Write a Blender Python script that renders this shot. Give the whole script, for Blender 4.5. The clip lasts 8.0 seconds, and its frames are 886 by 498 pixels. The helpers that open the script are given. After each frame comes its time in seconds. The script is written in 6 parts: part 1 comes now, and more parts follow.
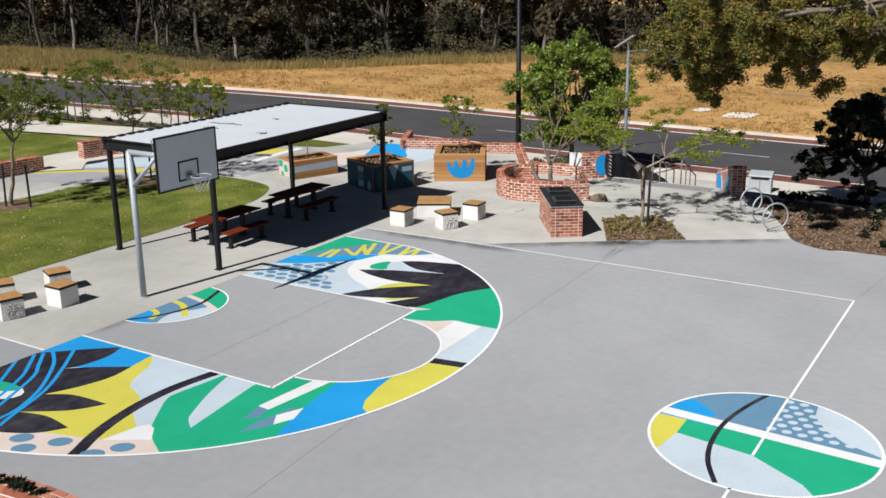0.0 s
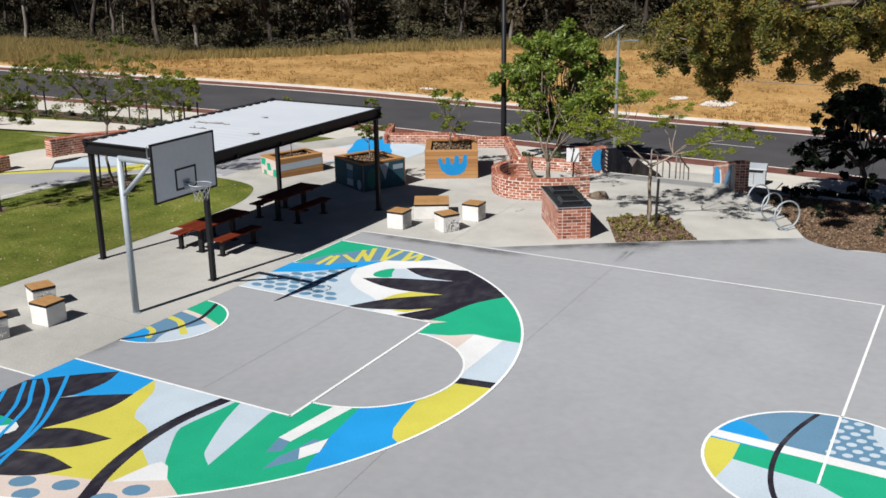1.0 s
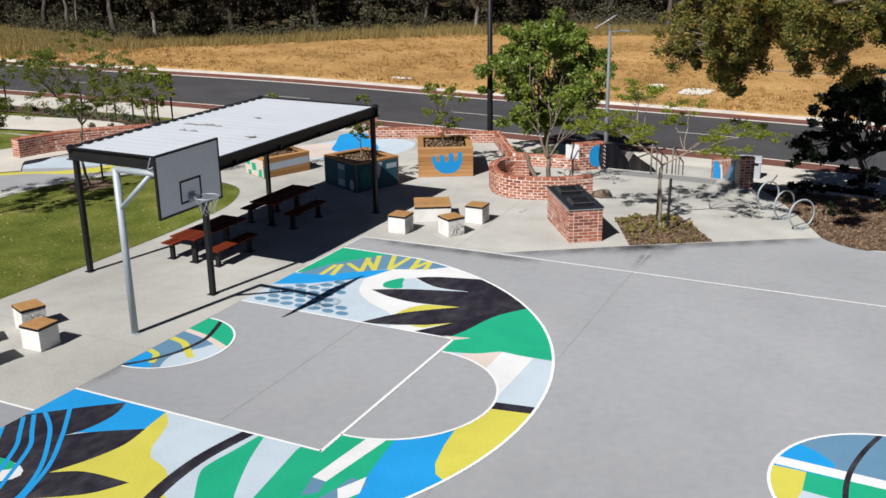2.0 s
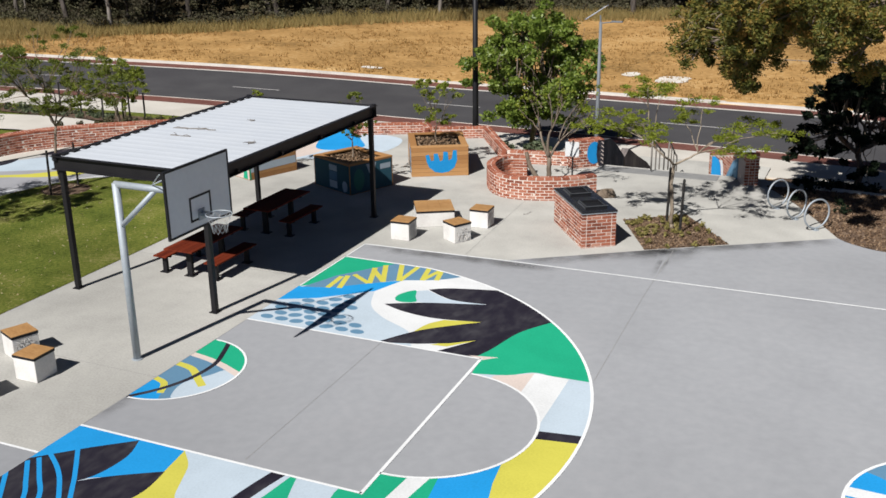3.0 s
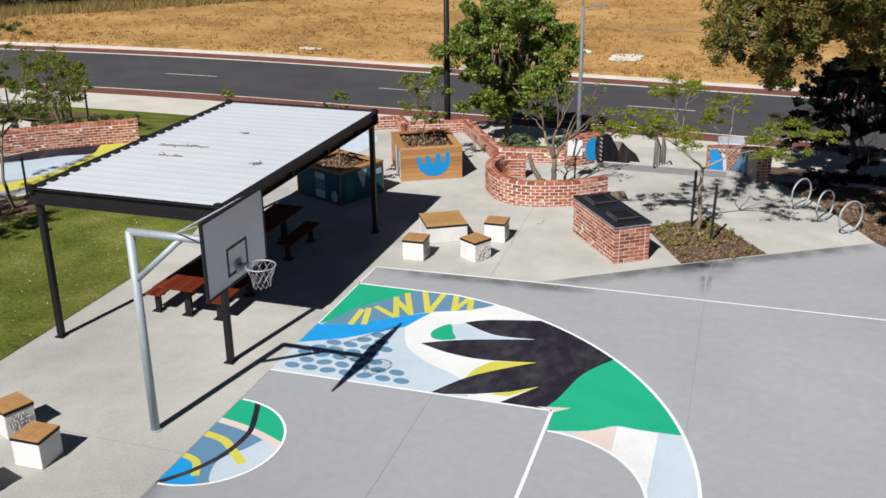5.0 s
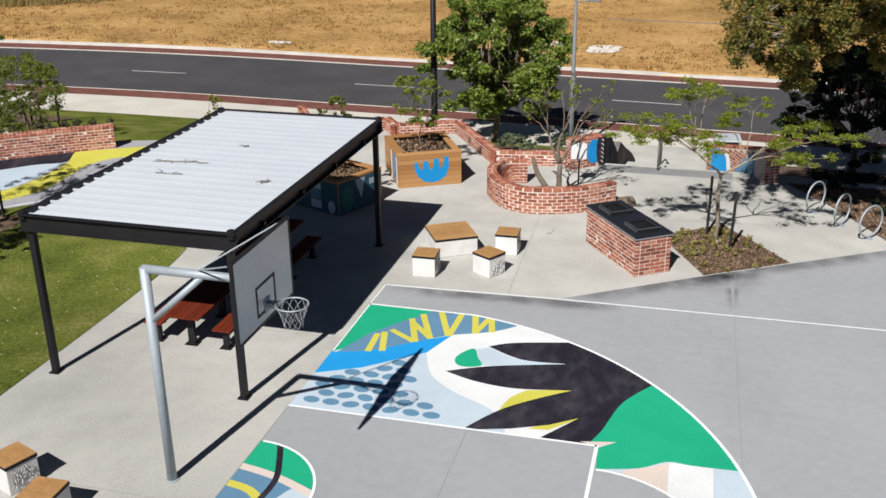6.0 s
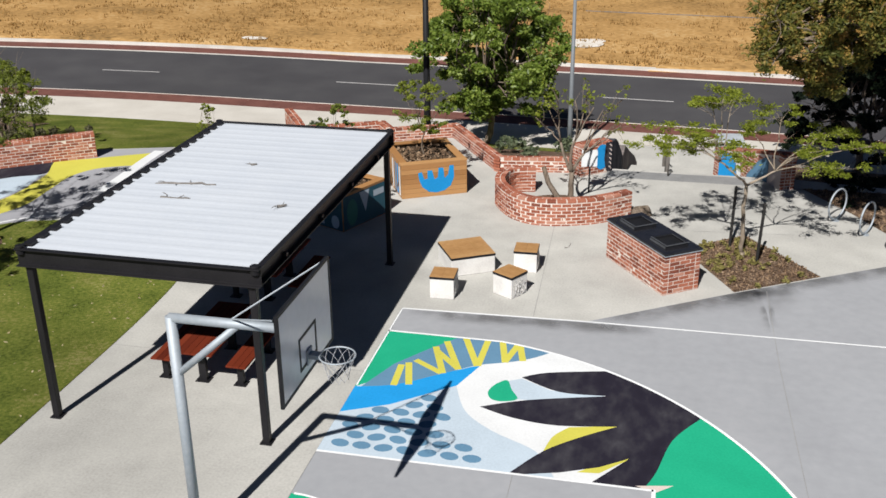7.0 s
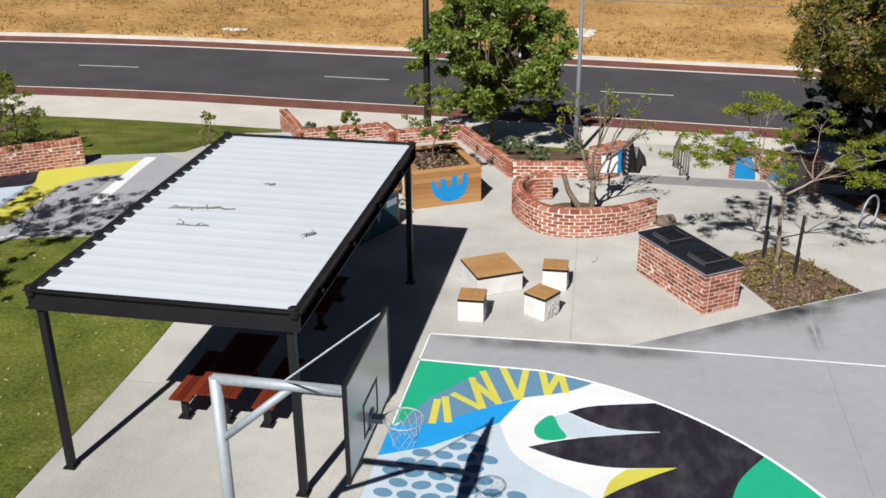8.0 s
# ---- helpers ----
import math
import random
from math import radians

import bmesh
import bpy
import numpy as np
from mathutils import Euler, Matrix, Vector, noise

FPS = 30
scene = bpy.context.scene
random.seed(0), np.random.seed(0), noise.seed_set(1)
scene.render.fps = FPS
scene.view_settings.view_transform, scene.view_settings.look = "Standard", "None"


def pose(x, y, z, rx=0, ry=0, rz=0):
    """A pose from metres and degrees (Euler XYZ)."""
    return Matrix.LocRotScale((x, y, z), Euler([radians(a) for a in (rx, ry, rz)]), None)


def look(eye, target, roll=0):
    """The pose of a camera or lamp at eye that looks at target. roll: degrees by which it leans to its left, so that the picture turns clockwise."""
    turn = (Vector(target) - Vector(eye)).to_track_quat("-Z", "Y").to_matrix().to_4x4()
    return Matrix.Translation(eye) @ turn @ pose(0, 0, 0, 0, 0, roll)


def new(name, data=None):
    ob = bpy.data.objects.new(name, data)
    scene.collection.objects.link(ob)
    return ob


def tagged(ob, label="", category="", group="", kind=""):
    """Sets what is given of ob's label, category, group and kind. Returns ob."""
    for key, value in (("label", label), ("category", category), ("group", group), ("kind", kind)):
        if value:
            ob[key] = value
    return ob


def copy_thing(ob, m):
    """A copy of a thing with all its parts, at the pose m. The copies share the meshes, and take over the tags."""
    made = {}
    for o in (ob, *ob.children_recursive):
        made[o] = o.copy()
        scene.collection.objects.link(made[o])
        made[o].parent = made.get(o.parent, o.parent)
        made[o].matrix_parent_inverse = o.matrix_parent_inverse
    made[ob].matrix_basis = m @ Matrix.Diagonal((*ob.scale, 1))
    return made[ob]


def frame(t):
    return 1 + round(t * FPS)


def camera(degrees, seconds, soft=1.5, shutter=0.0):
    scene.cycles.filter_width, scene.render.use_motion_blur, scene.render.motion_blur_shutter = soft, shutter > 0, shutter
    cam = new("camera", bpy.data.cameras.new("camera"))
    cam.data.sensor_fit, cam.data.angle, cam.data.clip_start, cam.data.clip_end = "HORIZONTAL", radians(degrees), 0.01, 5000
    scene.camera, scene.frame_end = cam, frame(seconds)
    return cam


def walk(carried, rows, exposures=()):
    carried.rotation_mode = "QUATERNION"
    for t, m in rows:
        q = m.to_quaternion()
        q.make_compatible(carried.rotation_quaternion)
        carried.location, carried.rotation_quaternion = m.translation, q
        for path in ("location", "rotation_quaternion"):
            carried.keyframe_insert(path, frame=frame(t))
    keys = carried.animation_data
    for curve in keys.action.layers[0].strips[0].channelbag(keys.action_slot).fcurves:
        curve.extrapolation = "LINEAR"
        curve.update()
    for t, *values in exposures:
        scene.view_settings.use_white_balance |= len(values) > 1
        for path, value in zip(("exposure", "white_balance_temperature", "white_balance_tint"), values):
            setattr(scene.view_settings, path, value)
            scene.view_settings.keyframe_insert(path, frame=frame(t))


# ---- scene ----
from mathutils.geometry import delaunay_2d_cdt

# ------------------------------------------------------------ camera
cam = camera(47.7, 8.0, soft=1.58)
PATH = [
    (0, (17.28, -15.225, 7.645), (16.244, -13.609, 7.084), -0.9),
    (0.5, (16.375, -14.989, 7.72), (15.38, -13.352, 7.144), -0.9),
    (1, (15.449, -14.751, 7.813), (14.495, -13.095, 7.221), -0.9),
    (1.5, (14.51, -14.506, 7.917), (13.6, -12.832, 7.309), -0.9),
    (2, (13.569, -14.248, 8.03), (12.703, -12.557, 7.405), -0.9),
    (2.5, (12.633, -13.973, 8.146), (11.813, -12.266, 7.505), -0.9),
    (3, (11.708, -13.677, 8.263), (10.935, -11.954, 7.604), -0.8),
    (3.5, (10.8, -13.357, 8.378), (10.072, -11.621, 7.704), -0.8),
    (4, (9.911, -13.01, 8.491), (9.23, -11.262, 7.799), -0.8),
    (4.5, (9.045, -12.634, 8.6), (8.412, -10.874, 7.892), -0.8),
    (5, (8.203, -12.228, 8.706), (7.616, -10.458, 7.982), -0.7),
    (5.5, (7.384, -11.791, 8.808), (6.843, -10.013, 8.071), -0.7),
    (6, (6.587, -11.323, 8.91), (6.089, -9.537, 8.158), -0.7),
    (6.5, (5.81, -10.824, 9.012), (5.355, -9.032, 8.249), -0.7),
    (7, (5.049, -10.295, 9.119), (4.63, -8.5, 8.342), -0.6),
    (7.5, (4.297, -9.738, 9.235), (3.911, -7.943, 8.443), -0.6),
    (8, (3.55, -9.156, 9.363), (3.199, -7.362, 8.552), -0.5),
]
walk(cam, [(t, look(eye, target, roll)) for t, eye, target, roll in PATH], exposures=[(0.0, 0.28), (2.5, 0.26), (4.0, 0.24), (5.5, 0.25), (8.0, 0.27)])

# ------------------------------------------------------------ daylight
SUN_AZ = Vector((-0.177, -0.984, 0)).normalized()
SUN_EL = radians(44.9)
world = bpy.data.worlds.new("sky")
scene.world = world
world.use_nodes = True
wn = world.node_tree.nodes
sky = wn.new("ShaderNodeTexSky")
sky.sky_type, sky.sun_disc = "NISHITA", False
sky.sun_elevation = SUN_EL
sky.sun_rotation = math.atan2(SUN_AZ.x, SUN_AZ.y)
sky.air_density, sky.dust_density, sky.ozone_density = 0.25, 0.08, 1.0
world.node_tree.links.new(sky.outputs[0], wn["Background"].inputs[0])
wn["Background"].inputs[1].default_value = 0.05
sun = new("sun", bpy.data.lights.new("sun", "SUN"))
sun.data.energy, sun.data.angle, sun.data.color = 5.0, radians(0.53), (0.99, 0.965, 0.932)
sun.matrix_world = look(SUN_AZ * 40 * math.cos(SUN_EL) + Vector((0, 0, 40 * math.sin(SUN_EL))), (0, 0, 0))


# ------------------------------------------------------------ materials
def material(name, shades, scale=3.0, fine=40.0, rough=0.8, bump=0.3, bump_scale=60.0, metal=0.0,
             vary="", leaf=0.0, stretch=(1, 1, 1), blotch=0.0, spec=0.5, local=False, distance=0.01, patch=False, matte=0.0):
    """A surface of two scales of noise through a ramp of shades, with fine relief.
    matte: how dusty and rough the diffuse surface is.
    vary: 'object' or 'island' shifts the shade from piece to piece; patch: in drifts as well; leaf: light that passes through."""
    m = bpy.data.materials.new(name)
    m.use_nodes = True
    nt = m.node_tree
    nd, ln = nt.nodes, nt.links
    bsdf = nd["Principled BSDF"]
    if local:
        where = nd.new("ShaderNodeTexCoord").outputs["Object"]
    else:
        where = nd.new("ShaderNodeNewGeometry").outputs["Position"]
    mp = nd.new("ShaderNodeMapping")
    mp.inputs["Scale"].default_value = stretch
    ln.new(where, mp.inputs["Vector"])
    big, small = nd.new("ShaderNodeTexNoise"), nd.new("ShaderNodeTexNoise")
    for n, s, d in ((big, scale, 4.0), (small, fine, 3.0)):
        n.inputs["Scale"].default_value, n.inputs["Detail"].default_value = s, d
        ln.new(mp.outputs[0], n.inputs["Vector"])
    mix = nd.new("ShaderNodeMath")
    mix.operation = "MULTIPLY_ADD"
    ln.new(small.outputs["Fac"], mix.inputs[0])
    mix.inputs[1].default_value = 0.5
    half = nd.new("ShaderNodeMath")
    half.operation = "MULTIPLY"
    half.inputs[1].default_value = 0.5
    ln.new(big.outputs["Fac"], half.inputs[0])
    ln.new(half.outputs[0], mix.inputs[2])
    fac = mix.outputs[0]
    if vary:
        src = nd.new("ShaderNodeObjectInfo").outputs["Random"] if vary == "object" else nd.new("ShaderNodeNewGeometry").outputs["Random Per Island"]
        add = nd.new("ShaderNodeMath")
        add.operation = "MULTIPLY_ADD"
        ln.new(src, add.inputs[0])
        add.inputs[1].default_value = 0.5 if patch else 0.62
        shift = nd.new("ShaderNodeMath")
        shift.operation = "MULTIPLY_ADD"
        ln.new(fac, shift.inputs[0])
        shift.inputs[1].default_value = 1.5 if patch else 0.38
        shift.inputs[2].default_value = -0.48 if patch else 0.0
        ln.new(shift.outputs[0], add.inputs[2])
        fac = add.outputs[0]
    ramp = nd.new("ShaderNodeValToRGB")
    el = ramp.color_ramp.elements
    lo, hi = (0.12, 0.88) if vary else (0.34, 0.66)
    for i, c in enumerate(shades):
        p = lo + (hi - lo) * i / max(1, len(shades) - 1)
        e = el[i] if i < 2 else el.new(p)
        e.position, e.color = p, (*c, 1)
    if len(shades) == 1:
        el[1].color = (*shades[0], 1)
    ln.new(fac, ramp.inputs[0])
    col = ramp.outputs[0]
    if blotch:
        st = nd.new("ShaderNodeTexNoise")
        st.inputs["Scale"].default_value, st.inputs["Detail"].default_value = scale * 0.23, 6.0
        st.inputs["Roughness"].default_value = 0.65
        ln.new(where, st.inputs["Vector"])
        rr = nd.new("ShaderNodeMapRange")
        rr.inputs["From Min"].default_value, rr.inputs["From Max"].default_value = 0.35, 0.68
        rr.inputs["To Min"].default_value, rr.inputs["To Max"].default_value = 1.0 + blotch * 0.4, 1.0 - blotch
        ln.new(st.outputs["Fac"], rr.inputs[0])
        mul = nd.new("ShaderNodeMix")
        mul.data_type, mul.blend_type = "RGBA", "MULTIPLY"
        mul.inputs[0].default_value = 1.0
        ln.new(col, mul.inputs[6])
        ln.new(rr.outputs[0], mul.inputs[7])
        col = mul.outputs[2]
    ln.new(col, bsdf.inputs["Base Color"])
    bsdf.inputs["Roughness"].default_value = rough
    bsdf.inputs["Diffuse Roughness"].default_value = matte
    bsdf.inputs["Metallic"].default_value = metal
    bsdf.inputs["Specular IOR Level"].default_value = spec
    if bump:
        bn = nd.new("ShaderNodeTexNoise")
        bn.inputs["Scale"].default_value, bn.inputs["Detail"].default_value = bump_scale, 3.0
        ln.new(mp.outputs[0], bn.inputs["Vector"])
        b = nd.new("ShaderNodeBump")
        b.inputs["Strength"].default_value, b.inputs["Distance"].default_value = bump, distance
        ln.new(bn.outputs["Fac"], b.inputs["Height"])
        ln.new(b.outputs[0], bsdf.inputs["Normal"])
    if leaf:
        tr = nd.new("ShaderNodeBsdfTranslucent")
        ln.new(col, tr.inputs["Color"])
        sh = nd.new("ShaderNodeMixShader")
        sh.inputs[0].default_value = leaf
        ln.new(bsdf.outputs[0], sh.inputs[1])
        ln.new(tr.outputs[0], sh.inputs[2])
        ln.new(sh.outputs[0], nd["Material Output"].inputs["Surface"])
    return m


def paint(name, c, rough=0.75, blotch=0.08):
    """Worn flat paint: c with faint patches and a little grain."""
    return material(name, [tuple(v * 0.90 for v in c), c, tuple(min(0.9, v * 1.05 + 0.004) for v in c)], scale=1.1, fine=26, rough=rough,
                    bump=0.12, bump_scale=90, blotch=blotch, spec=0.15, distance=0.004, matte=0.4)


M = {}
M["court"] = material("court_concrete", [(0.267, 0.273, 0.288), (0.286, 0.293, 0.308), (0.306, 0.311, 0.326)], scale=0.35, fine=5, rough=0.85, spec=0.3, bump=0.10, bump_scale=70, blotch=0.14, distance=0.004, matte=0.4)
M["plaza"] = material("aggregate_concrete", [(0.333, 0.324, 0.301), (0.396, 0.387, 0.359), (0.450, 0.439, 0.406)], scale=0.9, fine=24, rough=0.9, bump=0.35, bump_scale=120, blotch=0.24, distance=0.004, matte=0.4)
M["foot"] = material("pale_footpath_concrete", [(0.50, 0.465, 0.41), (0.58, 0.545, 0.485), (0.64, 0.605, 0.545)], scale=0.7, fine=40, rough=0.9, bump=0.25, blotch=0.10)
M["asphalt"] = material("asphalt", [(0.052, 0.050, 0.054), (0.064, 0.062, 0.066), (0.08, 0.078, 0.08)], scale=0.5, fine=70, rough=0.9, bump=0.4, bump_scale=150, blotch=0.15, spec=0.3)
M["redpave"] = material("red_block_paving", [(0.118, 0.046, 0.036), (0.168, 0.067, 0.052), (0.205, 0.086, 0.066)], scale=1.5, fine=12, rough=0.9, bump=0.3, blotch=0.15, spec=0.3)
M["kerb"] = material("kerb_concrete", [(0.55, 0.52, 0.47), (0.65, 0.62, 0.565), (0.71, 0.68, 0.63)], scale=1.2, fine=30, rough=0.9, blotch=0.15)
M["line"] = paint("white_line_paint", (0.68, 0.69, 0.695))
M["roadline"] = paint("worn_road_paint", (0.42, 0.41, 0.40))
M["lawn"] = material("mown_lawn", [(0.055, 0.076, 0.013), (0.112, 0.142, 0.024), (0.170, 0.188, 0.036), (0.28, 0.255, 0.095)], scale=0.8, fine=14, rough=0.95, bump=0.9, bump_scale=60, blotch=0.34, spec=0.1, distance=0.03)
M["field"] = material("dry_grass_field", [(0.218, 0.133, 0.052), (0.373, 0.220, 0.083), (0.477, 0.282, 0.108), (0.539, 0.358, 0.166)], scale=0.22, fine=3.4, rough=1.0, bump=0.7, bump_scale=6.0, blotch=0.16, spec=0.05, distance=0.08)
M["mulch"] = material("bark_mulch", [(0.085, 0.055, 0.036), (0.18, 0.12, 0.085), (0.28, 0.205, 0.15)], scale=3, fine=60, rough=1.0, bump=1.0, bump_scale=50, blotch=0.2, spec=0.1, distance=0.04)
M["chip"] = material("mulch_chips", [(0.06, 0.035, 0.02), (0.15, 0.095, 0.06), (0.24, 0.16, 0.10), (0.34, 0.25, 0.17)], rough=1.0, bump=0.0, vary="island", spec=0.1)
M["soil"] = material("dark_planting_soil", [(0.03, 0.022, 0.016), (0.08, 0.058, 0.04), (0.14, 0.10, 0.075)], scale=5, fine=50, rough=1.0, bump=1.0, bump_scale=40, spec=0.1, distance=0.04)
M["brick"] = material("reclaimed_red_brick", [(0.15, 0.052, 0.036), (0.26, 0.083, 0.05), (0.36, 0.122, 0.072), (0.42, 0.165, 0.105), (0.50, 0.29, 0.22)], scale=5, fine=26, rough=0.92, bump=0.5, bump_scale=50, spec=0.2, vary="object")
M["bricks"] = material("reclaimed_red_bricks_joined", [(0.15, 0.052, 0.036), (0.26, 0.083, 0.05), (0.36, 0.122, 0.072), (0.42, 0.165, 0.105), (0.50, 0.29, 0.22)], scale=5, fine=26, rough=0.92, bump=0.5, bump_scale=50, spec=0.2, vary="island")
M["mortar"] = material("smeared_pale_mortar", [(0.58, 0.49, 0.42), (0.70, 0.61, 0.54), (0.76, 0.69, 0.62)], scale=4, fine=40, rough=0.95, bump=0.5, spec=0.1)
M["steel_dark"] = material("dark_powder_coated_steel", [(0.011, 0.0105, 0.012), (0.018, 0.017, 0.019)], scale=2, fine=30, rough=0.45, bump=0.05, blotch=0.1, spec=0.25)
M["galv"] = material("galvanised_steel", [(0.33, 0.375, 0.41), (0.37, 0.41, 0.445), (0.41, 0.445, 0.475)], scale=3, fine=18, rough=0.6, bump=0.03, metal=0.3)
M["roof"] = material("white_ribbed_roof_sheet", [(0.56, 0.60, 0.655), (0.62, 0.655, 0.70)], scale=0.8, fine=18, rough=0.55, bump=0.03, blotch=0.05)
M["planter"] = material("orange_stained_planter_boards", [(0.30, 0.14, 0.045), (0.40, 0.20, 0.07), (0.47, 0.255, 0.10)], scale=2.0, fine=30, rough=0.7, bump=0.3, stretch=(0.2, 0.2, 1), vary="object")
M["redwood"] = material("red_stained_hardwood_slats", [(0.085, 0.014, 0.007), (0.13, 0.022, 0.009), (0.17, 0.031, 0.013)], scale=2, fine=40, rough=0.75, spec=0.1, bump=0.3, stretch=(1, 0.12, 1), vary="object")
M["white_conc"] = material("white_cast_concrete", [(0.62, 0.60, 0.57), (0.72, 0.70, 0.67), (0.78, 0.77, 0.74)], scale=3, fine=40, rough=0.85, bump=0.3, blotch=0.12)
M["board"] = material("white_backboard_laminate", [(0.66, 0.69, 0.74), (0.72, 0.75, 0.79)], scale=1, fine=10, rough=0.16, bump=0.01)
M["board_back"] = material("grey_backboard_back", [(0.40, 0.43, 0.46), (0.48, 0.51, 0.54)], scale=1.5, fine=12, rough=0.4, bump=0.03, metal=0.3)
M["black"] = material("black_trim", [(0.010, 0.010, 0.012), (0.017, 0.017, 0.019)], scale=3, fine=20, rough=0.5, bump=0.02, spec=0.25)
M["net"] = material("pale_net_cord", [(0.29, 0.30, 0.32), (0.38, 0.39, 0.41)], scale=5, fine=50, rough=0.9, bump=0.0)
M["granite"] = material("black_granite_slab", [(0.010, 0.010, 0.012), (0.022, 0.022, 0.026)], scale=6, fine=120, rough=0.16, bump=0.0)
M["bark"] = material("grey_brown_bark", [(0.10, 0.075, 0.055), (0.19, 0.15, 0.115), (0.27, 0.225, 0.18)], scale=3, fine=24, rough=1.0, bump=0.8, bump_scale=22, stretch=(1, 1, 0.25), spec=0.1)
M["palebark"] = material("pale_tan_bark", [(0.17, 0.135, 0.10), (0.28, 0.23, 0.175), (0.37, 0.31, 0.24)], scale=3, fine=24, rough=1.0, bump=0.6, bump_scale=22, stretch=(1, 1, 0.25), spec=0.1)
M["palegum"] = material("pale_grey_gum_bark", [(0.10, 0.088, 0.076), (0.19, 0.17, 0.15), (0.30, 0.275, 0.25)], scale=0.9, fine=6, rough=1.0, bump=0.6, bump_scale=8, stretch=(1, 1, 0.2), spec=0.1)
M["gumbark"] = material("dark_streaked_gum_bark", [(0.030, 0.025, 0.022), (0.065, 0.055, 0.048), (0.15, 0.13, 0.115)], scale=0.7, fine=6, rough=1.0, bump=0.8, bump_scale=8, stretch=(1, 1, 0.2), spec=0.1)
M["stake"] = material("black_tree_stake", [(0.010, 0.009, 0.009), (0.02, 0.018, 0.016)], scale=4, fine=30, rough=0.8, bump=0.2)
M["leaf_fig"] = material("glossy_mid_green_leaves", [(0.084, 0.132, 0.022), (0.180, 0.254, 0.038), (0.324, 0.390, 0.084)], rough=0.42, bump=0.0, vary="island", leaf=0.42, spec=0.4)
# Dark leaves, their colour taken near black for the shade of the gum.
M["leaf_dark"] = material("shade_darkened_green_leaves", [(0.006, 0.011, 0.007), (0.012, 0.020, 0.011), (0.022, 0.034, 0.015)], rough=0.6, bump=0.0, vary="island", leaf=0.1, spec=0.12)
M["leaf_gum"] = material("olive_gum_leaves", [(0.046, 0.060, 0.012), (0.108, 0.118, 0.024), (0.20, 0.172, 0.036), (0.35, 0.19, 0.045)], scale=0.9, fine=3.0, patch=True, rough=0.55, bump=0.0, vary="island", leaf=0.28, spec=0.3)
M["leaf_lime"] = material("lime_green_feathery_leaves", [(0.13, 0.165, 0.018), (0.235, 0.28, 0.03), (0.34, 0.38, 0.055)], rough=0.55, bump=0.0, vary="island", leaf=0.45, spec=0.25)
M["leaf_dusk"] = material("dull_olive_green_leaves", [(0.085, 0.11, 0.018), (0.15, 0.185, 0.03), (0.235, 0.26, 0.05)], rough=0.55, bump=0.0, vary="island", leaf=0.42, spec=0.25)
M["leaf_young"] = material("fresh_green_leaves", [(0.10, 0.14, 0.018), (0.205, 0.25, 0.03), (0.36, 0.39, 0.07)], rough=0.5, bump=0.0, vary="island", leaf=0.42, spec=0.3)
M["leaf_grey"] = material("silvery_grey_green_leaves", [(0.06, 0.085, 0.045), (0.12, 0.15, 0.085), (0.20, 0.22, 0.13)], rough=0.6, bump=0.0, vary="island", leaf=0.3, spec=0.25)
M["bush"] = material("dusky_bushland_leaves", [(0.058, 0.053, 0.037), (0.076, 0.069, 0.045), (0.096, 0.084, 0.055), (0.124, 0.099, 0.066)], rough=0.8, bump=0.0, vary="island", leaf=0.3, spec=0.1)
M["straw"] = material("dry_straw_tufts", [(0.28, 0.17, 0.06), (0.40, 0.245, 0.09), (0.50, 0.33, 0.135)], rough=1.0, bump=0.0, vary="island", leaf=0.45, spec=0.05)
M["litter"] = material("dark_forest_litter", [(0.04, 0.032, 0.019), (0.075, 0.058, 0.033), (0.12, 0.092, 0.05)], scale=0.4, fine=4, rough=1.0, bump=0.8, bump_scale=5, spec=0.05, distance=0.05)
M["lamp_grey"] = material("dull_grey_lamp_steel", [(0.13, 0.145, 0.16), (0.18, 0.195, 0.21)], scale=2, fine=20, rough=0.6, bump=0.04)
M["dull_steel"] = material("soot_dulled_steel", [(0.15, 0.155, 0.165), (0.24, 0.25, 0.265)], scale=3, fine=30, rough=0.32, bump=0.05, metal=0.6)
M["leaf_cover"] = material("yellow_green_ground_cover_leaves", [(0.15, 0.13, 0.042), (0.26, 0.23, 0.075), (0.37, 0.32, 0.12)], rough=0.7, bump=0.0, vary="island", leaf=0.3, spec=0.2)
M["panel"] = material("golden_timber_panel", [(0.33, 0.17, 0.06), (0.43, 0.235, 0.09), (0.50, 0.31, 0.14)], scale=3.0, fine=40, rough=0.65, bump=0.25, bump_scale=70, stretch=(0.2, 1, 1), local=True, blotch=0.12)
M["drytwig"] = material("grey_fallen_branch", [(0.12, 0.11, 0.10), (0.22, 0.20, 0.185)], scale=8, fine=50, rough=1.0, bump=0.3)
M["cabinet"] = material("pale_grey_metal_cabinet", [(0.34, 0.37, 0.40), (0.43, 0.46, 0.49)], scale=2, fine=20, rough=0.5, bump=0.04, blotch=0.1)
M["scrub"] = material("grey_olive_scrub_leaves", [(0.055, 0.054, 0.030), (0.105, 0.10, 0.056), (0.17, 0.155, 0.094)], rough=0.8, bump=0.0, vary="island", leaf=0.25, spec=0.1)
M["tallgrass"] = material("tall_tan_grass", [(0.22, 0.185, 0.072), (0.31, 0.245, 0.10), (0.41, 0.31, 0.14)], rough=1.0, bump=0.0, vary="island", leaf=0.35, spec=0.05)
M["sand"] = material("bleached_white_sand", [(0.50, 0.43, 0.33), (0.68, 0.63, 0.56), (0.76, 0.73, 0.68)], scale=1.2, fine=14, rough=1.0, bump=0.4)
M["solar"] = material("solar_panel_glass", [(0.36, 0.40, 0.46), (0.46, 0.50, 0.55)], scale=2, fine=10, rough=0.25, bump=0.0)

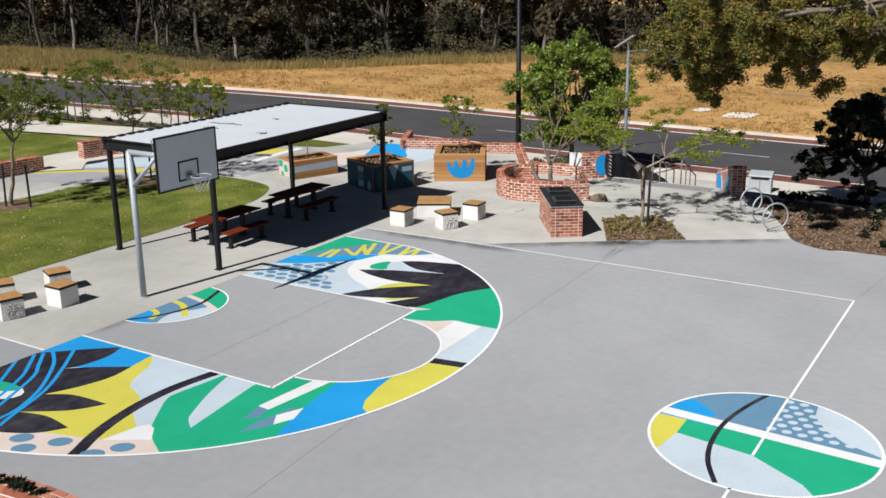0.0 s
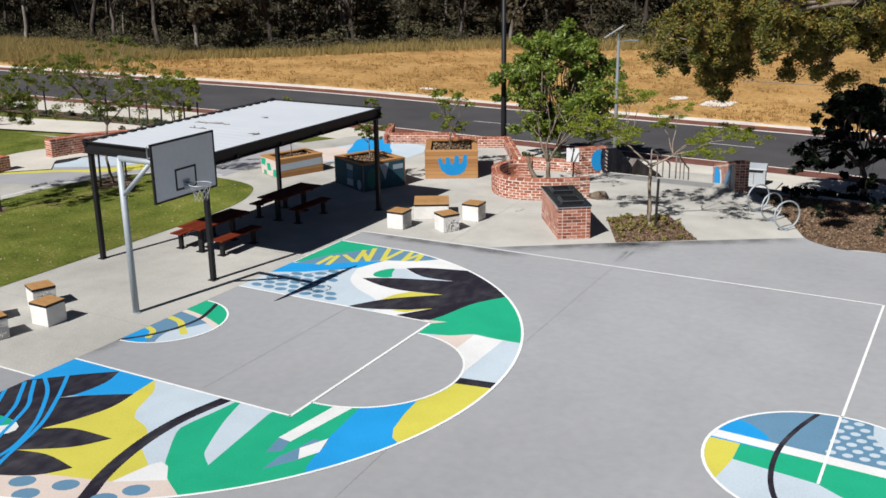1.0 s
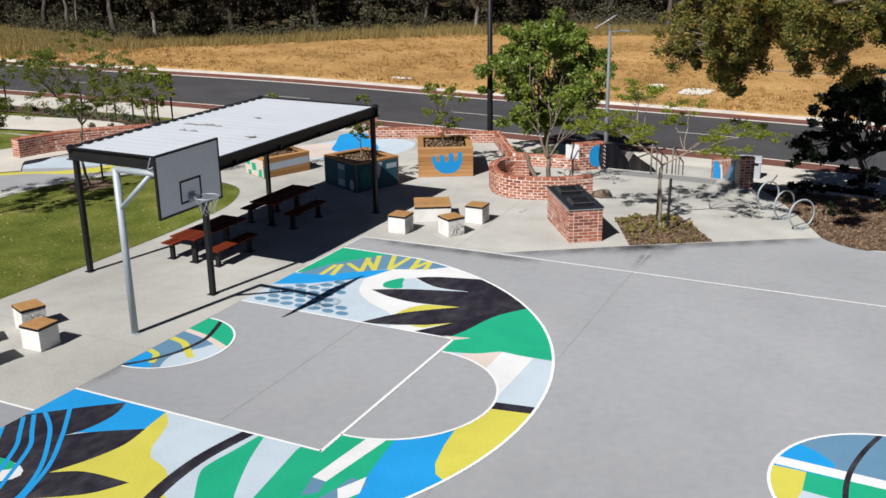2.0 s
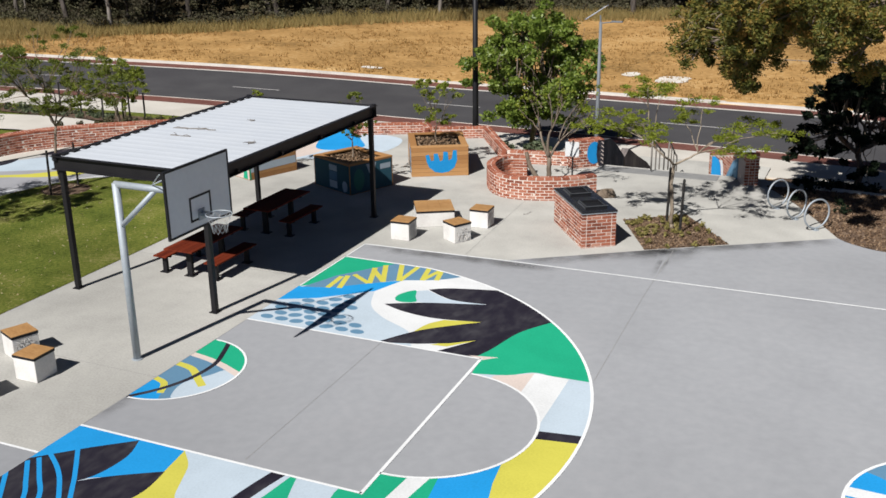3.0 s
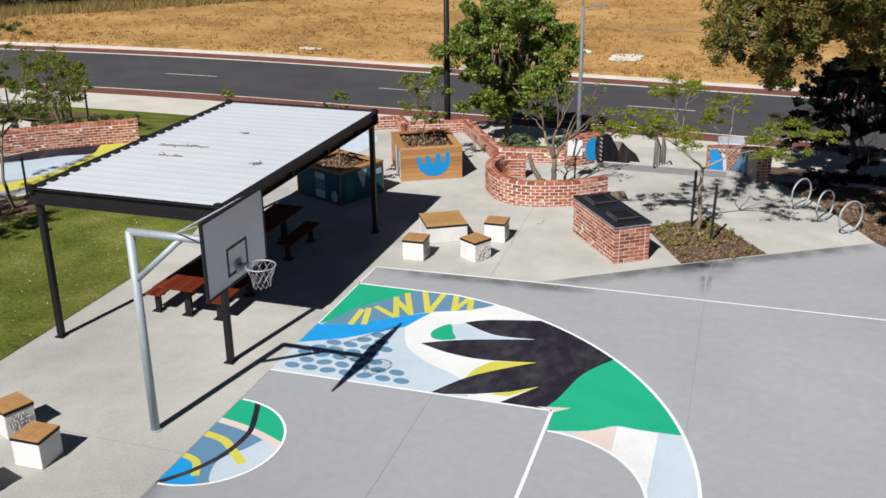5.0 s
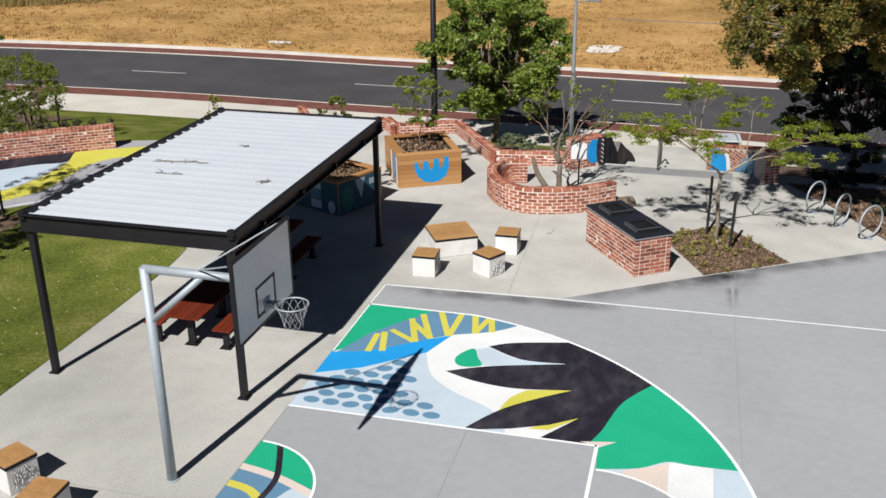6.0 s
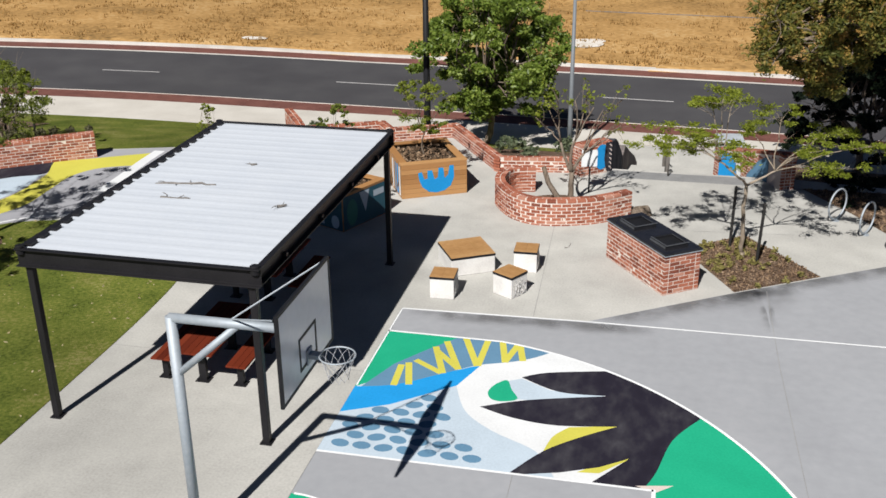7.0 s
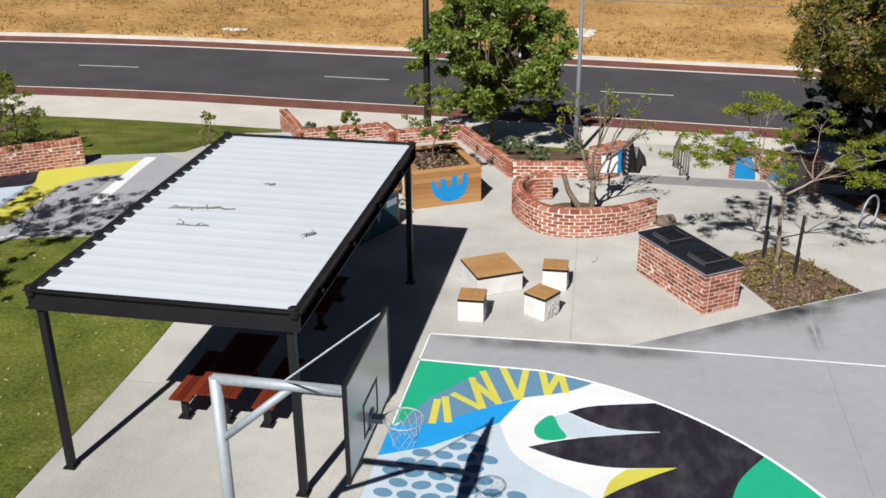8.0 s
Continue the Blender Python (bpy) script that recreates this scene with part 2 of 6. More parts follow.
# teal: planter paint, taken darker for the shade it stands in
COL = {
    "green": (0.013, 0.320, 0.176), "blue": (0.014, 0.257, 0.576), "steel": (0.104, 0.211, 0.315), "lime": (0.504, 0.468, 0.077),
    "charcoal": (0.015, 0.013, 0.022), "white": (0.612, 0.621, 0.625), "pale": (0.423, 0.495, 0.558), "pink": (0.558, 0.477, 0.432), "grey": (0.306, 0.306, 0.324), "teal": (0.032, 0.099, 0.135), "moss": (0.045, 0.171, 0.144),
}
PAINT = {k: paint(k + "_court_paint", v) for k, v in COL.items()}
PAINT["charcoal"] = material("scuffed_charcoal_court_paint", [(0.014, 0.012, 0.020), (0.017, 0.015, 0.024), (0.030, 0.028, 0.036), (0.050, 0.048, 0.056)], scale=0.9, fine=5, rough=0.75, bump=0.12, bump_scale=90, spec=0.15, distance=0.004, matte=0.4, stretch=(1, 0.5, 1))


# ------------------------------------------------------------ mesh helpers
class Mesh:
    """Vertices and faces gathered in plain lists."""

    def __init__(self):
        self.v, self.f = [], []

    def add(self, verts, faces):
        o = len(self.v)
        self.v += [tuple(p) for p in verts]
        self.f += [tuple(i + o for i in q) for q in faces]
        return self

    def box(self, c, s, m=None):
        x, y, z = (k / 2 for k in s)
        pts = [Vector((i * x, j * y, k * z)) for k in (-1, 1) for j in (-1, 1) for i in (-1, 1)]
        if m is not None:
            pts = [m @ p for p in pts]
        return self.add([p + Vector(c) for p in pts], [(0, 2, 3, 1), (4, 5, 7, 6), (0, 1, 5, 4), (2, 6, 7, 3), (0, 4, 6, 2), (1, 3, 7, 5)])

    def tube(self, pts, radii, n=8, caps=True):
        pts = [Vector(p) for p in pts]
        if not hasattr(radii, "__len__"):
            radii = [radii] * len(pts)
        rings, side = [], None
        for i, p in enumerate(pts):
            d = (pts[min(i + 1, len(pts) - 1)] - pts[max(i - 1, 0)]).normalized()
            if side is None:
                side = d.orthogonal().normalized()
            side = (side - d * side.dot(d)).normalized()
            up = d.cross(side)
            rings += [p + radii[i] * (side * math.cos(a) + up * math.sin(a)) for a in (2 * math.pi * k / n for k in range(n))]
        fs = [(r * n + k, r * n + (k + 1) % n, (r + 1) * n + (k + 1) % n, (r + 1) * n + k) for r in range(len(pts) - 1) for k in range(n)]
        if caps:
            fs += [tuple(range(n - 1, -1, -1)), tuple(range((len(pts) - 1) * n, len(pts) * n))]
        return self.add(rings, fs)

    def ring(self, c, r, rt, ax=(1, 0, 0), ay=(0, 1, 0), n=24, k=6):
        ax, ay = Vector(ax), Vector(ay)
        az = ax.cross(ay).normalized()
        vs = []
        for i in range(n):
            a = 2 * math.pi * i / n
            d = ax * math.cos(a) + ay * math.sin(a)
            vs += [Vector(c) + d * (r + rt * math.cos(b)) + az * rt * math.sin(b) for b in (2 * math.pi * j / k for j in range(k))]
        return self.add(vs, [(i * k + j, ((i + 1) % n) * k + j, ((i + 1) % n) * k + (j + 1) % k, i * k + (j + 1) % k) for i in range(n) for j in range(k)])

    def data(self, name, mat, bevel=0.0, smooth=False):
        me = bpy.data.meshes.new(name)
        me.from_pydata(self.v, [], self.f)
        if bevel or smooth:
            bm = bmesh.new()
            bm.from_mesh(me)
            bmesh.ops.recalc_face_normals(bm, faces=bm.faces)
            if bevel:
                sharp = [e for e in bm.edges if len(e.link_faces) == 2 and e.calc_face_angle(0) > 0.6]
                bmesh.ops.bevel(bm, geom=sharp, offset=bevel, segments=2, affect="EDGES", profile=0.5)
            if smooth:
                for f in bm.faces:
                    f.smooth = True
            bm.to_mesh(me)
            bm.free()
        me.materials.append(mat)
        me.update()
        return me


def thing(name, m, label, category, group="", kind=""):
    ob = new(name)
    ob.empty_display_size = 0.2
    ob.matrix_basis = m
    return tagged(ob, label, category, group, kind)


def part(name, mesh, mat, parent=None, label="", bevel=0.0, smooth=False, m=None):
    """One mesh object under a thing or a part; mesh may be a Mesh or finished mesh data."""
    me = mesh.data(name, mat, bevel, smooth) if isinstance(mesh, Mesh) else mesh
    ob = new(name, me)
    if parent is not None:
        ob.parent = parent
    if m is not None:
        ob.matrix_basis = m
    if label:
        tagged(ob, label)
    return ob


def structure(name, mesh, mat, label, category, bevel=0.0):
    return tagged(part(name, mesh, mat, None, "", bevel), label, category, "", "structure")


def smooth_loop(pts, n=6, closed=True):
    """A Catmull-Rom curve through pts."""
    out, k = [], len(pts)
    for i in range(k if closed else k - 1):
        p = [Vector((*pts[(i + j) % k if closed else min(max(i + j, 0), k - 1)],)) for j in (-1, 0, 1, 2)]
        for s in range(n):
            t = s / n
            out.append(0.5 * (2 * p[1] + (p[2] - p[0]) * t + (2 * p[0] - 5 * p[1] + 4 * p[2] - p[3]) * t * t + (3 * p[1] - p[0] - 3 * p[2] + p[3]) * t ** 3))
    if not closed:
        out.append(Vector((*pts[-1],)))
    return [tuple(p) for p in out]


def ellipse(x, y, a, b, turn=0.0, n=16):
    c, s = math.cos(radians(turn)), math.sin(radians(turn))
    return [(x + a * math.cos(t) * c - b * math.sin(t) * s, y + a * math.cos(t) * s + b * math.sin(t) * c) for t in (2 * math.pi * i / n for i in range(n))]


def ribbon(pts, w, n=6):
    """A band of width w along a smooth line."""
    c = [Vector(p) for p in smooth_loop(pts, n, False)]
    lft, rgt = [], []
    for i, p in enumerate(c):
        d = (c[min(i + 1, len(c) - 1)] - c[max(i - 1, 0)]).normalized()
        q = Vector((-d.y, d.x)) * w / 2
        lft.append(tuple(p + q))
        rgt.append(tuple(p - q))
    return lft + rgt[::-1]


def flat_regions(items, bound, single=False):
    """Splits the flat shapes (key, outline) so that a later one lies over an earlier one, inside the outline bound. Gives key -> Mesh with (x, y) faces."""
    polys = [bound] + [p for _, p in items]
    verts, faces = [], []
    for p in polys:
        if sum(p[i - 1][0] * p[i][1] - p[i][0] * p[i - 1][1] for i in range(len(p))) < 0:
            p = p[::-1]
        p = [q for i, q in enumerate(p) if abs(q[0] - p[i - 1][0]) + abs(q[1] - p[i - 1][1]) > 1e-6]
        faces.append(list(range(len(verts), len(verts) + len(p))))
        verts += [Vector((a, b)) for a, b in p]
    vs, _, fs, _, _, src = delaunay_2d_cdt(verts, [], faces, 1, 1e-5)
    out = {}
    for f, s in zip(fs, src):
        if 0 not in s or max(s) == 0:
            continue
        key = max(s) - 1 if single else items[max(s) - 1][0]
        out.setdefault(key, []).append(f)
    res = {}
    for key, fl in out.items():
        used, m = {}, Mesh()
        for f in fl:
            for i in f:
                used.setdefault(i, len(used))
        m.v = [(vs[i].x, vs[i].y, 0.0) for i in used]
        m.f = [tuple(used[i] for i in f) for f in fl]
        res[key] = m
    return res


def lift(mesh, fn):
    mesh.v = [(x, y, fn(x, y)) for x, y, _ in mesh.v]
    return mesh


RNG = np.random.default_rng(7)


def leaf_mesh(name, centres, size, mat, flat=0.35, long=1.9, rng=None):
    """Small folded leaves, one at each centre."""
    rng = rng or RNG
    c = np.asarray(centres, float)
    n = len(c)
    d = rng.normal(size=(n, 3))
    d[:, 2] = d[:, 2] * 0.7 - 0.25
    d /= np.linalg.norm(d, axis=1)[:, None]
    u = rng.normal(size=(n, 3))
    u[:, 2] = u[:, 2] * flat
    w = np.cross(d, u)
    w /= np.linalg.norm(w, axis=1)[:, None] + 1e-9
    s = size * rng.uniform(0.55, 1.35, n)[:, None]
    a, b = d * s * long / 2, w * s / 2
    nn = np.cross(d, w) * s * 0.18
    v = np.empty((n, 4, 3))
    v[:, 0], v[:, 1], v[:, 2], v[:, 3] = c - a, c + b + nn, c + a, c - b + nn
    me = bpy.data.meshes.new(name)
    me.vertices.add(4 * n)
    me.vertices.foreach_set("co", v.reshape(-1))
    idx = (np.arange(n)[:, None] * 4 + np.array([[0, 1, 2, 0, 2, 3]])).reshape(-1)
    me.loops.add(6 * n)
    me.loops.foreach_set("vertex_index", idx)
    me.polygons.add(2 * n)
    me.polygons.foreach_set("loop_start", np.arange(2 * n) * 3)
    me.polygons.foreach_set("loop_total", np.full(2 * n, 3))
    me.update(calc_edges=True)
    me.materials.append(mat)
    return me


def blade_mesh(name, roots, height, width, mat, rng):
    """Upright tapering grass blades, one at each root, leaning every way."""
    c = np.asarray(roots, float)
    n = len(c)
    a = rng.uniform(0, 2 * math.pi, n)
    h = height * rng.uniform(0.5, 1.3, n)
    w = width * rng.uniform(0.6, 1.4, n)
    side = np.column_stack([np.cos(a), np.sin(a), np.zeros(n)]) * w[:, None] / 2
    tip = c + np.column_stack([rng.normal(0, 0.28, n) * h, rng.normal(0, 0.28, n) * h, h])
    v = np.stack([c - side, c + side, tip], 1)
    me = bpy.data.meshes.new(name)
    me.vertices.add(3 * n)
    me.vertices.foreach_set("co", v.reshape(-1))
    me.loops.add(3 * n)
    me.loops.foreach_set("vertex_index", np.arange(3 * n))
    me.polygons.add(n)
    me.polygons.foreach_set("loop_start", np.arange(n) * 3)
    me.polygons.foreach_set("loop_total", np.full(n, 3))
    me.update(calc_edges=True)
    me.materials.append(mat)
    return me


def clump(c, r, n, rng=None, squash=0.75, hollow=0.45):
    """n points in an uneven ball round c, denser towards its skin."""
    rng = rng or RNG
    d = rng.normal(size=(n, 3))
    d /= np.linalg.norm(d, axis=1)[:, None]
    k = r * (hollow + (1 - hollow) * rng.random(n)) * (0.8 + 0.35 * rng.random(n))
    p = d * k[:, None]
    p[:, 2] *= squash
    return p + np.asarray(c, float)


# height of the land: level plaza, falling to the street beyond y = 17
def street(x):
    return 29.2 - 0.001 * (x + 28.0) ** 2 if x > -11 else 28.911 + 0.034 * (-11.0 - x) * math.exp(x / 12.0 + 0.9) - 4.6 * (1.0 - math.exp(-((x + 11.0) / 16.0) ** 2))


def rise(x):
    """The street climbs gently past the brick walls."""
    return 0.88 * (1.0 - math.exp(-((x + 10.0) / 14.0) ** 2)) if x < -10 else 0.0


def land(x, y):
    s = y - street(x)
    up = rise(x)
    if 3.3 < x < 8.1 and y > 17.45 and s < -4.4:
        return -1.4
    if y <= 17.0 and s < -5:
        return 0.0
    if s < -4.7:
        k = (y - 17.0) / max(1.0, street(x) - 4.7 - 17.0)
        return (-1.4 + up) * min(1.0, max(0.0, k))
    if s < -1.5:
        return up - 1.4 - 0.1 * (s + 4.7) / 3.2
    if s < 0.0:
        return up - 1.5 - 0.05 * (s + 1.5)
    if s < 10.25:
        return up - 1.7
    k = min(1.0, (s - 10.25) / 3.0)
    f = min(1.0, (s - 10.25) / 26.0)
    return -1.55 + up * (1.0 - f * f * (3 - 2 * f)) + k * 0.25 * noise.noise(Vector((x * 0.05, y * 0.05, 0.3)))

# ------------------------------------------------------------ ground
def ground_sheet():
    steps = lambda a, b, s: list(np.arange(a, b, s))
    xs = [-900, -500, -300, -200] + steps(-150, -18, 3.0) + steps(-18, 18, 0.9) + steps(18, 60, 3.0) + [60, 90, 140, 220, 400, 900]
    ys = [-900, -400, -200, -100, -60, -40] + steps(-30, 16, 4.0) + steps(16, 48, 0.8) + steps(48, 120, 4.0) + [120, 160, 240, 400, 900]
    m = Mesh()
    m.v = [(x, y, land(min(max(x, -120), 60), y) - (0.07 if y - street(min(max(x, -120), 60)) < 10.2 else 0.0)) for y in ys for x in xs]
    w = len(xs)
    m.f = [(j * w + i, j * w + i + 1, (j + 1) * w + i + 1, (j + 1) * w + i) for j in range(len(ys) - 1) for i in range(w - 1)]
    ob = structure("ground", m, M["field"], "dry straw-coloured field beyond the street", "ground")
    return ob


ground_sheet()

# level surfaces inside one outline, each later one laid over the earlier
PLAZA = [(-60, -60), (60, -60), (60, 12.4), (14.4, 12.1), (12.6, 17.0), (8.6, 17.55), (2.4, 17.55), (0.4, 16.8), (-1.55, 19.95), (-3.6, 19.12), (-4.15, 19.85), (-6.2, 18.65), (-6.95, 19.6), (-8.3, 19.3), (-9.4, 17.2), (-12.0, 16.4), (-15.5, 14.2), (-60, 10)]
COURT_EDGE = [(-50, -3.5), (0, -3.5), (0, 7.52), (3.72, 7.69), (6.68, 9.68), (8.56, 10.86), (11.0, 12.38), (11.9, 11.9), (12.4, 11.72), (13.5, 12.0), (60, 12.3), (60, -60), (-50, -60)]
LAWN = smooth_loop([(-5.3, -25), (-5.2, -10), (-5.1, -2), (-5.04, 2.9), (-5.06, 6.2), (-5.25, 8.3), (-5.75, 9.6), (-6.5, 10.45), (-8.0, 10.8), (-9.8, 10.65), (-11.3, 9.9), (-12.2, 8.0), (-12.5, 5.0), (-13.4, -2), (-15, -25)], 5)
BED_TREE = [(6.68, 9.71), (8.55, 10.90), (7.05, 13.05), (5.57, 11.95)]
BED_RACK = smooth_loop([(11.0, 12.40), (11.35, 12.05), (12.1, 11.72), (13.2, 11.9), (20, 12.1), (40, 13), (40, 17.0)], 5, False) + [(8.7, 16.8), (9.7, 15.15), (10.35, 13.85)]
TREE_RING = ellipse(-11.0, 8.7, 0.75, 0.7)
TREE_RING_2 = ellipse(-11.85, 4.1, 0.85, 0.7)
surfaces = flat_regions([("plaza", PLAZA), ("court", COURT_EDGE), ("lawn", LAWN), ("bed_tree", BED_TREE), ("bed_rack", BED_RACK), ("ring", TREE_RING), ("ring2", TREE_RING_2)], PLAZA + [])
LEVELS = {
    "plaza": ("pavement_plaza", "plaza", "pale exposed-aggregate concrete plaza with fine joints", "pavement"),
    "court": ("pavement_court", "court", "smooth grey concrete basketball court slab", "court"),
    "lawn": ("ground_lawn", "lawn", "mown green lawn with dry yellow patches", "lawn"),
    "bed_tree": ("ground_tree_bed", "mulch", "bark-mulched garden bed round a young tree", "garden bed"),
    "bed_rack": ("ground_mulch_bed", "mulch", "brown bark-mulch bed beside the bicycle hoops", "garden bed"),
    "ring2": ("ground_tree_ring", "mulch", "round mulched patch under a leaning young tree", "garden bed"),
    "ring": ("ground_tree_ring", "mulch", "round mulched patch at a young tree's foot", "garden bed"),
}
for key, mesh in surfaces.items():
    nm, mt, lab, cat = LEVELS[key]
    dz = {"lawn": 0.012, "bed_tree": -0.01, "bed_rack": 0.005}.get(key, 0.0)
    structure(nm, lift(mesh, lambda x, y: dz), M[mt], lab, cat)


def strip_along(name, s0, s1, mat, label, category, x0=-110.0, x1=50.0, dz=0.0, thick=0.15, step=2.0):
    """A band along the curving street, from s0 to s1 away from its near edge, with real thickness."""
    m = Mesh()
    xs = np.arange(x0, x1 + 0.01, step)
    for x in xs:
        a, b = street(x) + s0, street(x) + s1
        za, zb = land(x, a + 0.02) + dz, land(x, b - 0.02) + dz
        m.v += [(x, a, za), (x, b, zb), (x, a, za - thick), (x, b, zb - thick)]
    for i in range(len(xs) - 1):
        o, q = 4 * i, 4 * i + 4
        m.f += [(o, q, q + 1, o + 1), (o + 2, q + 2, q, o), (o + 1, q + 1, q + 3, o + 3)]
    return structure(name, m, mat, label, category)


strip_along("pavement_street", -4.7, -1.52, M["foot"], "pale cream concrete footpath along the street", "footpath")
strip_along("pavement_red_near", -1.50, -0.14, M["redpave"], "dark red block-paved parking bay", "paving")
strip_along("kerb_near", -0.14, 0.14, M["kerb"], "flush pale concrete kerb", "kerb", dz=0.03)
strip_along("road", 0.14, 8.40, M["asphalt"], "dark grey asphalt road", "road")
strip_along("road_edge_line", 8.42, 8.60, M["kerb"], "flush pale concrete edge strip", "kerb", dz=0.008)
strip_along("pavement_red_far", 8.60, 9.78, M["redpave"], "dark red block-paved strip across the road", "paving")
strip_along("kerb_far", 9.78, 10.22, M["kerb"], "raised pale concrete kerb of the far verge", "kerb", dz=0.09, thick=0.3)

dash = Mesh()
for k in range(-4, 4):
    for j in range(3):
        run = 0.87 if k < -1 else 1.0
        xa = 2.2 + 12.25 * k + run * j + (1.15 if k < -1 else 0.0)
        ya, yb = street(xa) + 4.18, street(xa + run) + 4.18
        za, zb = land(xa, ya) + 0.006, land(xa + run, yb) + 0.006
        dash.add([(xa, ya - 0.055, za), (xa + run, yb - 0.055, zb), (xa + run, yb + 0.055, zb), (xa, ya + 0.055, za)], [(0, 1, 2, 3)])
structure("road_marking", dash, M["roadline"], "worn white dashed centre line on the asphalt", "road marking")

# sloping lawn between the walls and the footpath
bank = Mesh()
xs, k = np.arange(-60.0, 3.1, 1.0), 9
for x in xs:
    for j in range(k + 1):
        y = 13.0 + (street(x) - 4.68 - 13.0) * j / k
        bank.v.append((x, y, land(x, y) - 0.012 + (0.03 if y > 17 else -0.03)))
bank.f = [(i * (k + 1) + j, (i + 1) * (k + 1) + j, (i + 1) * (k + 1) + j + 1, i * (k + 1) + j + 1) for i in range(len(xs) - 1) for j in range(k)]
structure("ground_bank", bank, M["lawn"], "green grass bank falling to the footpath", "lawn")
bank2 = Mesh()
xs = np.arange(8.6, 50.1, 1.0)
for x in xs:
    for j in range(k + 1):
        y = 16.2 + (street(x) - 4.68 - 16.2) * j / k
        bank2.v.append((x, y, land(x, y) - (0.01 if y > 17.2 else 0.03)))
bank2.f = [(i * (k + 1) + j, (i + 1) * (k + 1) + j, (i + 1) * (k + 1) + j + 1, i * (k + 1) + j + 1) for i in range(len(xs) - 1) for j in range(k)]
structure("ground_mulch_bank", bank2, M["mulch"], "mulched bank falling to the street under trees", "garden bed")

# pale path that curves behind the brick walls
pm = Mesh()
pl = ribbon([(-60, 15.5), (-40, 15.2), (-28, 14.7), (-22, 15.4), (-18.6, 15.9), (-16.4, 14.7), (-16.3, 12.6), (-17.0, 10.0), (-15.6, 8.2)], 2.6, 6)
n = len(pl) // 2
pm.v = [(x, y, land(x, y) + 0.035) for x, y in pl]
pm.f = [(i, i + 1, 2 * n - 2 - i, 2 * n - 1 - i) for i in range(n - 1)]
structure("pavement_path", pm, M["foot"], "pale concrete path curving past the lawn", "footpath")

# side lawn beyond the path
sl = flat_regions([("a", smooth_loop([(-60, 5), (-30, 5.5), (-22, 7.0), (-18.6, 8.6), (-18.0, 11.4), (-18.6, 13.2), (-22, 13.5), (-30, 13.0), (-60, 13.4)], 5))], [(-60, 0), (0, 0), (0, 20), (-60, 20)])["a"]
structure("ground_side_lawn", lift(sl, lambda x, y: 0.03), M["lawn"], "green lawn across the pale path", "lawn")

# ------------------------------------------------------------ court paint
RING = (1.08, -0.19)
R3 = 6.82


def arc(cx, cy, r, a0, a1, n):
    return [(cx + r * math.cos(radians(a0 + (a1 - a0) * i / n)), cy + r * math.sin(radians(a0 + (a1 - a0) * i / n))) for i in range(n + 1)]


S = smooth_loop
three = [(0.0, -6.92)] + arc(*RING, R3, -81.0, 80.0, 64) + [(0.0, 6.53)]
key = [(-1, -2.54), (5.33, -2.53), (5.33, -1.93)] + arc(5.33, -0.10, 1.83, -90, 90, 28) + [(5.26, 2.38), (-1, 2.33)]
DOTS = [(0.30 + 0.36 * i + 0.17 * (j % 2), 2.62 + 0.27 * j) for j in range(7) for i in range(7)]
mural = []
mural.append(("pale", [(-1.05, -8.03), (8.95, -8.03), (9.00, 7.95), (-1.00, 7.95)]))
# beyond the key, towards the street
mural.append(("green", [(-0.10, 6.95), (1.55, 6.95), (1.45, 6.57), (0.95, 5.95), (0.47, 5.28), (0.20, 4.55), (-0.10, 4.25)]))
mural.append(("steel", [(1.50, 6.95), (3.60, 6.95), (3.32, 6.37)] + S([(3.30, 6.37), (2.76, 5.87), (2.00, 5.55), (1.40, 5.08), (0.72, 4.56), (0.10, 4.35)], 5, False) + [(0.47, 5.28), (0.95, 5.95), (1.45, 6.57)]))
mural.append(("blue", [(-0.10, 4.35)] + S([(0.10, 4.37), (0.72, 4.58), (1.40, 5.10), (2.05, 5.57)], 5, False) + [(1.76, 4.75), (0.77, 3.90), (0.05, 3.53), (-0.10, 3.45)]))
mural.append(("white", [(1.76, 4.73), (2.05, 5.57)] + S([(2.05, 5.57), (2.76, 5.89), (3.32, 6.37), (3.70, 6.95)], 5, False) + [(6.00, 6.95), (6.20, 2.20), (3.90, 2.20)] + S([(3.75, 2.45), (3.42, 3.02), (2.63, 3.46), (2.08, 3.96), (1.76, 4.73)], 5, False)))
mural.append(("pale", [(2.62, 5.09), (2.85, 5.23), (3.40, 4.93), (4.36, 4.93), (3.06, 4.53), (2.86, 4.51)]))
mural.append(("green", S([(2.34, 4.67), (2.42, 4.93), (2.60, 5.12), (2.74, 4.80), (2.88, 4.52), (2.62, 4.39), (2.42, 4.45)], 4)))
mural.append(("lime", [(3.52, 3.05)] + S([(3.52, 3.05), (3.62, 3.50), (3.85, 3.83)], 4, False) + [(4.70, 4.05), (4.50, 3.85)]))
mural.append(("lime", [(4.10, 2.61), (4.43, 2.65), (4.95, 3.20), (4.80, 3.25)]))
mural.append(("charcoal", S([(2.84, 5.27), (3.30, 5.54), (4.49, 5.85)], 5, False) + [(5.40, 5.35), (5.20, 4.75), (4.36, 4.94)] + S([(4.36, 4.94), (3.55, 4.91), (2.84, 5.27)], 5, False)[1:-1]))
mural.append(("charcoal", S([(2.29, 4.15), (3.06, 4.53), (4.36, 4.93)], 5, False) + [(5.40, 4.95), (5.30, 4.05), (4.62, 4.01)] + S([(4.62, 4.01), (3.65, 3.84), (2.90, 3.92), (2.29, 4.15)], 5, False)[1:-1]))
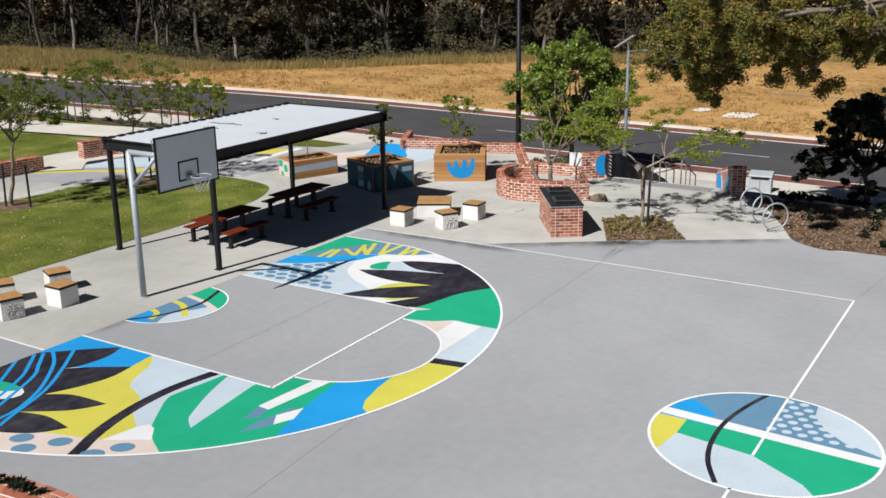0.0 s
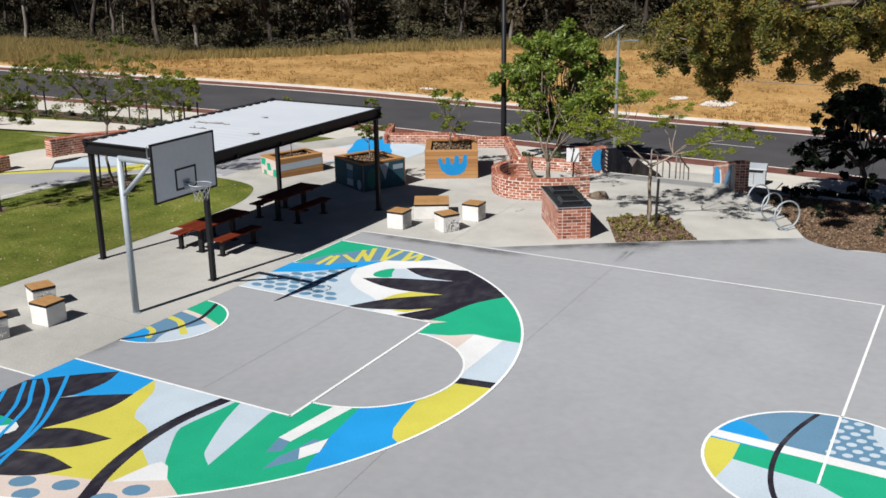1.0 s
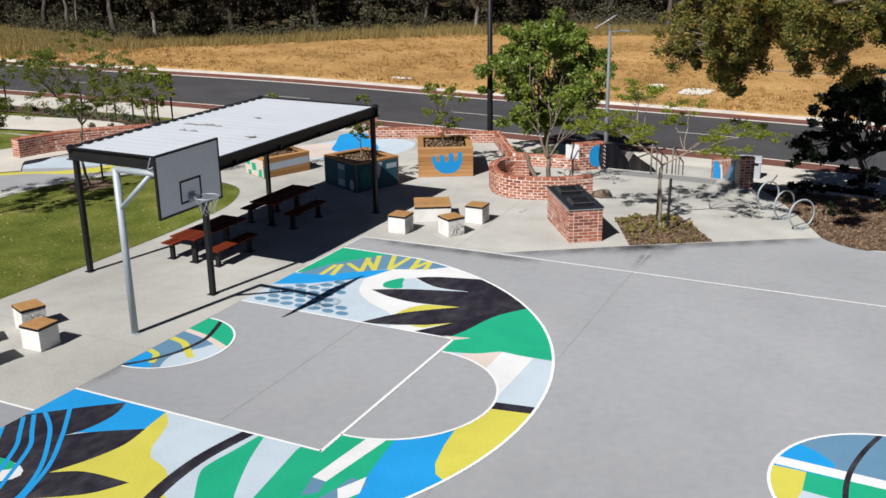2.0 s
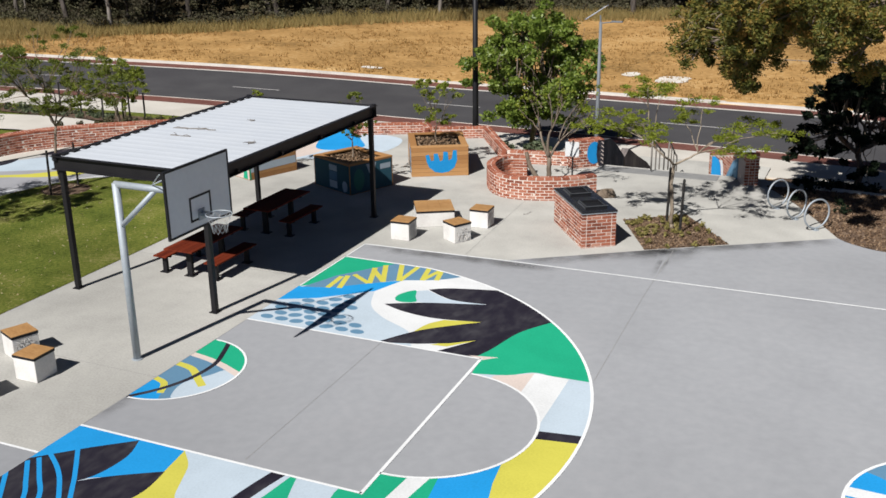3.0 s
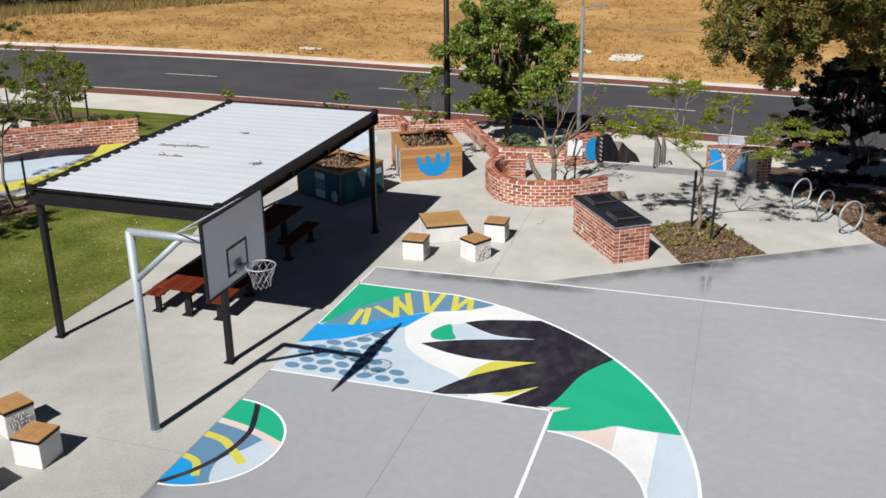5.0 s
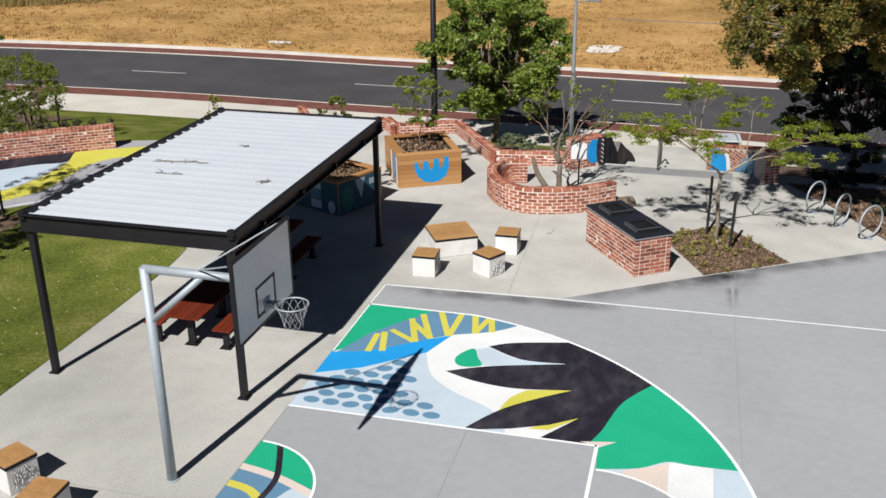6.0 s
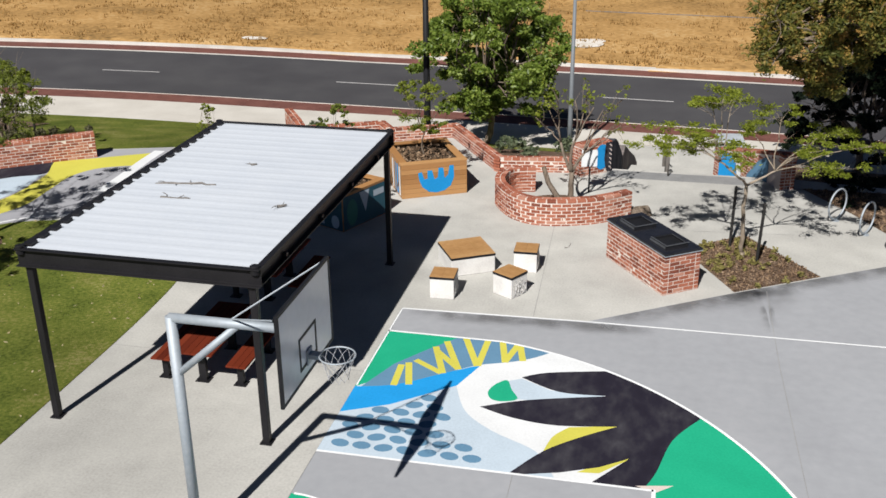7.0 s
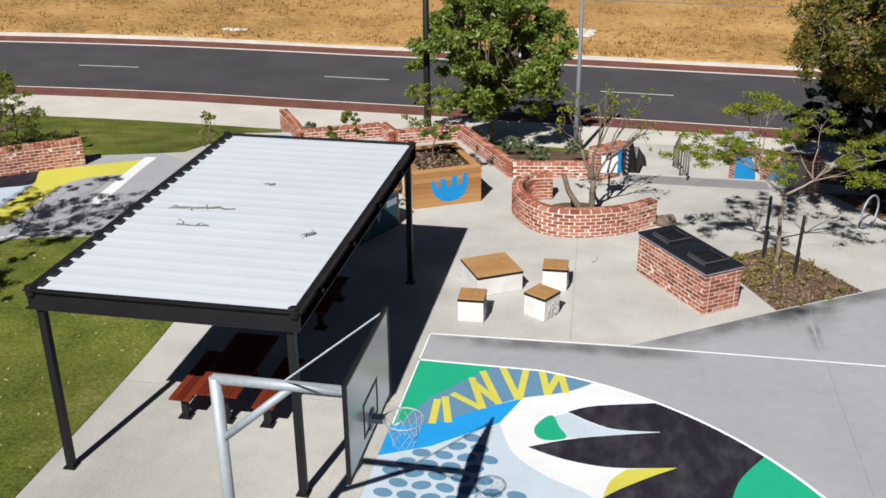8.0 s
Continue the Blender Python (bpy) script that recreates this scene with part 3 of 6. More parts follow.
mural.append(("charcoal", S([(3.05, 2.31), (3.53, 3.07), (4.10, 3.61), (4.62, 4.01)], 5, False) + [(5.40, 4.15), (5.30, 3.15), (4.88, 3.15), (4.42, 2.81), (3.85, 2.55)]))
mural.append(("charcoal", [(4.35, 2.20), (4.35, 2.41), (4.88, 3.16), (5.30, 3.15), (5.30, 2.20)]))
mural.append(("charcoal", [(4.36, 4.93), (4.49, 5.85), (4.60, 6.95), (6.50, 5.15), (5.98, 4.55), (5.52, 3.80), (5.27, 2.80), (5.15, 2.25), (4.95, 2.25), (4.88, 3.15), (4.62, 4.01)]))
mural.append(("green", [(6.60, 5.15)] + S([(5.98, 4.57), (5.52, 3.81), (5.28, 2.85), (5.10, 2.37)], 5, False) + [(4.90, 2.20), (5.20, 1.60)] + S([(5.30, 1.74), (5.96, 1.93), (6.37, 2.21), (6.76, 2.20), (7.50, 2.23)], 4, False) + [(8.50, 2.35), (8.50, 3.95)]))
mural.append(("pink", [(4.98, 2.45), (5.55, 2.57), (5.30, 2.35)]))
# round the free-throw circle
mural.append(("pink", [(5.72, 1.60), (5.74, 1.82), (6.05, 1.97), (6.40, 2.20), (6.46, 1.20), (6.00, 1.00)]))
mural.append(("white", [(6.40, 2.20), (6.76, 2.20), (7.09, 2.20), (7.12, 0.20), (6.50, 0.00), (6.42, 1.30)]))
mural.append(("pale", [(7.06, 2.20), (7.50, 2.23), (8.50, 2.35), (8.50, 0.20), (7.10, 0.10)]))
mural.append(("lime", [(6.80, -0.05), (8.50, 0.14), (8.45, -2.63), (7.40, -2.45)] + S([(7.30, -2.37), (7.15, -2.10), (7.02, -1.54), (6.90, -0.70)], 4, False)))
mural.append(("charcoal", [(6.80, 0.15), (8.50, 0.42), (8.50, 0.17), (6.80, -0.12)]))
mural.append(("blue", [(6.90, -0.60), (7.02, -1.54), (7.15, -2.10), (7.30, -2.37), (7.45, -2.46), (7.95, -3.03), (6.95, -4.43), (6.57, -3.73), (6.35, -2.77), (6.15, -1.40), (6.50, -1.00)]))
mural.append(("green", [(6.15, -1.30), (6.37, -2.81), (6.61, -3.75), (6.95, -4.43), (5.55, -6.43), (5.44, -5.39)] + S([(5.44, -5.39), (5.02, -5.13), (4.67, -4.85), (4.36, -4.44), (4.00, -3.88), (3.97, -3.58), (4.05, -3.08), (4.15, -2.33)], 5, False) + [(5.00, -2.20), (5.30, -1.50)]))
mural.append(("pale", [(4.22, -2.20), (4.98, -2.20), (4.95, -2.67), (5.24, -4.49)] + S([(5.24, -4.49), (4.97, -4.28), (4.82, -4.05), (4.45, -3.23), (4.19, -2.43)], 4, False)))
mural.append(("white", [(5.80, -1.60), (6.12, -1.60), (5.90, -3.27), (5.64, -3.25)]))
mural.append(("steel", [(5.65, -3.25), (5.89, -3.27), (5.97, -3.58), (5.77, -3.75)]))
mural.append(("steel", [(6.15, -3.36), (6.19, -3.01), (6.48, -3.03), (6.51, -3.33), (6.37, -3.71), (6.07, -4.18), (6.05, -3.73)]))
mural.append(("white", [(6.39, -2.89), (6.53, -3.33), (6.37, -3.67), (6.17, -3.37)]))
# before the key, towards the near corner
mural.append(("lime", [(1.95, -2.33)] + S([(2.18, -2.58), (2.47, -2.88), (2.65, -3.28), (2.80, -3.63), (2.99, -3.86)], 4, False) + S([(2.99, -3.86), (3.40, -4.01), (3.61, -4.18), (3.75, -4.47), (4.10, -4.72), (4.41, -4.94)], 4, False) + [(4.28, -5.56), (3.71, -5.75), (3.35, -5.93), (1.45, -6.43), (0.75, -5.03), (1.85, -2.93)]))
mural.append(("white", [(4.51, -4.76), (4.70, -4.81), (5.01, -5.15), (4.28, -5.58), (4.35, -5.23), (4.41, -4.94)]))
mural.append(("blue", [(-0.25, -2.33), (1.92, -2.33), (2.15, -2.58), (2.24, -3.18), (1.47, -3.67), (1.19, -3.83), (0.85, -5.03), (-0.25, -5.03)]))
mural.append(("pink", [(1.45, -7.23), (2.25, -6.48), (2.88, -6.03), (3.40, -5.83), (4.28, -5.58), (5.01, -5.13), (5.47, -5.39), (5.65, -6.63), (2.95, -7.83)]))
mural.append(("charcoal", [(1.25, -2.57), (0.68, -3.04), (0.05, -3.63), (-0.25, -3.93), (-0.25, -5.23), (0.89, -5.13), (0.84, -4.23)] + S([(1.01, -4.10), (1.32, -3.69), (1.41, -3.05), (1.25, -2.57)], 4, False)))
mural.append(("charcoal", S([(0.84, -4.23), (1.47, -3.67), (2.25, -3.17)], 5, False) + S([(2.25, -3.17), (2.31, -3.73), (2.15, -4.33), (1.88, -4.89)], 5, False)[1:] + [(1.35, -5.33), (0.85, -5.13)]))
mural.append(("charcoal", S([(1.88, -4.89), (2.37, -4.63), (3.22, -4.58)], 5, False) + S([(3.22, -4.58), (2.85, -5.11), (2.09, -5.62)], 5, False)[1:] + [(1.45, -5.73), (1.35, -5.13)]))
mural.append(("charcoal", S([(2.05, -5.62), (2.70, -5.46), (3.42, -5.56)], 5, False) + S([(3.42, -5.56), (3.10, -5.98), (2.55, -6.27), (1.85, -6.53)], 5, False)[1:] + [(1.25, -6.33), (1.35, -5.63)]))
mural.append(("charcoal", [(-0.25, -5.03), (0.89, -4.43), (1.55, -5.03), (1.85, -5.63), (1.55, -6.48), (0.45, -7.23), (-0.25, -7.23)]))
mural.append(("white", ellipse(0.93, -5.25, 0.62, 0.33, 10)))
mural.append(("green", ellipse(0.81, -5.09, 0.46, 0.19, 10)))
mural.append(("charcoal", ribbon([(4.45, -6.73), (4.32, -6.15), (4.05, -5.55), (3.86, -4.92), (3.74, -4.19), (3.74, -3.44), (3.89, -2.61), (4.02, -2.20)], 0.24)))
mural += [("steel", ellipse(x, y, 0.155, 0.108, 20 * math.sin(7 * x + 3 * y), 12)) for x, y in DOTS if y < 3.45 + 0.62 * x and y < 4.6 - 0.9 * (x - 1.2) and x < 2.6 and not (x > 1.9 and y > 3.05)]
mural += [("steel", ellipse(x, y, 0.21, 0.16, 30, 14)) for x, y in ((3.06, -6.21), (3.41, -6.43), (3.74, -5.97), (4.55, -5.98), (4.80, -5.57), (2.45, -6.63))]
for w in ([(0.50, -3.15), (0.90, -3.63), (1.20, -4.01), (1.73, -4.77), (2.15, -5.76), (2.32, -6.13)], [(0.21, -3.45), (0.65, -3.75), (1.03, -4.11), (1.63, -4.83), (2.01, -5.58), (2.05, -6.13)],
          [(0.13, -3.61), (0.57, -4.05), (0.97, -4.46), (1.40, -5.26), (1.61, -5.73), (1.73, -6.33)], [(0.03, -3.75), (0.43, -4.18), (0.78, -4.58), (1.22, -5.36), (1.45, -5.93)], [(-0.15, -3.98), (0.30, -4.53), (0.70, -5.03)]):
    mural.append(("blue", ribbon(w, 0.075, 4)))
for w in ([(0.66, 4.53), (0.61, 5.28)], [(0.92, 4.61), (0.72, 5.38)], [(0.82, 5.5), (1.4, 5.12)], [(1.07, 6.08), (1.42, 5.12)],
          [(1.14, 5.91), (1.67, 5.33)], [(1.23, 6.33), (1.67, 5.31)], [(1.54, 6.59), (1.98, 5.5)], [(2.0, 6.63), (1.99, 5.51)],
          [(2.26, 6.62), (2.46, 5.74)], [(2.45, 5.75), (2.59, 6.46)], [(2.6, 6.59), (2.77, 5.86)]):
    mural.append(("lime", ribbon(w, 0.125, 1)))
mural.append(("bare", key))

PAINT_NAMES = {"charcoal": "dark_leaf", "lime": "lime_shape", "green": "green_shape", "blue": "blue_shape", "steel": "steel_blue_shape", "white": "white_shape", "pale": "pale_blue_shape", "pink": "pink_shape", "grey": "grey_shape", "teal": "teal_shape", "moss": "moss_shape"}


def painted(name, label, items, bound, z=0.004):
    root = tagged(new(name), label, "floor mural", "", "structure")
    for i, m in flat_regions(items, bound, True).items():
        k = items[i][0]
        if k != "bare":
            part(PAINT_NAMES[k], lift(m, lambda x, y: z), PAINT[k], root)
    return root


court_mural = painted("court_mural", "bold leaf-pattern paint in green, blue, lime and black on concrete", mural, three)
semi = [(0.01, -1.44)] + arc(0.05, -0.12, 1.32, -90, 90, 30) + [(0.01, 1.20)]
painted("basket_mural", "half-round painted patch of blue, green and lime on concrete", [
    ("steel", [(-0.97, -2.16), (2.09, -2.16), (2.09, 1.92), (-0.97, 1.92)]),
    ("blue", [(-0.15, -1.65), (0.76, -1.65), (0.48, -1.04), (0.15, -0.58), (-0.15, -0.58)]),
    ("green", [(-0.15, 0.51), (0.46, 0.44), (0.87, 0.24), (1.58, -0.22), (1.58, 1.41), (-0.15, 1.41)]),
    ("pale", S([(0.68, -0.99), (0.62, -0.58), (0.87, -0.17), (1.07, 0.14), (1.58, -0.22), (1.38, -1.34), (0.87, -1.24)], 4)),
    ("pink", ribbon([(-0.05, 0.49), (0.66, 0.34), (1.48, 0.00)], 0.15, 4)),
    ("lime", ribbon([(-0.00, -0.63), (0.30, -0.75), (0.48, -1.09)], 0.13, 4)),
    ("lime", ribbon([(-0.00, 0.03), (0.41, -0.07), (0.78, -0.38), (1.02, -0.58)], 0.15, 4)),
    ("charcoal", ribbon([(-0.00, -1.45), (0.36, -0.99), (0.61, -0.43), (0.68, 0.24), (0.51, 0.80), (0.30, 1.31)], 0.10, 5)),
], semi)
ring0 = ellipse(13.65, 0.0, 1.82, 1.82, 0, 56)
painted("centre_circle_mural", "painted centre circle with blue, green, white and dotted fields", [
    ("pale", [(11, -2), (16, -2), (16, 2), (11, 2)]),
    ("steel", [(11, 0.3), (13.5, 0.3), (13.5, 2), (11, 2)]),
    ("blue", S([(11.6, 0.4), (11.9, 0.9), (12.3, 0.86), (12.72, 0.45), (12.3, 0.3)], 4)),
    ("steel", [(13.5, 0.2), (13.5, 2), (14.1, 2), (14.18, 1.3), (14.45, 0.85), (14.8, 0.55), (15.4, 0.32), (15.4, 0.2)]),
    ("lime", [(11.5, -1.4), (12.25, -1.4), (12.36, -0.5), (12.34, 0.12), (11.5, 0.12)]),
    ("green", [(12.36, -0.46), (12.34, 0.14), (15.5, -0.02), (15.5, -0.6), (14.85, -1.5), (14.55, -1.15), (13.65, -0.62)]),
    ("blue", [(11.6, 0.22), (11.6, 0.10), (13.6, 0.08), (13.6, 0.2)]),
    ("white", [(11.6, 0.42), (11.6, 0.16), (15.5, -0.02), (15.5, 0.24)]),
] + [("pale", ellipse(13.66 + 0.25 * i + 0.12 * (j % 2), 0.48 + 0.2 * j, 0.085, 0.07, 20, 10)) for j in range(7) for i in range(7) if (i + 0.5 * (j % 2)) * 0.25 < (1.45, 1.05, 0.82, 0.68, 0.58, 0.52, 0.45)[j]]
    + [("charcoal", ribbon([(13.28, 1.86), (13.06, 1.1), (12.93, 0.3), (12.96, -0.5), (13.12, -1.16), (13.42, -1.75)], 0.085, 6))], ring0)


def line_strip(m, pts, w=0.05, z=0.008):
    c = [Vector((*p, 0)) for p in pts]
    o = len(m.v)
    for i, p in enumerate(c):
        d = (c[min(i + 1, len(c) - 1)] - c[max(i - 1, 0)]).normalized()
        q = Vector((-d.y, d.x, 0)) * w / 2
        m.v += [(p.x + q.x, p.y + q.y, z), (p.x - q.x, p.y - q.y, z)]
    m.f += [(o + 2 * i, o + 2 * i + 1, o + 2 * i + 3, o + 2 * i + 2) for i in range(len(c) - 1)]


lines = tagged(new("court_lines"), "white painted basketball court lines", "court lines", "", "structure")
for nm, pts, w in (
        ("three_point_line", three, 0.055),
        ("key_line", [(0.0, -2.54), (5.33, -2.53)], 0.05), ("key_line", [(0.0, 2.33), (5.26, 2.38)], 0.05), ("free_throw_line", [(5.33, -2.56), (5.26, 2.41)], 0.06),
        ("free_throw_arc", arc(5.33, -0.10, 1.83, -90, 90, 30), 0.05), ("basket_arc", arc(0.05, -0.12, 1.32, -90, 90, 30), 0.045),
        ("sideline", [(0.02, 7.54), (3.72, 7.70), (13.53, 7.84)], 0.045), ("halfway_line", [(13.54, 7.86), (13.62, 1.82)], 0.048), ("halfway_line", [(13.6, 1.80), (13.66, -0.62)], 0.045),
        ("halfway_line", [(13.66, -1.80), (13.78, -10)], 0.048),
        ("centre_ring", ellipse(13.65, 0.0, 1.82, 1.82, 0, 56) + [(15.47, 0.0)], 0.05), ("court_edge_line", [(-12, -3.62), (0, -3.5)], 0.05), ("court_edge_line", [(0.02, 7.54), (0.02, 4.4)], 0.03)):
    m = Mesh()
    line_strip(m, pts, w)
    part(nm, m, M["line"], lines)

# saw-cut joints in the slabs
M["joint"] = material("dark_slab_joint", [(0.22, 0.216, 0.21), (0.31, 0.305, 0.295)], scale=2, fine=30, rough=1.0, bump=0.0)
joints = Mesh()
for pts in ([(3.2, -2.4), (3.15, 2.4)], [(7.35, 9.9), (7.37, 6.6), (7.49, 2.3)], [(7.42, -2.6), (7.63, -5.42), (7.72, -8)], [(13.53, 7.84), (14.1, 12.0)], [(0.0, -3.4), (0.0, 7.6)],
            [(-5.1, 4.9), (0, 4.9)], [(-5.1, -0.6), (0, -0.6)], [(-5.3, 10.2), (-1, 10.2)], [(2.7, 7.7), (2.5, 12.8)], [(3.8, 12.9), (8.2, 13.3)]):
    line_strip(joints, pts, 0.010, 0.003)
structure("pavement_joints", joints, M["joint"], "thin dark saw-cut joints in the concrete", "joint")

# painted path beside the brick wall
painted("path_mural", "lime, white, pale blue and black painted stripes on the path", [
    ("grey", [(-17, 6), (-8, 9), (-8.5, 17.2), (-13, 17)]),
    ("pale", [(-17, 9), (-13.2, 13.4), (-12.4, 13.9), (-12.2, 12.6), (-12.4, 11.3), (-13.4, 10.3), (-15, 9.4)]),
    ("charcoal", S([(-14.6, 13.4), (-13.5, 14.5), (-12.75, 15.1), (-12.35, 13.95), (-13.1, 13.45), (-14.0, 12.6), (-15.2, 11.8)], 4)),
    ("charcoal", S([(-16.2, 9.8), (-15.6, 11.2), (-15.2, 10.4), (-15.9, 8.6), (-16.3, 8.4)], 4)),
] + [
    ("lime", [(-12.75, 14.98), (-11.7, 15.55), (-10.2, 16.4), (-10.2, 15.1)] + S([(-10.5, 15.0), (-11.15, 14.6), (-11.5, 13.8), (-11.42, 12.5), (-11.38, 11.4), (-11.9, 10.3), (-12.9, 9.5), (-13.9, 9.1), (-14.8, 8.45), (-15.8, 7.7)], 4, False) + S([(-15.9, 8.1), (-14.7, 9.0), (-13.5, 9.7), (-12.6, 10.8), (-12.2, 12.0), (-12.2, 13.0), (-12.3, 13.9), (-12.6, 14.6)], 4, False)),
    ("white", ribbon([(-10.15, 16.6), (-10.12, 15.6), (-10.02, 14.2), (-9.95, 12.85)], 0.34, 5)),
    ("white", ribbon([(-12.9, 4.0), (-12.75, 6.6), (-12.2, 8.8), (-10.6, 10.75), (-8.4, 11.2)], 0.08, 5)),
], [(-17, 3), (-12.6, 3.5), (-12.4, 7.6), (-11.4, 10.0), (-9.8, 10.9), (-8.2, 11.1), (-8.6, 16.2), (-10.0, 17.0), (-12.2, 16.2), (-14.2, 14.4), (-15.6, 12.6), (-16.2, 10.6), (-16.6, 8.6), (-16.4, 6.4)])
painted("plaza_mural", "sky-blue and pale pink paint on the plaza concrete", [
    ("pale", S([(-8.2, 14.0), (-7.5, 17.5), (-6.3, 18.8), (-4.4, 18.6), (-4.0, 16.8), (-4.8, 15.4), (-6.4, 14.6)], 5)),
    ("pink", S([(-8.6, 13.5), (-8.2, 16.2), (-7.0, 17.2), (-6.2, 16.2), (-6.6, 14.6)], 5)),
    ("blue", S([(-6.5, 16.15), (-5.6, 16.25), (-5.05, 16.95), (-5.75, 18.0), (-6.45, 19.05), (-7.3, 19.25), (-7.75, 18.7), (-7.15, 17.4)], 5)),
], [(-12, 10), (0, 10), (0, 19.5), (-12, 19.5)])

# ------------------------------------------------------------ trees
def limb(m, a, b, r0, r1, rng, bend=0.12, n=5, sides=7, rough=0.012):
    a, b = Vector(a), Vector(b)
    L = (b - a).length
    off = Vector(rng.normal(size=3)) * L * bend
    pts, rad = [], []
    for i in range(n + 1):
        t = i / n
        pts.append(a.lerp(b, t) + off * math.sin(math.pi * t) * 0.6 + Vector(rng.normal(size=3)) * L * rough)
        rad.append(r0 + (r1 - r0) * t)
    pts[0], pts[-1] = a, b
    m.tube(pts, rad, sides)


def tree(name, at, label, height, fork, trunk_r, spread, leaf, leaf_size, n_leaf, seed, bark="bark", stems=1, n_clumps=22, base=None, lean=(0, 0), squash=0.7, clump_r=0.28, group="", shape="round", twigs=3, hollow=0.35, low=0.0, mains=0, long=1.9):
    """A tapered trunk that forks into limbs and twigs, with leaves gathered in many uneven clumps at their ends."""
    rng = np.random.default_rng(seed)
    root = thing(name, pose(*at), label, "tree", group)
    wood = Mesh()
    top = Vector((lean[0], lean[1], fork))
    starts = []
    for s in range(stems):
        a = 2 * math.pi * s / max(1, stems) + rng.uniform(0, 1)
        foot = Vector((math.cos(a), math.sin(a), 0)) * (trunk_r * 1.5 if stems > 1 else 0)
        head = top + (Vector((math.cos(a), math.sin(a), 0)) * fork * 0.28 if stems > 1 else Vector((0, 0, 0)))
        limb(wood, foot, head, trunk_r, trunk_r * 0.62, rng, 0.07, 7, 9)
        wood.tube([foot - Vector((0, 0, 0.04)), foot + Vector((0, 0, 0.10 * min(2, trunk_r * 10)))], [trunk_r * 1.5, trunk_r * 1.0], 9)
        starts.append(head)
    tips = []
    crown_c = Vector((lean[0], lean[1], (fork + height) / 2 + low))
    for i in range(n_clumps):
        u, a = rng.uniform(-1, 1), i * 2.39996 + rng.uniform(-0.4, 0.4)
        rr = spread * math.sqrt(max(0.05, 1 - u * u)) * (0.55 + 0.45 * rng.random())
        if shape == "flat":
            rr = spread * (0.35 + 0.65 * rng.random())
            u *= 0.8
        if shape == "cone":
            rr = spread * (0.98 - 0.36 * (u + 1)) * (0.5 + 0.5 * math.sqrt(rng.random()))
        tips.append(crown_c + Vector((rr * math.cos(a), rr * math.sin(a), u * (height - fork) / 2)))
    order = sorted(range(n_clumps), key=lambda i: math.atan2(tips[i].y - crown_c.y, tips[i].x - crown_c.x))
    n_main = mains or max(3, n_clumps // 5)
    for g in range(n_main):
        mine = [tips[i] for i in order[g * n_clumps // n_main:(g + 1) * n_clumps // n_main]]
        mid = sum(mine, Vector()) / len(mine)
        st = starts[g % len(starts)]
        knee = st.lerp(mid, 0.55)
        limb(wood, st, knee, trunk_r * 0.55, trunk_r * 0.33, rng, 0.14, 5, 7)
        for p in mine:
            limb(wood, knee, p, trunk_r * 0.28, trunk_r * 0.09, rng, 0.16, 4, 5)
            for _ in range(twigs):
                limb(wood, knee.lerp(p, rng.uniform(0.5, 1)), p + Vector(rng.normal(size=3)) * spread * 0.16, trunk_r * 0.09, trunk_r * 0.03, rng, 0.2, 3, 4)
    part("trunk", wood, M[bark], root, smooth=True)
    if n_leaf:
        pts, per = [], max(4, n_leaf // n_clumps // 4)
        for p in tips:
            size = clump_r * spread * rng.uniform(0.65, 1.3)
            for _ in range(4):
                q = np.array(p) + rng.normal(size=3) * size * np.array([0.85, 0.85, 0.5])
                pts.append(clump(q, size * rng.uniform(0.45, 0.8), int(per * rng.uniform(0.6, 1.4)), rng, squash, hollow))
        part("crown", leaf_mesh("crown", np.concatenate(pts), leaf_size, M[leaf], long=long, rng=rng), M[leaf], root)
    return root


def stake_pair(x, y, z, h, gap, turn=0.0):
    for s in (-1, 1):
        st = thing("tree_stake", pose(x + s * gap * math.cos(radians(turn)), y + s * gap * math.sin(radians(turn)), z, 1.5 * s, 1.0, 20), "black timber stake beside a young tree", "tree stake", "stakes beside young trees")
        part("stake", Mesh().tube([(0, 0, -0.02), (0, 0, h - 0.03), (0, 0, h)], [0.036, 0.036, 0.024], 8), M["stake"], st)


# street tree, kerbside tree and the tree in the curved wall
tree("street_tree", (-1.30, 23.8, land(-1.30, 23.8) - 0.02), "broad leafy green street tree with a dense rounded crown", 5.35, 1.6, 0.13, 2.4, "leaf_fig", 0.085, 42000, 11, n_clumps=62, clump_r=0.22, squash=0.75, lean=(0.2, 0.0))
tree("dark_tree", (11.15, 22.9, land(11.15, 22.9)), "dense dark-leaved tree with a low crown, darkened further for the gum's shade", 4.35, 1.2, 0.13, 2.75, "leaf_dark", 0.11, 16000, 21, n_clumps=64, clump_r=0.13, low=-0.30, lean=(-0.15, 0.0), hollow=0.2, shape="cone")
stake_pair(6.945, 11.86, 0, 1.45, 0.56, -61)
tree("lawn_tree", (-11.0, 8.66, 0.0), "young lawn tree with a thin airy crown", 4.6, 2.0, 0.055, 2.0, "leaf_dusk", 0.028, 19000, 14, n_clumps=46, clump_r=0.14, squash=0.5, shape="flat", low=0.35, mains=4, long=2.6)
stake_pair(-11.03, 8.70, 0, 1.35, 0.57, 90)
tree("lawn_tree", (-11.9, 4.1, 0.0), "young lawn tree with a leaning forked trunk", 4.5, 2.1, 0.07, 1.85, "leaf_dusk", 0.030, 20000, 17, n_clumps=42, clump_r=0.17, shape="flat", low=0.2, lean=(0.25, 0.2), mains=4, long=2.6, squash=0.55)
stake_pair(-11.6, 4.15, 0, 1.4, 0.45, 20)
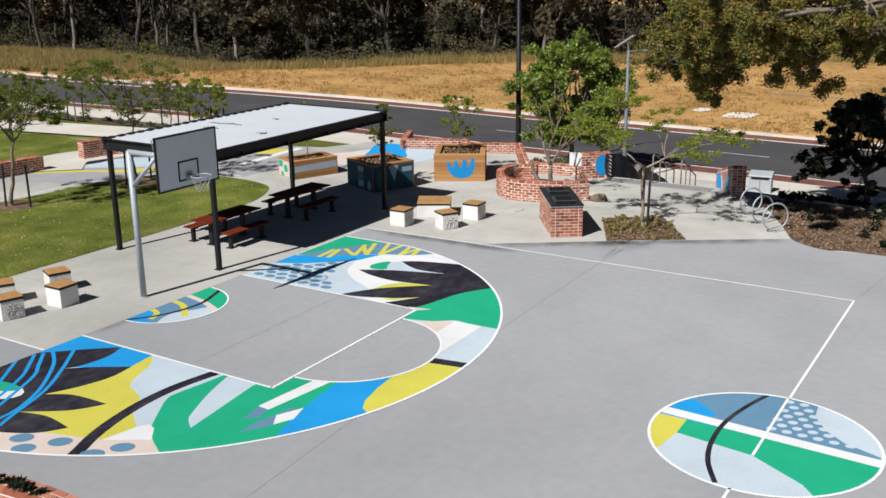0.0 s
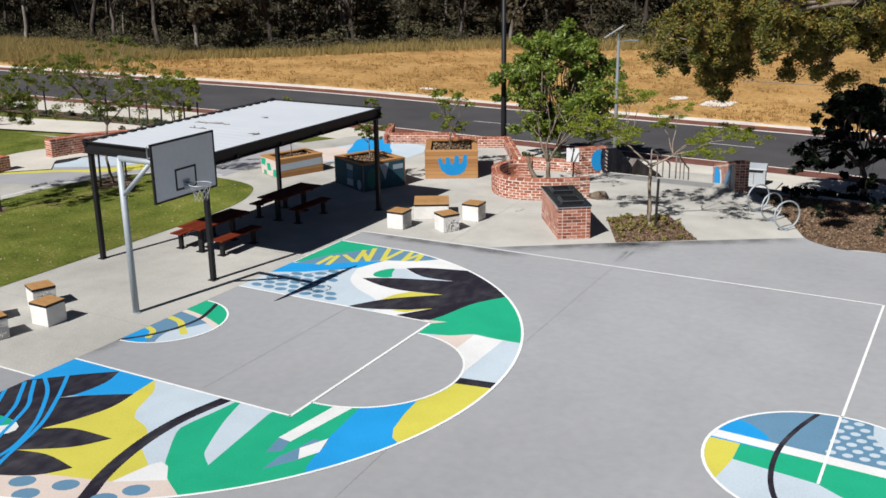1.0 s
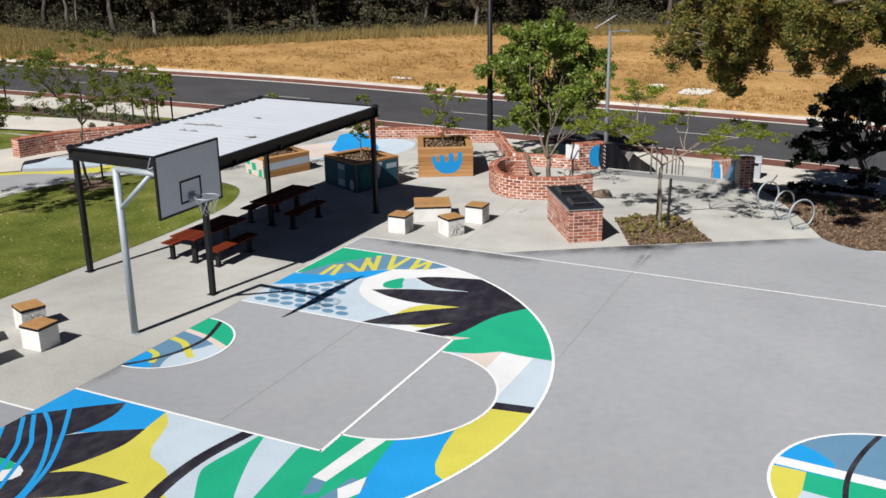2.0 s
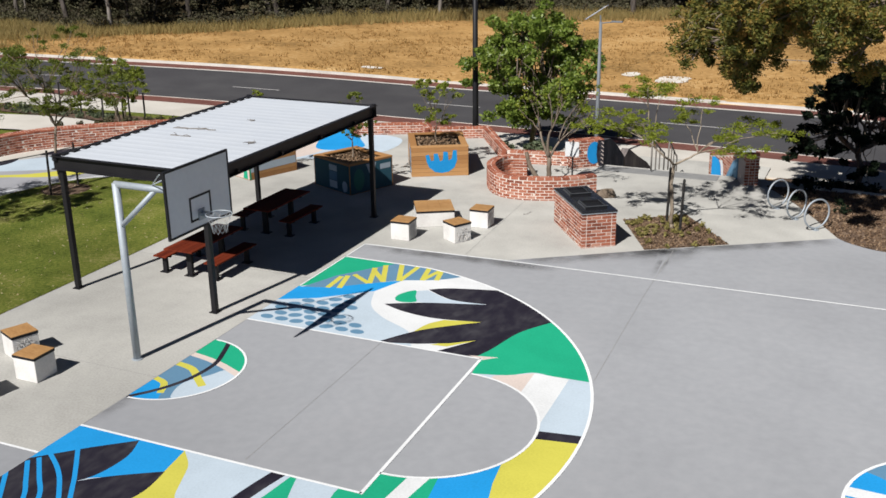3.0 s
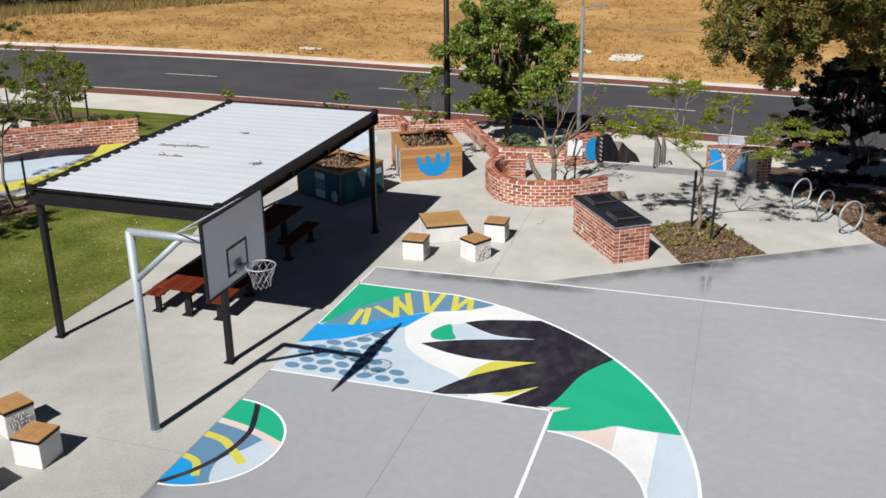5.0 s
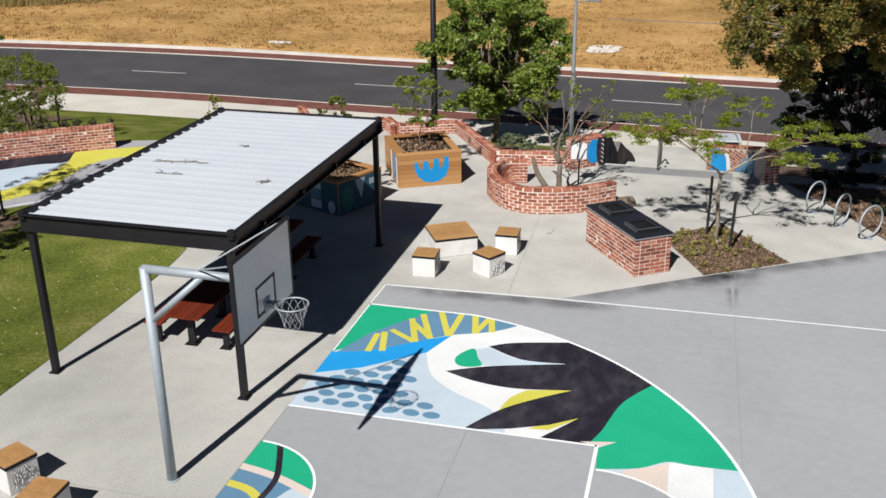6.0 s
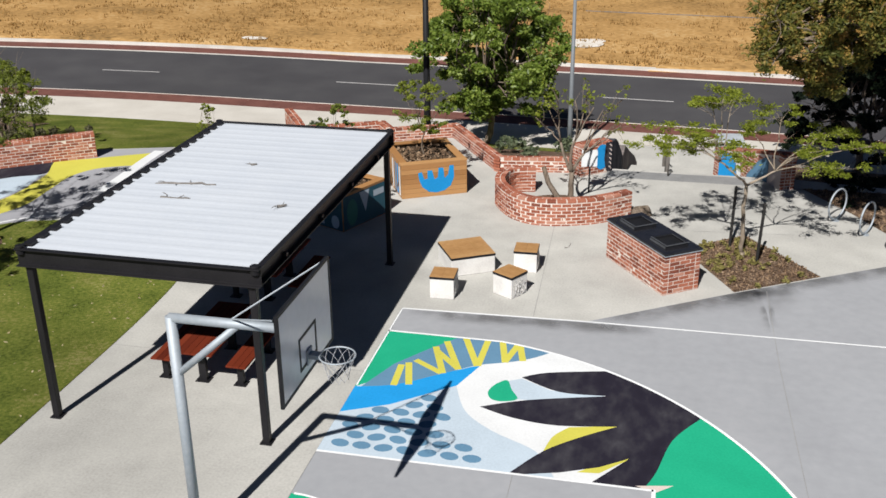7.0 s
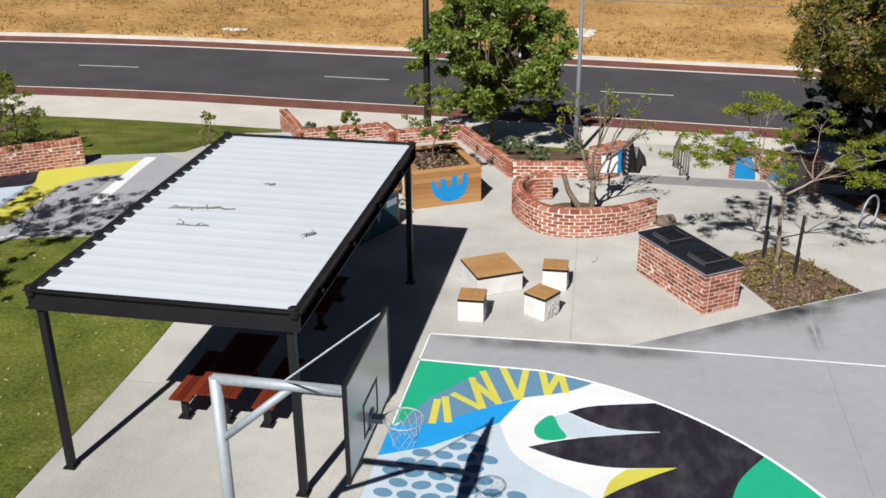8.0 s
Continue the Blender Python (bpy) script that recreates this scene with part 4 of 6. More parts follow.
tree("young_tree", (-15.0, 15.9, 0.25), "bushy young green tree behind the brick wall", 2.35, 0.85, 0.04, 1.2, "leaf_young", 0.040, 10000, 31, n_clumps=30, clump_r=0.19, stems=3)
stake_pair(-15.2, 15.9, 0.0, 1.5, 0.55, 15)
stake_pair(-14.7, 16.3, 0.0, 1.45, 0.45, 15)
for x, y, h, sp, cnt, sd in ((-25.3, 17.2, 2.5, 0.85, 3600, 33), (-20.4, 18.9, 2.5, 0.7, 3000, 35)):
    tree("young_tree", (x, y, land(x, y)), "bushy young green tree in the verge bed", h, 1.05, 0.04, sp, "leaf_dusk", 0.045, cnt, sd, n_clumps=16, clump_r=0.24)
    stake_pair(x, y, land(x, y), 1.4, 0.5, 10)


def garden_tree():
    """A slim trunk that forks into two long arms, with flat feathery sprays of leaves well apart."""
    rng = np.random.default_rng(8)
    root = thing("garden_tree", pose(6.92, 11.80, -0.02), "young staked tree with a forked trunk and flat feathery lime-green sprays", "tree")
    wood, pts = Mesh(), []
    fork = Vector((-0.06, 0.06, 1.68))
    limb(wood, (0, 0, 0), fork, 0.054, 0.038, rng, 0.02, 7, 10)
    wood.tube([(0, 0, -0.04), (0, 0, 0.10)], [0.095, 0.062], 10)
    right, ahead = Vector((0.95, 0.31, 0)), Vector((-0.31, 0.95, 0))
    for knee, sprays in ((( -0.72, 0.05, 2.28), ((-2.15, 2.78), (-1.75, 3.02), (-1.25, 2.68), (-0.95, 2.80), (-0.55, 2.72), (-0.72, 3.30), (-0.35, 3.48), (-0.8, 3.75), (-1.5, 2.62))),
                         ((0.55, 0.0, 2.02), ((0.25, 2.75), (0.62, 3.22), (1.20, 2.48), (1.52, 2.25), (1.70, 2.68), (2.25, 2.66), (2.5, 2.78)))):
        k = right * knee[0] + ahead * knee[1] + Vector((0, 0, knee[2]))
        limb(wood, fork, k, 0.031, 0.020, rng, 0.05, 6, 8)
        for n, (u, z) in enumerate(sprays):
            c = right * u + ahead * rng.uniform(-1.0, 1.0) + Vector((0, 0, z))
            mid = k.lerp(c, 0.5) + Vector((0, 0, 0.10))
            limb(wood, k, mid, 0.016, 0.010, rng, 0.06, 4, 6)
            limb(wood, mid, c, 0.012, 0.006, rng, 0.08, 4, 5)
            for _ in range(7):
                e = c + Vector((rng.normal(0, 0.30), rng.normal(0, 0.30), rng.normal(0, 0.09)))
                limb(wood, mid.lerp(c, rng.uniform(0.4, 1.0)), e, 0.005, 0.003, rng, 0.1, 3, 4)
                pts.append(clump(e, rng.uniform(0.15, 0.30), int(rng.uniform(70, 150)), rng, 0.35, 0.0))
    part("trunk", wood, M["palebark"], root, smooth=True)
    part("crown", leaf_mesh("crown", np.concatenate(pts), 0.028, M["leaf_lime"], flat=0.25, long=3.0, rng=rng), M["leaf_lime"], root)


garden_tree()


def wall_tree():
    """Two grey stems from one foot: a lopped stub and a crooked, nearly bare stem with thin branches."""
    rng = np.random.default_rng(5)
    root = thing("planter_tree", pose(2.68, 14.08, 0.02), "sparse grey two-stemmed tree growing in the curved brick wall", "tree")
    wood, pts = Mesh(), []
    limb(wood, (-0.08, 0, -0.05), (-0.66, 0.05, 1.05), 0.085, 0.058, rng, 0.06, 6, 9)
    limb(wood, (0.05, 0, -0.05), (0.06, 0.05, 0.95), 0.085, 0.066, rng, 0.07, 7, 9)
    for knee, ends in (((0.35, 0.1, 1.45), ((1.05, 0.2, 2.15), (1.35, -0.2, 2.45), (0.75, 0.5, 2.5), (1.2, 0.6, 2.75))), ((-0.25, 0.1, 1.7), ((-0.7, 0.3, 2.7), (-0.35, -0.3, 3.0), (-0.9, 0.0, 2.35))), ((0.12, 0.0, 1.8), ((0.35, 0.2, 3.1), (0.1, -0.3, 2.9), (0.55, -0.1, 2.7)))):
        limb(wood, (0.06, 0.05, 0.93), knee, 0.050, 0.030, rng, 0.10, 6, 8)
        for e in ends:
            limb(wood, knee, e, 0.024, 0.010, rng, 0.12, 6, 6)
            for _ in range(4):
                q = Vector(e) + Vector(rng.normal(size=3)) * 0.22
                limb(wood, Vector(knee).lerp(Vector(e), rng.uniform(0.5, 1.0)), q, 0.008, 0.004, rng, 0.15, 3, 4)
                pts.append(clump(q, rng.uniform(0.08, 0.2), int(rng.uniform(6, 20)), rng, 0.7, 0.1))
    part("trunk", wood, M["bark"], root, smooth=True)
    part("crown", leaf_mesh("crown", np.concatenate(pts), 0.045, M["leaf_lime"], rng=rng), M["leaf_lime"], root)


wall_tree()


def gum_tree():
    """The large gum: its trunk stands in the mulch bed, the canopy hangs over the hoops and the garden bed."""
    rng = np.random.default_rng(44)
    root = thing("gum_tree", pose(15.0, 15.6, 0.0), "large drooping gum tree with olive and bronze foliage", "tree")
    wood = Mesh()
    head = Vector((-0.5, -0.4, 3.4))
    crotch = Vector((-0.9, -2.2, 6.6))
    limb(wood, (0, 0, -0.05), head, 0.42, 0.30, rng, 0.04, 8, 12)
    limb(wood, head, crotch, 0.28, 0.17, rng, 0.04, 6, 10)
    pts = []
    mains = [(-7.8, -3.7, 4.65), (-7.2, -3.3, 5.6), (-6.95, -3.4, 5.3), (-6.75, -2.8, 4.62), (-6.6, -3.6, 4.9), (-6.2, -3.9, 5.7), (-5.6, -3.4, 5.5), (-5.0, -2.5, 5.5), (-4.0, -2.2, 4.9),
             (-5.4, -5.2, 6.0), (-4.8, -6.6, 6.2), (-5.1, -3.9, 6.5), (-2.9, -2.0, 5.5), (-2.4, -4.6, 6.4), (-1.2, -3.0, 6.6), (0.5, -2.0, 7.2)]
    # Boughs at z 7.7 and up are added above view, to shade the footpath.
    mains += [(-1.0, 0.5, 7.5), (2.0, 1.0, 7.5), (-5.3, -4.4, 6.9), (-6.5, -3.9, 6.3), (1.5, -4.0, 7.0), (-4.4, -3.2, 5.3),
             (-6.8, -3.2, 8.0), (-5.6, -3.4, 8.1), (-4.4, -3.0, 8.0), (-3.4, -2.8, 7.9), (-6.0, -2.0, 7.9), (-4.8, -1.6, 8.0), (-5.4, -0.4, 7.7), (-6.9, -0.2, 8.0), (-6.2, 0.6, 8.2), (-5.4, 1.2, 8.0), (-6.4, -1.0, 8.3), (-5.8, -4.4, 8.3), (-4.6, -4.3, 8.3), (-3.4, -4.1, 8.3), (-2.4, -3.2, 8.3), (-3.8, -0.6, 7.7), (-2.4, -1.4, 7.8)]
    for g, e in enumerate(mains):
        e = Vector(e)
        limb(wood, crotch, e, 0.075, 0.03, rng, 0.08, 7, 8)
        for _ in range(6):
            a, r = rng.uniform(0, 6.28), rng.uniform(0.2, 0.9) * (0.35 if g == 0 else 1.0)
            p = e + Vector((r * math.cos(a), r * math.sin(a), rng.uniform(-0.65, 0.75)))
            limb(wood, e.lerp(crotch, rng.uniform(0, 0.2)), p, 0.03, 0.013, rng, 0.15, 5, 5)
            for _ in range(4):
                q = np.array(p) + rng.normal(size=3) * np.array([0.36, 0.36, 0.28])
                pts.append(clump(q, rng.uniform(0.16, 0.36), 110 if g == 0 else 360, rng, 0.9, 0.1))
                limb(wood, p, tuple(q), 0.013, 0.006, rng, 0.2, 3, 4)
    part("trunk", wood, M["bark"], root, smooth=True)
    part("crown", leaf_mesh("crown", np.concatenate(pts), 0.040, M["leaf_gum"], long=2.7, rng=rng), M["leaf_gum"], root)


gum_tree()


# ------------------------------------------------------------ brickwork
BR_L, BR_W, BR_H, JO = 0.220, 0.108, 0.068, 0.020


def brick_data(name, l, w, h, mat, seed):
    rng = np.random.default_rng(seed)
    m = Mesh()
    m.box((0, 0, 0), (l, w, h))
    m.v = [tuple(Vector(v) + Vector(rng.uniform(-0.0025, 0.0025, 3))) for v in m.v]
    return m.data(name, mat)


STRETCH = [brick_data("brick", BR_L, BR_W, BR_H, M["brick"], i) for i in range(4)]


class Line:
    """A walk along a plan polyline by its length."""

    def __init__(self, pts):
        self.p = [Vector((p[0], p[1])) for p in pts]
        self.d = [0.0]
        for a, b in zip(self.p, self.p[1:]):
            self.d.append(self.d[-1] + (b - a).length)
        self.length = self.d[-1]

    def at(self, s):
        s = min(max(s, 0.0), self.length)
        i = max(k for k in range(len(self.d) - 1) if self.d[k] <= s + 1e-9)
        a, b = self.p[i], self.p[i + 1]
        t = (b - a).normalized()
        return a + t * (s - self.d[i]), t


def brick_wall(name, pts, height, label, thick=0.25, curved=False, z0=0.0, tops=None, limit=300, near=(3.0, 5.0), closed=False, cap=True, category="brick wall", kind="structure", faces=(-1, 1)):
    """A wall of stretcher courses on both faces round a mortar core, with a flat coping of bricks laid along it.
    tops: a function of the run that gives the height there."""
    root = tagged(new(name), label, category, "", kind)
    ln = Line(smooth_loop(pts, 6, False) if curved else pts)
    top = tops or (lambda s: height)
    core, n = Mesh(), max(2, int(ln.length / 0.2))
    inner = thick / 2 - 0.0015
    for i in range(n + 1):
        s = 0.006 + (ln.length - 0.012) * i / n
        p, t = ln.at(s)
        q = Vector((-t.y, t.x))
        h = top(s) - 0.004
        for sd, z in ((1, z0 - 0.05), (1, h), (-1, h), (-1, z0 - 0.05)):
            core.v.append((p.x + q.x * inner * sd, p.y + q.y * inner * sd, z))
    core.f = [(4 * i + a, 4 * i + (a + 1) % 4, 4 * i + 4 + (a + 1) % 4, 4 * i + 4 + a) for i in range(n) for a in range(4)] + [(0, 1, 2, 3), (4 * n + 3, 4 * n + 2, 4 * n + 1, 4 * n)]
    part("mortar", core, M["mortar"], root, "pale smeared mortar")
    todo = []
    rows = int((max(top(ln.length * k / 20) for k in range(21)) - z0) / (BR_H + JO)) + 1
    cap_h = BR_H + JO if cap else 0.0
    lie = max(1, round(thick / (BR_W + JO)))
    rng = np.random.default_rng(int(abs(pts[0][0]) * 100) + 3)
    fit_half = lambda run: (run + JO) / max(2, round((run + JO) / (0.5 * (BR_L + JO))))
    half = fit_half(ln.length)
    size = 2 * half - JO
    shift = (height - z0 - cap_h - 0.004) % (BR_H + JO) + 0.5 * JO - (BR_H + JO)
    for r in range(rows + 1):
        z = z0 + r * (BR_H + JO) + BR_H / 2 + 0.004 + shift
        for sd in faces:
            e = -half * (r % 2)
            while e < ln.length:
                a, b = max(e, 0.0), min(e + size, ln.length)
                s = (a + b) / 2
                if b - a > 0.04 and z + BR_H / 2 < top(s) - cap_h + 0.015:
                    p, t = ln.at(s)
                    t0, t1 = ln.at(a)[1], ln.at(b)[1]
                    bend = (t0.x * t1.y - t0.y * t1.x) * sd if curved else 0.0
                    q = Vector((-t.y, t.x)) * sd * (thick / 2 - BR_W / 2 + rng.uniform(-0.001, 0.004) + max(0.0, bend) * (b - a) / 6)
                    todo.append((p.x + q.x, p.y + q.y, z, math.atan2(t.y, t.x), 0, 1.0, (b - a) / BR_L))
                e += size + JO
        for s, sg in ((0.0, 1), (ln.length, -1)):
            p, t = ln.at(s)
            if z + BR_H / 2 < top(s) - cap_h + 0.015:
                lo, hi = -thick / 2 + BR_W + JO, thick / 2 - BR_W - JO
                step = 2 * fit_half(hi - lo) if hi - lo > 0.12 else BR_L + JO
                e = lo - 0.5 * step * (r % 2)
                while e < hi:
                    a, b = max(e, lo), min(e + step - JO, hi)
                    if b - a > 0.03:
                        q = Vector((-t.y, t.x)) * (a + b) / 2 + t * sg * (BR_W / 2 - 0.001)
                        todo.append((p.x + q.x, p.y + q.y, z, math.atan2(t.y, t.x) + math.pi / 2, 0, 1.0, (b - a) / BR_L))
                    e += step
    # corner bricks where a straight wall turns
    for i in range(1, len(pts) - 1 if not curved else 1):
        d0, d1 = (ln.p[i] - ln.p[i - 1]).normalized(), (ln.p[i + 1] - ln.p[i]).normalized()
        a = math.atan2(d0.y + d1.y, d0.x + d1.x)
        for r in range(rows + 1):
            z = z0 + r * (BR_H + JO) + BR_H / 2 + 0.004 + shift
            if z + BR_H / 2 < height + 0.015:
                todo.append((ln.p[i].x, ln.p[i].y, z, a, 0, (thick + 0.05) / BR_W, 1.0 if r % 2 else 0.8))
    if cap:
        wide = (thick + 0.012 - (lie - 1) * JO * 0.9) / lie
        for k in range(lie):
            e = -half * (k % 2)
            while e < ln.length:
                a, b = max(e, 0.0), min(e + size, ln.length)
                s = (a + b) / 2
                p, t = ln.at(s)
                if b - a > 0.03:
                    q = Vector((-t.y, t.x)) * (-(thick + 0.012) / 2 + wide / 2 + k * (wide + JO * 0.9))
                    todo.append((p.x + q.x, p.y + q.y, top(s) - BR_H / 2 + rng.uniform(0.0, 0.005), math.atan2(t.y, t.x), math.atan2(top(s + 0.05) - top(s - 0.05), 0.1), wide / BR_W, (b - a) / BR_L))
                e += size + JO
    todo.sort(key=lambda k: (k[0] - near[0]) ** 2 + (k[1] - near[1]) ** 2)
    rest = Mesh()
    for i, (x, y, z, a, kind_, wide, long) in enumerate(todo):
        m = pose(x, y, z, rng.uniform(-0.6, 0.6), rng.uniform(-0.6, 0.6) - math.degrees(kind_), math.degrees(a) + rng.uniform(-0.7, 0.7)) @ Matrix.Diagonal((long, wide, 1, 1))
        if i < limit:
            part("brick", STRETCH[i % 4], None, root, m=m)
        else:
            rest.box((0, 0, 0), (BR_L, BR_W, BR_H))
            rest.v[-8:] = [tuple(m @ Vector(v)) for v in rest.v[-8:]]
    if rest.v:
        tagged(part("bricks_far", rest, M["bricks"], root), kind="stuff")
    return root


# ------------------------------------------------------------ shelter
def shelter():
    x0, x1, y0, y1 = -4.79, -0.69, 2.255, 9.83
    zb, zt = 2.80, 3.10
    root = thing("picnic_shelter", pose(0, 0, 0), "black steel shelter with a white ribbed roof", "shelter")
    for x in (-4.62, -0.85):
        for y in (2.39, 9.69):
            post = part("post", Mesh().box((x, y, zb / 2), (0.115, 0.115, zb)), M["steel_dark"], root, bevel=0.008)
            part("base_plate", Mesh().box((x, y, 0.008), (0.2, 0.2, 0.016)), M["steel_dark"], post, bevel=0.003)
    prof = [(0, zb), (0.10, zb), (0.10, zt), (0, zt), (0, zt - 0.016), (0.086, zt - 0.016), (0.086, zb + 0.016), (0, zb + 0.016)]
    for a, b, into in (((x0, y0), (x1, y0), (0, 1)), ((x1, y1), (x0, y1), (0, -1)), ((x0, y1 - 0.104), (x0, y0 + 0.104), (1, 0)), ((x1, y0 + 0.104), (x1, y1 - 0.104), (-1, 0))):
        m, k = Mesh(), len(prof)
        for e in (a, b):
            m.v += [(e[0] + into[0] * d, e[1] + into[1] * d, z) for d, z in prof]
        m.f = [(i, (i + 1) % k, k + (i + 1) % k, k + i) for i in range(k)] + [tuple(range(k - 1, -1, -1)), tuple(range(k, 2 * k))]
        part("fascia", m, M["steel_dark"], root, bevel=0.002)
    for y in np.linspace(y0 + 1.2, y1 - 1.2, 4):
        part("rafter", Mesh().box(((x0 + x1) / 2, y, 2.84), (x1 - x0 - 0.04, 0.07, 0.10)), M["steel_dark"], root)
    sheet = Mesh()
    pitch, ys, prof = 0.335, [], []
    y = y0 + 0.09
    while y < y1 - 0.09:
        for dy, dz in ((0.0, 0.0), (0.12, 0.0), (0.195, 0.0036), (0.25, 0.0036), (0.325, 0.0)):
            if y + dy < y1 - 0.05:
                prof.append((y + dy, dz))
        y += pitch
    for x, z in ((x0 + 0.09, 3.078), ((x0 + x1) / 2, 3.076), (x1 - 0.07, 3.074)):
        sheet.v += [(x, yy, z + dz) for yy, dz in prof]
    k = len(prof)
    sheet.f = [(r * k + i, (r + 1) * k + i, (r + 1) * k + i + 1, r * k + i + 1) for r in range(2) for i in range(k - 1)]
    part("roof_sheet", sheet, M["roof"], root, "white ribbed steel sheeting")
    y = y0 + 0.21
    while y < y1 - 0.3:
        part("rib_closer", Mesh().box((x0 + 0.155, y + 0.06, 3.104), (0.12, 0.16, 0.058)), M["steel_dark"], root)
        y += pitch
    # Added dark sheet below the roof: keeps bounced light out of the shade.
    under = Mesh()
    under.v = [(x, y, z - 0.012) for x, y, z in sheet.v]
    under.f = [f[::-1] for f in sheet.f]
    part("dark_underlay", under, M["steel_dark"], root, "added dark sheet under the roof that deepens the shade below")
    for x in (x0 + 0.07, x1 - 0.09):
        for y in (y0 + 0.09, y1 - 0.09):
            part("post_cap", Mesh().tube([(x, y, zt - 0.1), (x, y, zt + 0.03), (x, y, zt + 0.04)], [0.075, 0.075, 0.06], 14), M["steel_dark"], root)


shelter()


def fallen_branch(at, turn, size, seed):
    rng = np.random.default_rng(seed)
    root = thing("fallen_branch", pose(*at, 0, -1.4, turn), "dry grey fallen branch lying on the roof sheet", "branch", "branches on the roof")
    m = Mesh()
    limb(m, (-size / 2, 0, 0.03), (size / 2, 0.05, 0.03), 0.034, 0.014, rng, 0.05, 8, 6)
    for t in (0.2, 0.35, 0.6):
        a = Vector((-size / 2 + size * t, 0.01, 0.03))
        limb(m, a, a + Vector((rng.uniform(-0.25, 0.1), rng.uniform(-0.2, 0.22), 0.03)), 0.011, 0.004, rng, 0.2, 4, 5)
    part("twigs", m, M["drytwig"], root)


fallen_branch((-3.55, 5.68, 3.045), 4, 1.15, 1)
fallen_branch((-3.40, 4.96, 3.047), -3, 0.55, 2)
fallen_branch((-1.35, 4.90, 3.074), 20, 0.16, 3)
fallen_branch((-2.75, 7.00, 3.055), 10, 0.10, 4)


# ------------------------------------------------------------ basketball goal
def goal():
    px, yc, zt = -0.845, -0.11, 3.50
    root = thing("basketball_goal", pose(0, 0, 0), "galvanised basketball goal with a white backboard and net", "basketball hoop")
    part("post", Mesh().tube([(px, yc, 0), (px, yc, zt)], 0.072, 20), M["galv"], root, smooth=True)
    part("arm", Mesh().tube([(px - 0.02, yc, zt - 0.02), (0.85, yc, zt - 0.02)], 0.062, 18), M["galv"], root, smooth=True)
    part("brace", Mesh().tube([(px + 0.03, yc, 2.69), (0.04, yc, zt - 0.05)], 0.048, 14), M["galv"], root, smooth=True)
    for s in (-1, 1):
        part("stay_rod", Mesh().tube([(-0.02, yc, zt + 0.04), (0.88, yc + 0.84 * s, 4.03)], 0.012, 6), M["galv"], root)
    part("ground_collar", Mesh().tube([(px, yc, 0), (px, yc, 0.012), (px, yc, 0.02)], [0.105, 0.105, 0.075], 20), M["galv"], root)
    bx, b0, b1, z0, z1 = 0.91, -0.91, 0.885, 2.85, 4.06
    c, w, h = (b0 + b1) / 2, b1 - b0, z1 - z0
    board = part("backboard", Mesh().box((bx, c, (z0 + z1) / 2), (0.03, w - 0.02, h - 0.02)), M["board"], root, "white backboard with black border and target")
    edge = Mesh()
    for y in (b0 + 0.02, b1 - 0.02):
        edge.box((bx, y, (z0 + z1) / 2), (0.044, 0.04, h))
    for z in (z0 + 0.02, z1 - 0.02):
        edge.box((bx, c, z), (0.043, w - 0.08, 0.04))
    part("border", edge, M["black"], board)
    tg = Mesh()
    zc = z0 + 0.15 + 0.23
    for y in (c - 0.28, c + 0.28):
        tg.box((bx + 0.0165, y, zc), (0.006, 0.045, 0.45))
    for z in (zc - 0.205, zc + 0.205):
        tg.box((bx + 0.0165, c, z), (0.006, 0.52, 0.042))
    part("target_square", tg, M["black"], board)
    part("back_sheet", Mesh().box((bx - 0.019, c, (z0 + z1) / 2), (0.006, w - 0.1, h - 0.1)), M["board_back"], board)
    fr = Mesh()
    fr.box((bx - 0.045, c, zt - 0.02), (0.05, 0.5, 0.14)).box((bx - 0.04, c, 3.12), (0.05, 0.26, 0.18))
    part("mounting_plate", fr, M["galv"], root, bevel=0.004)
    hc = Vector((bx + 0.015 + 0.15 + 0.225, c, 3.13))
    hoop = part("hoop", Mesh().ring(hc, 0.225, 0.010, n=32), M["galv"], root)
    part("bracket", Mesh().box((bx + 0.09, c, 3.10), (0.15, 0.12, 0.06)).box((bx + 0.025, c, 3.09), (0.02, 0.18, 0.2)), M["galv"], hoop, bevel=0.004)
    net = Mesh()
    k = 10
    levels = [(0.222, 0.0), (0.19, -0.09), (0.155, -0.18), (0.135, -0.26), (0.13, -0.33)]
    for i in range(k):
        for sg in (-1, 1):
            pts = []
            for j, (r, z) in enumerate(levels):
                a = 2 * math.pi * (i + sg * 0.5 * j) / k
                pts.append(hc + Vector((r * math.cos(a), r * math.sin(a), z + 0.012 * math.sin(3 * i + j))))
            net.tube(pts, 0.0032, 4, False)
    part("net", net, M["net"], hoop, "frayed pale cord net")


goal()


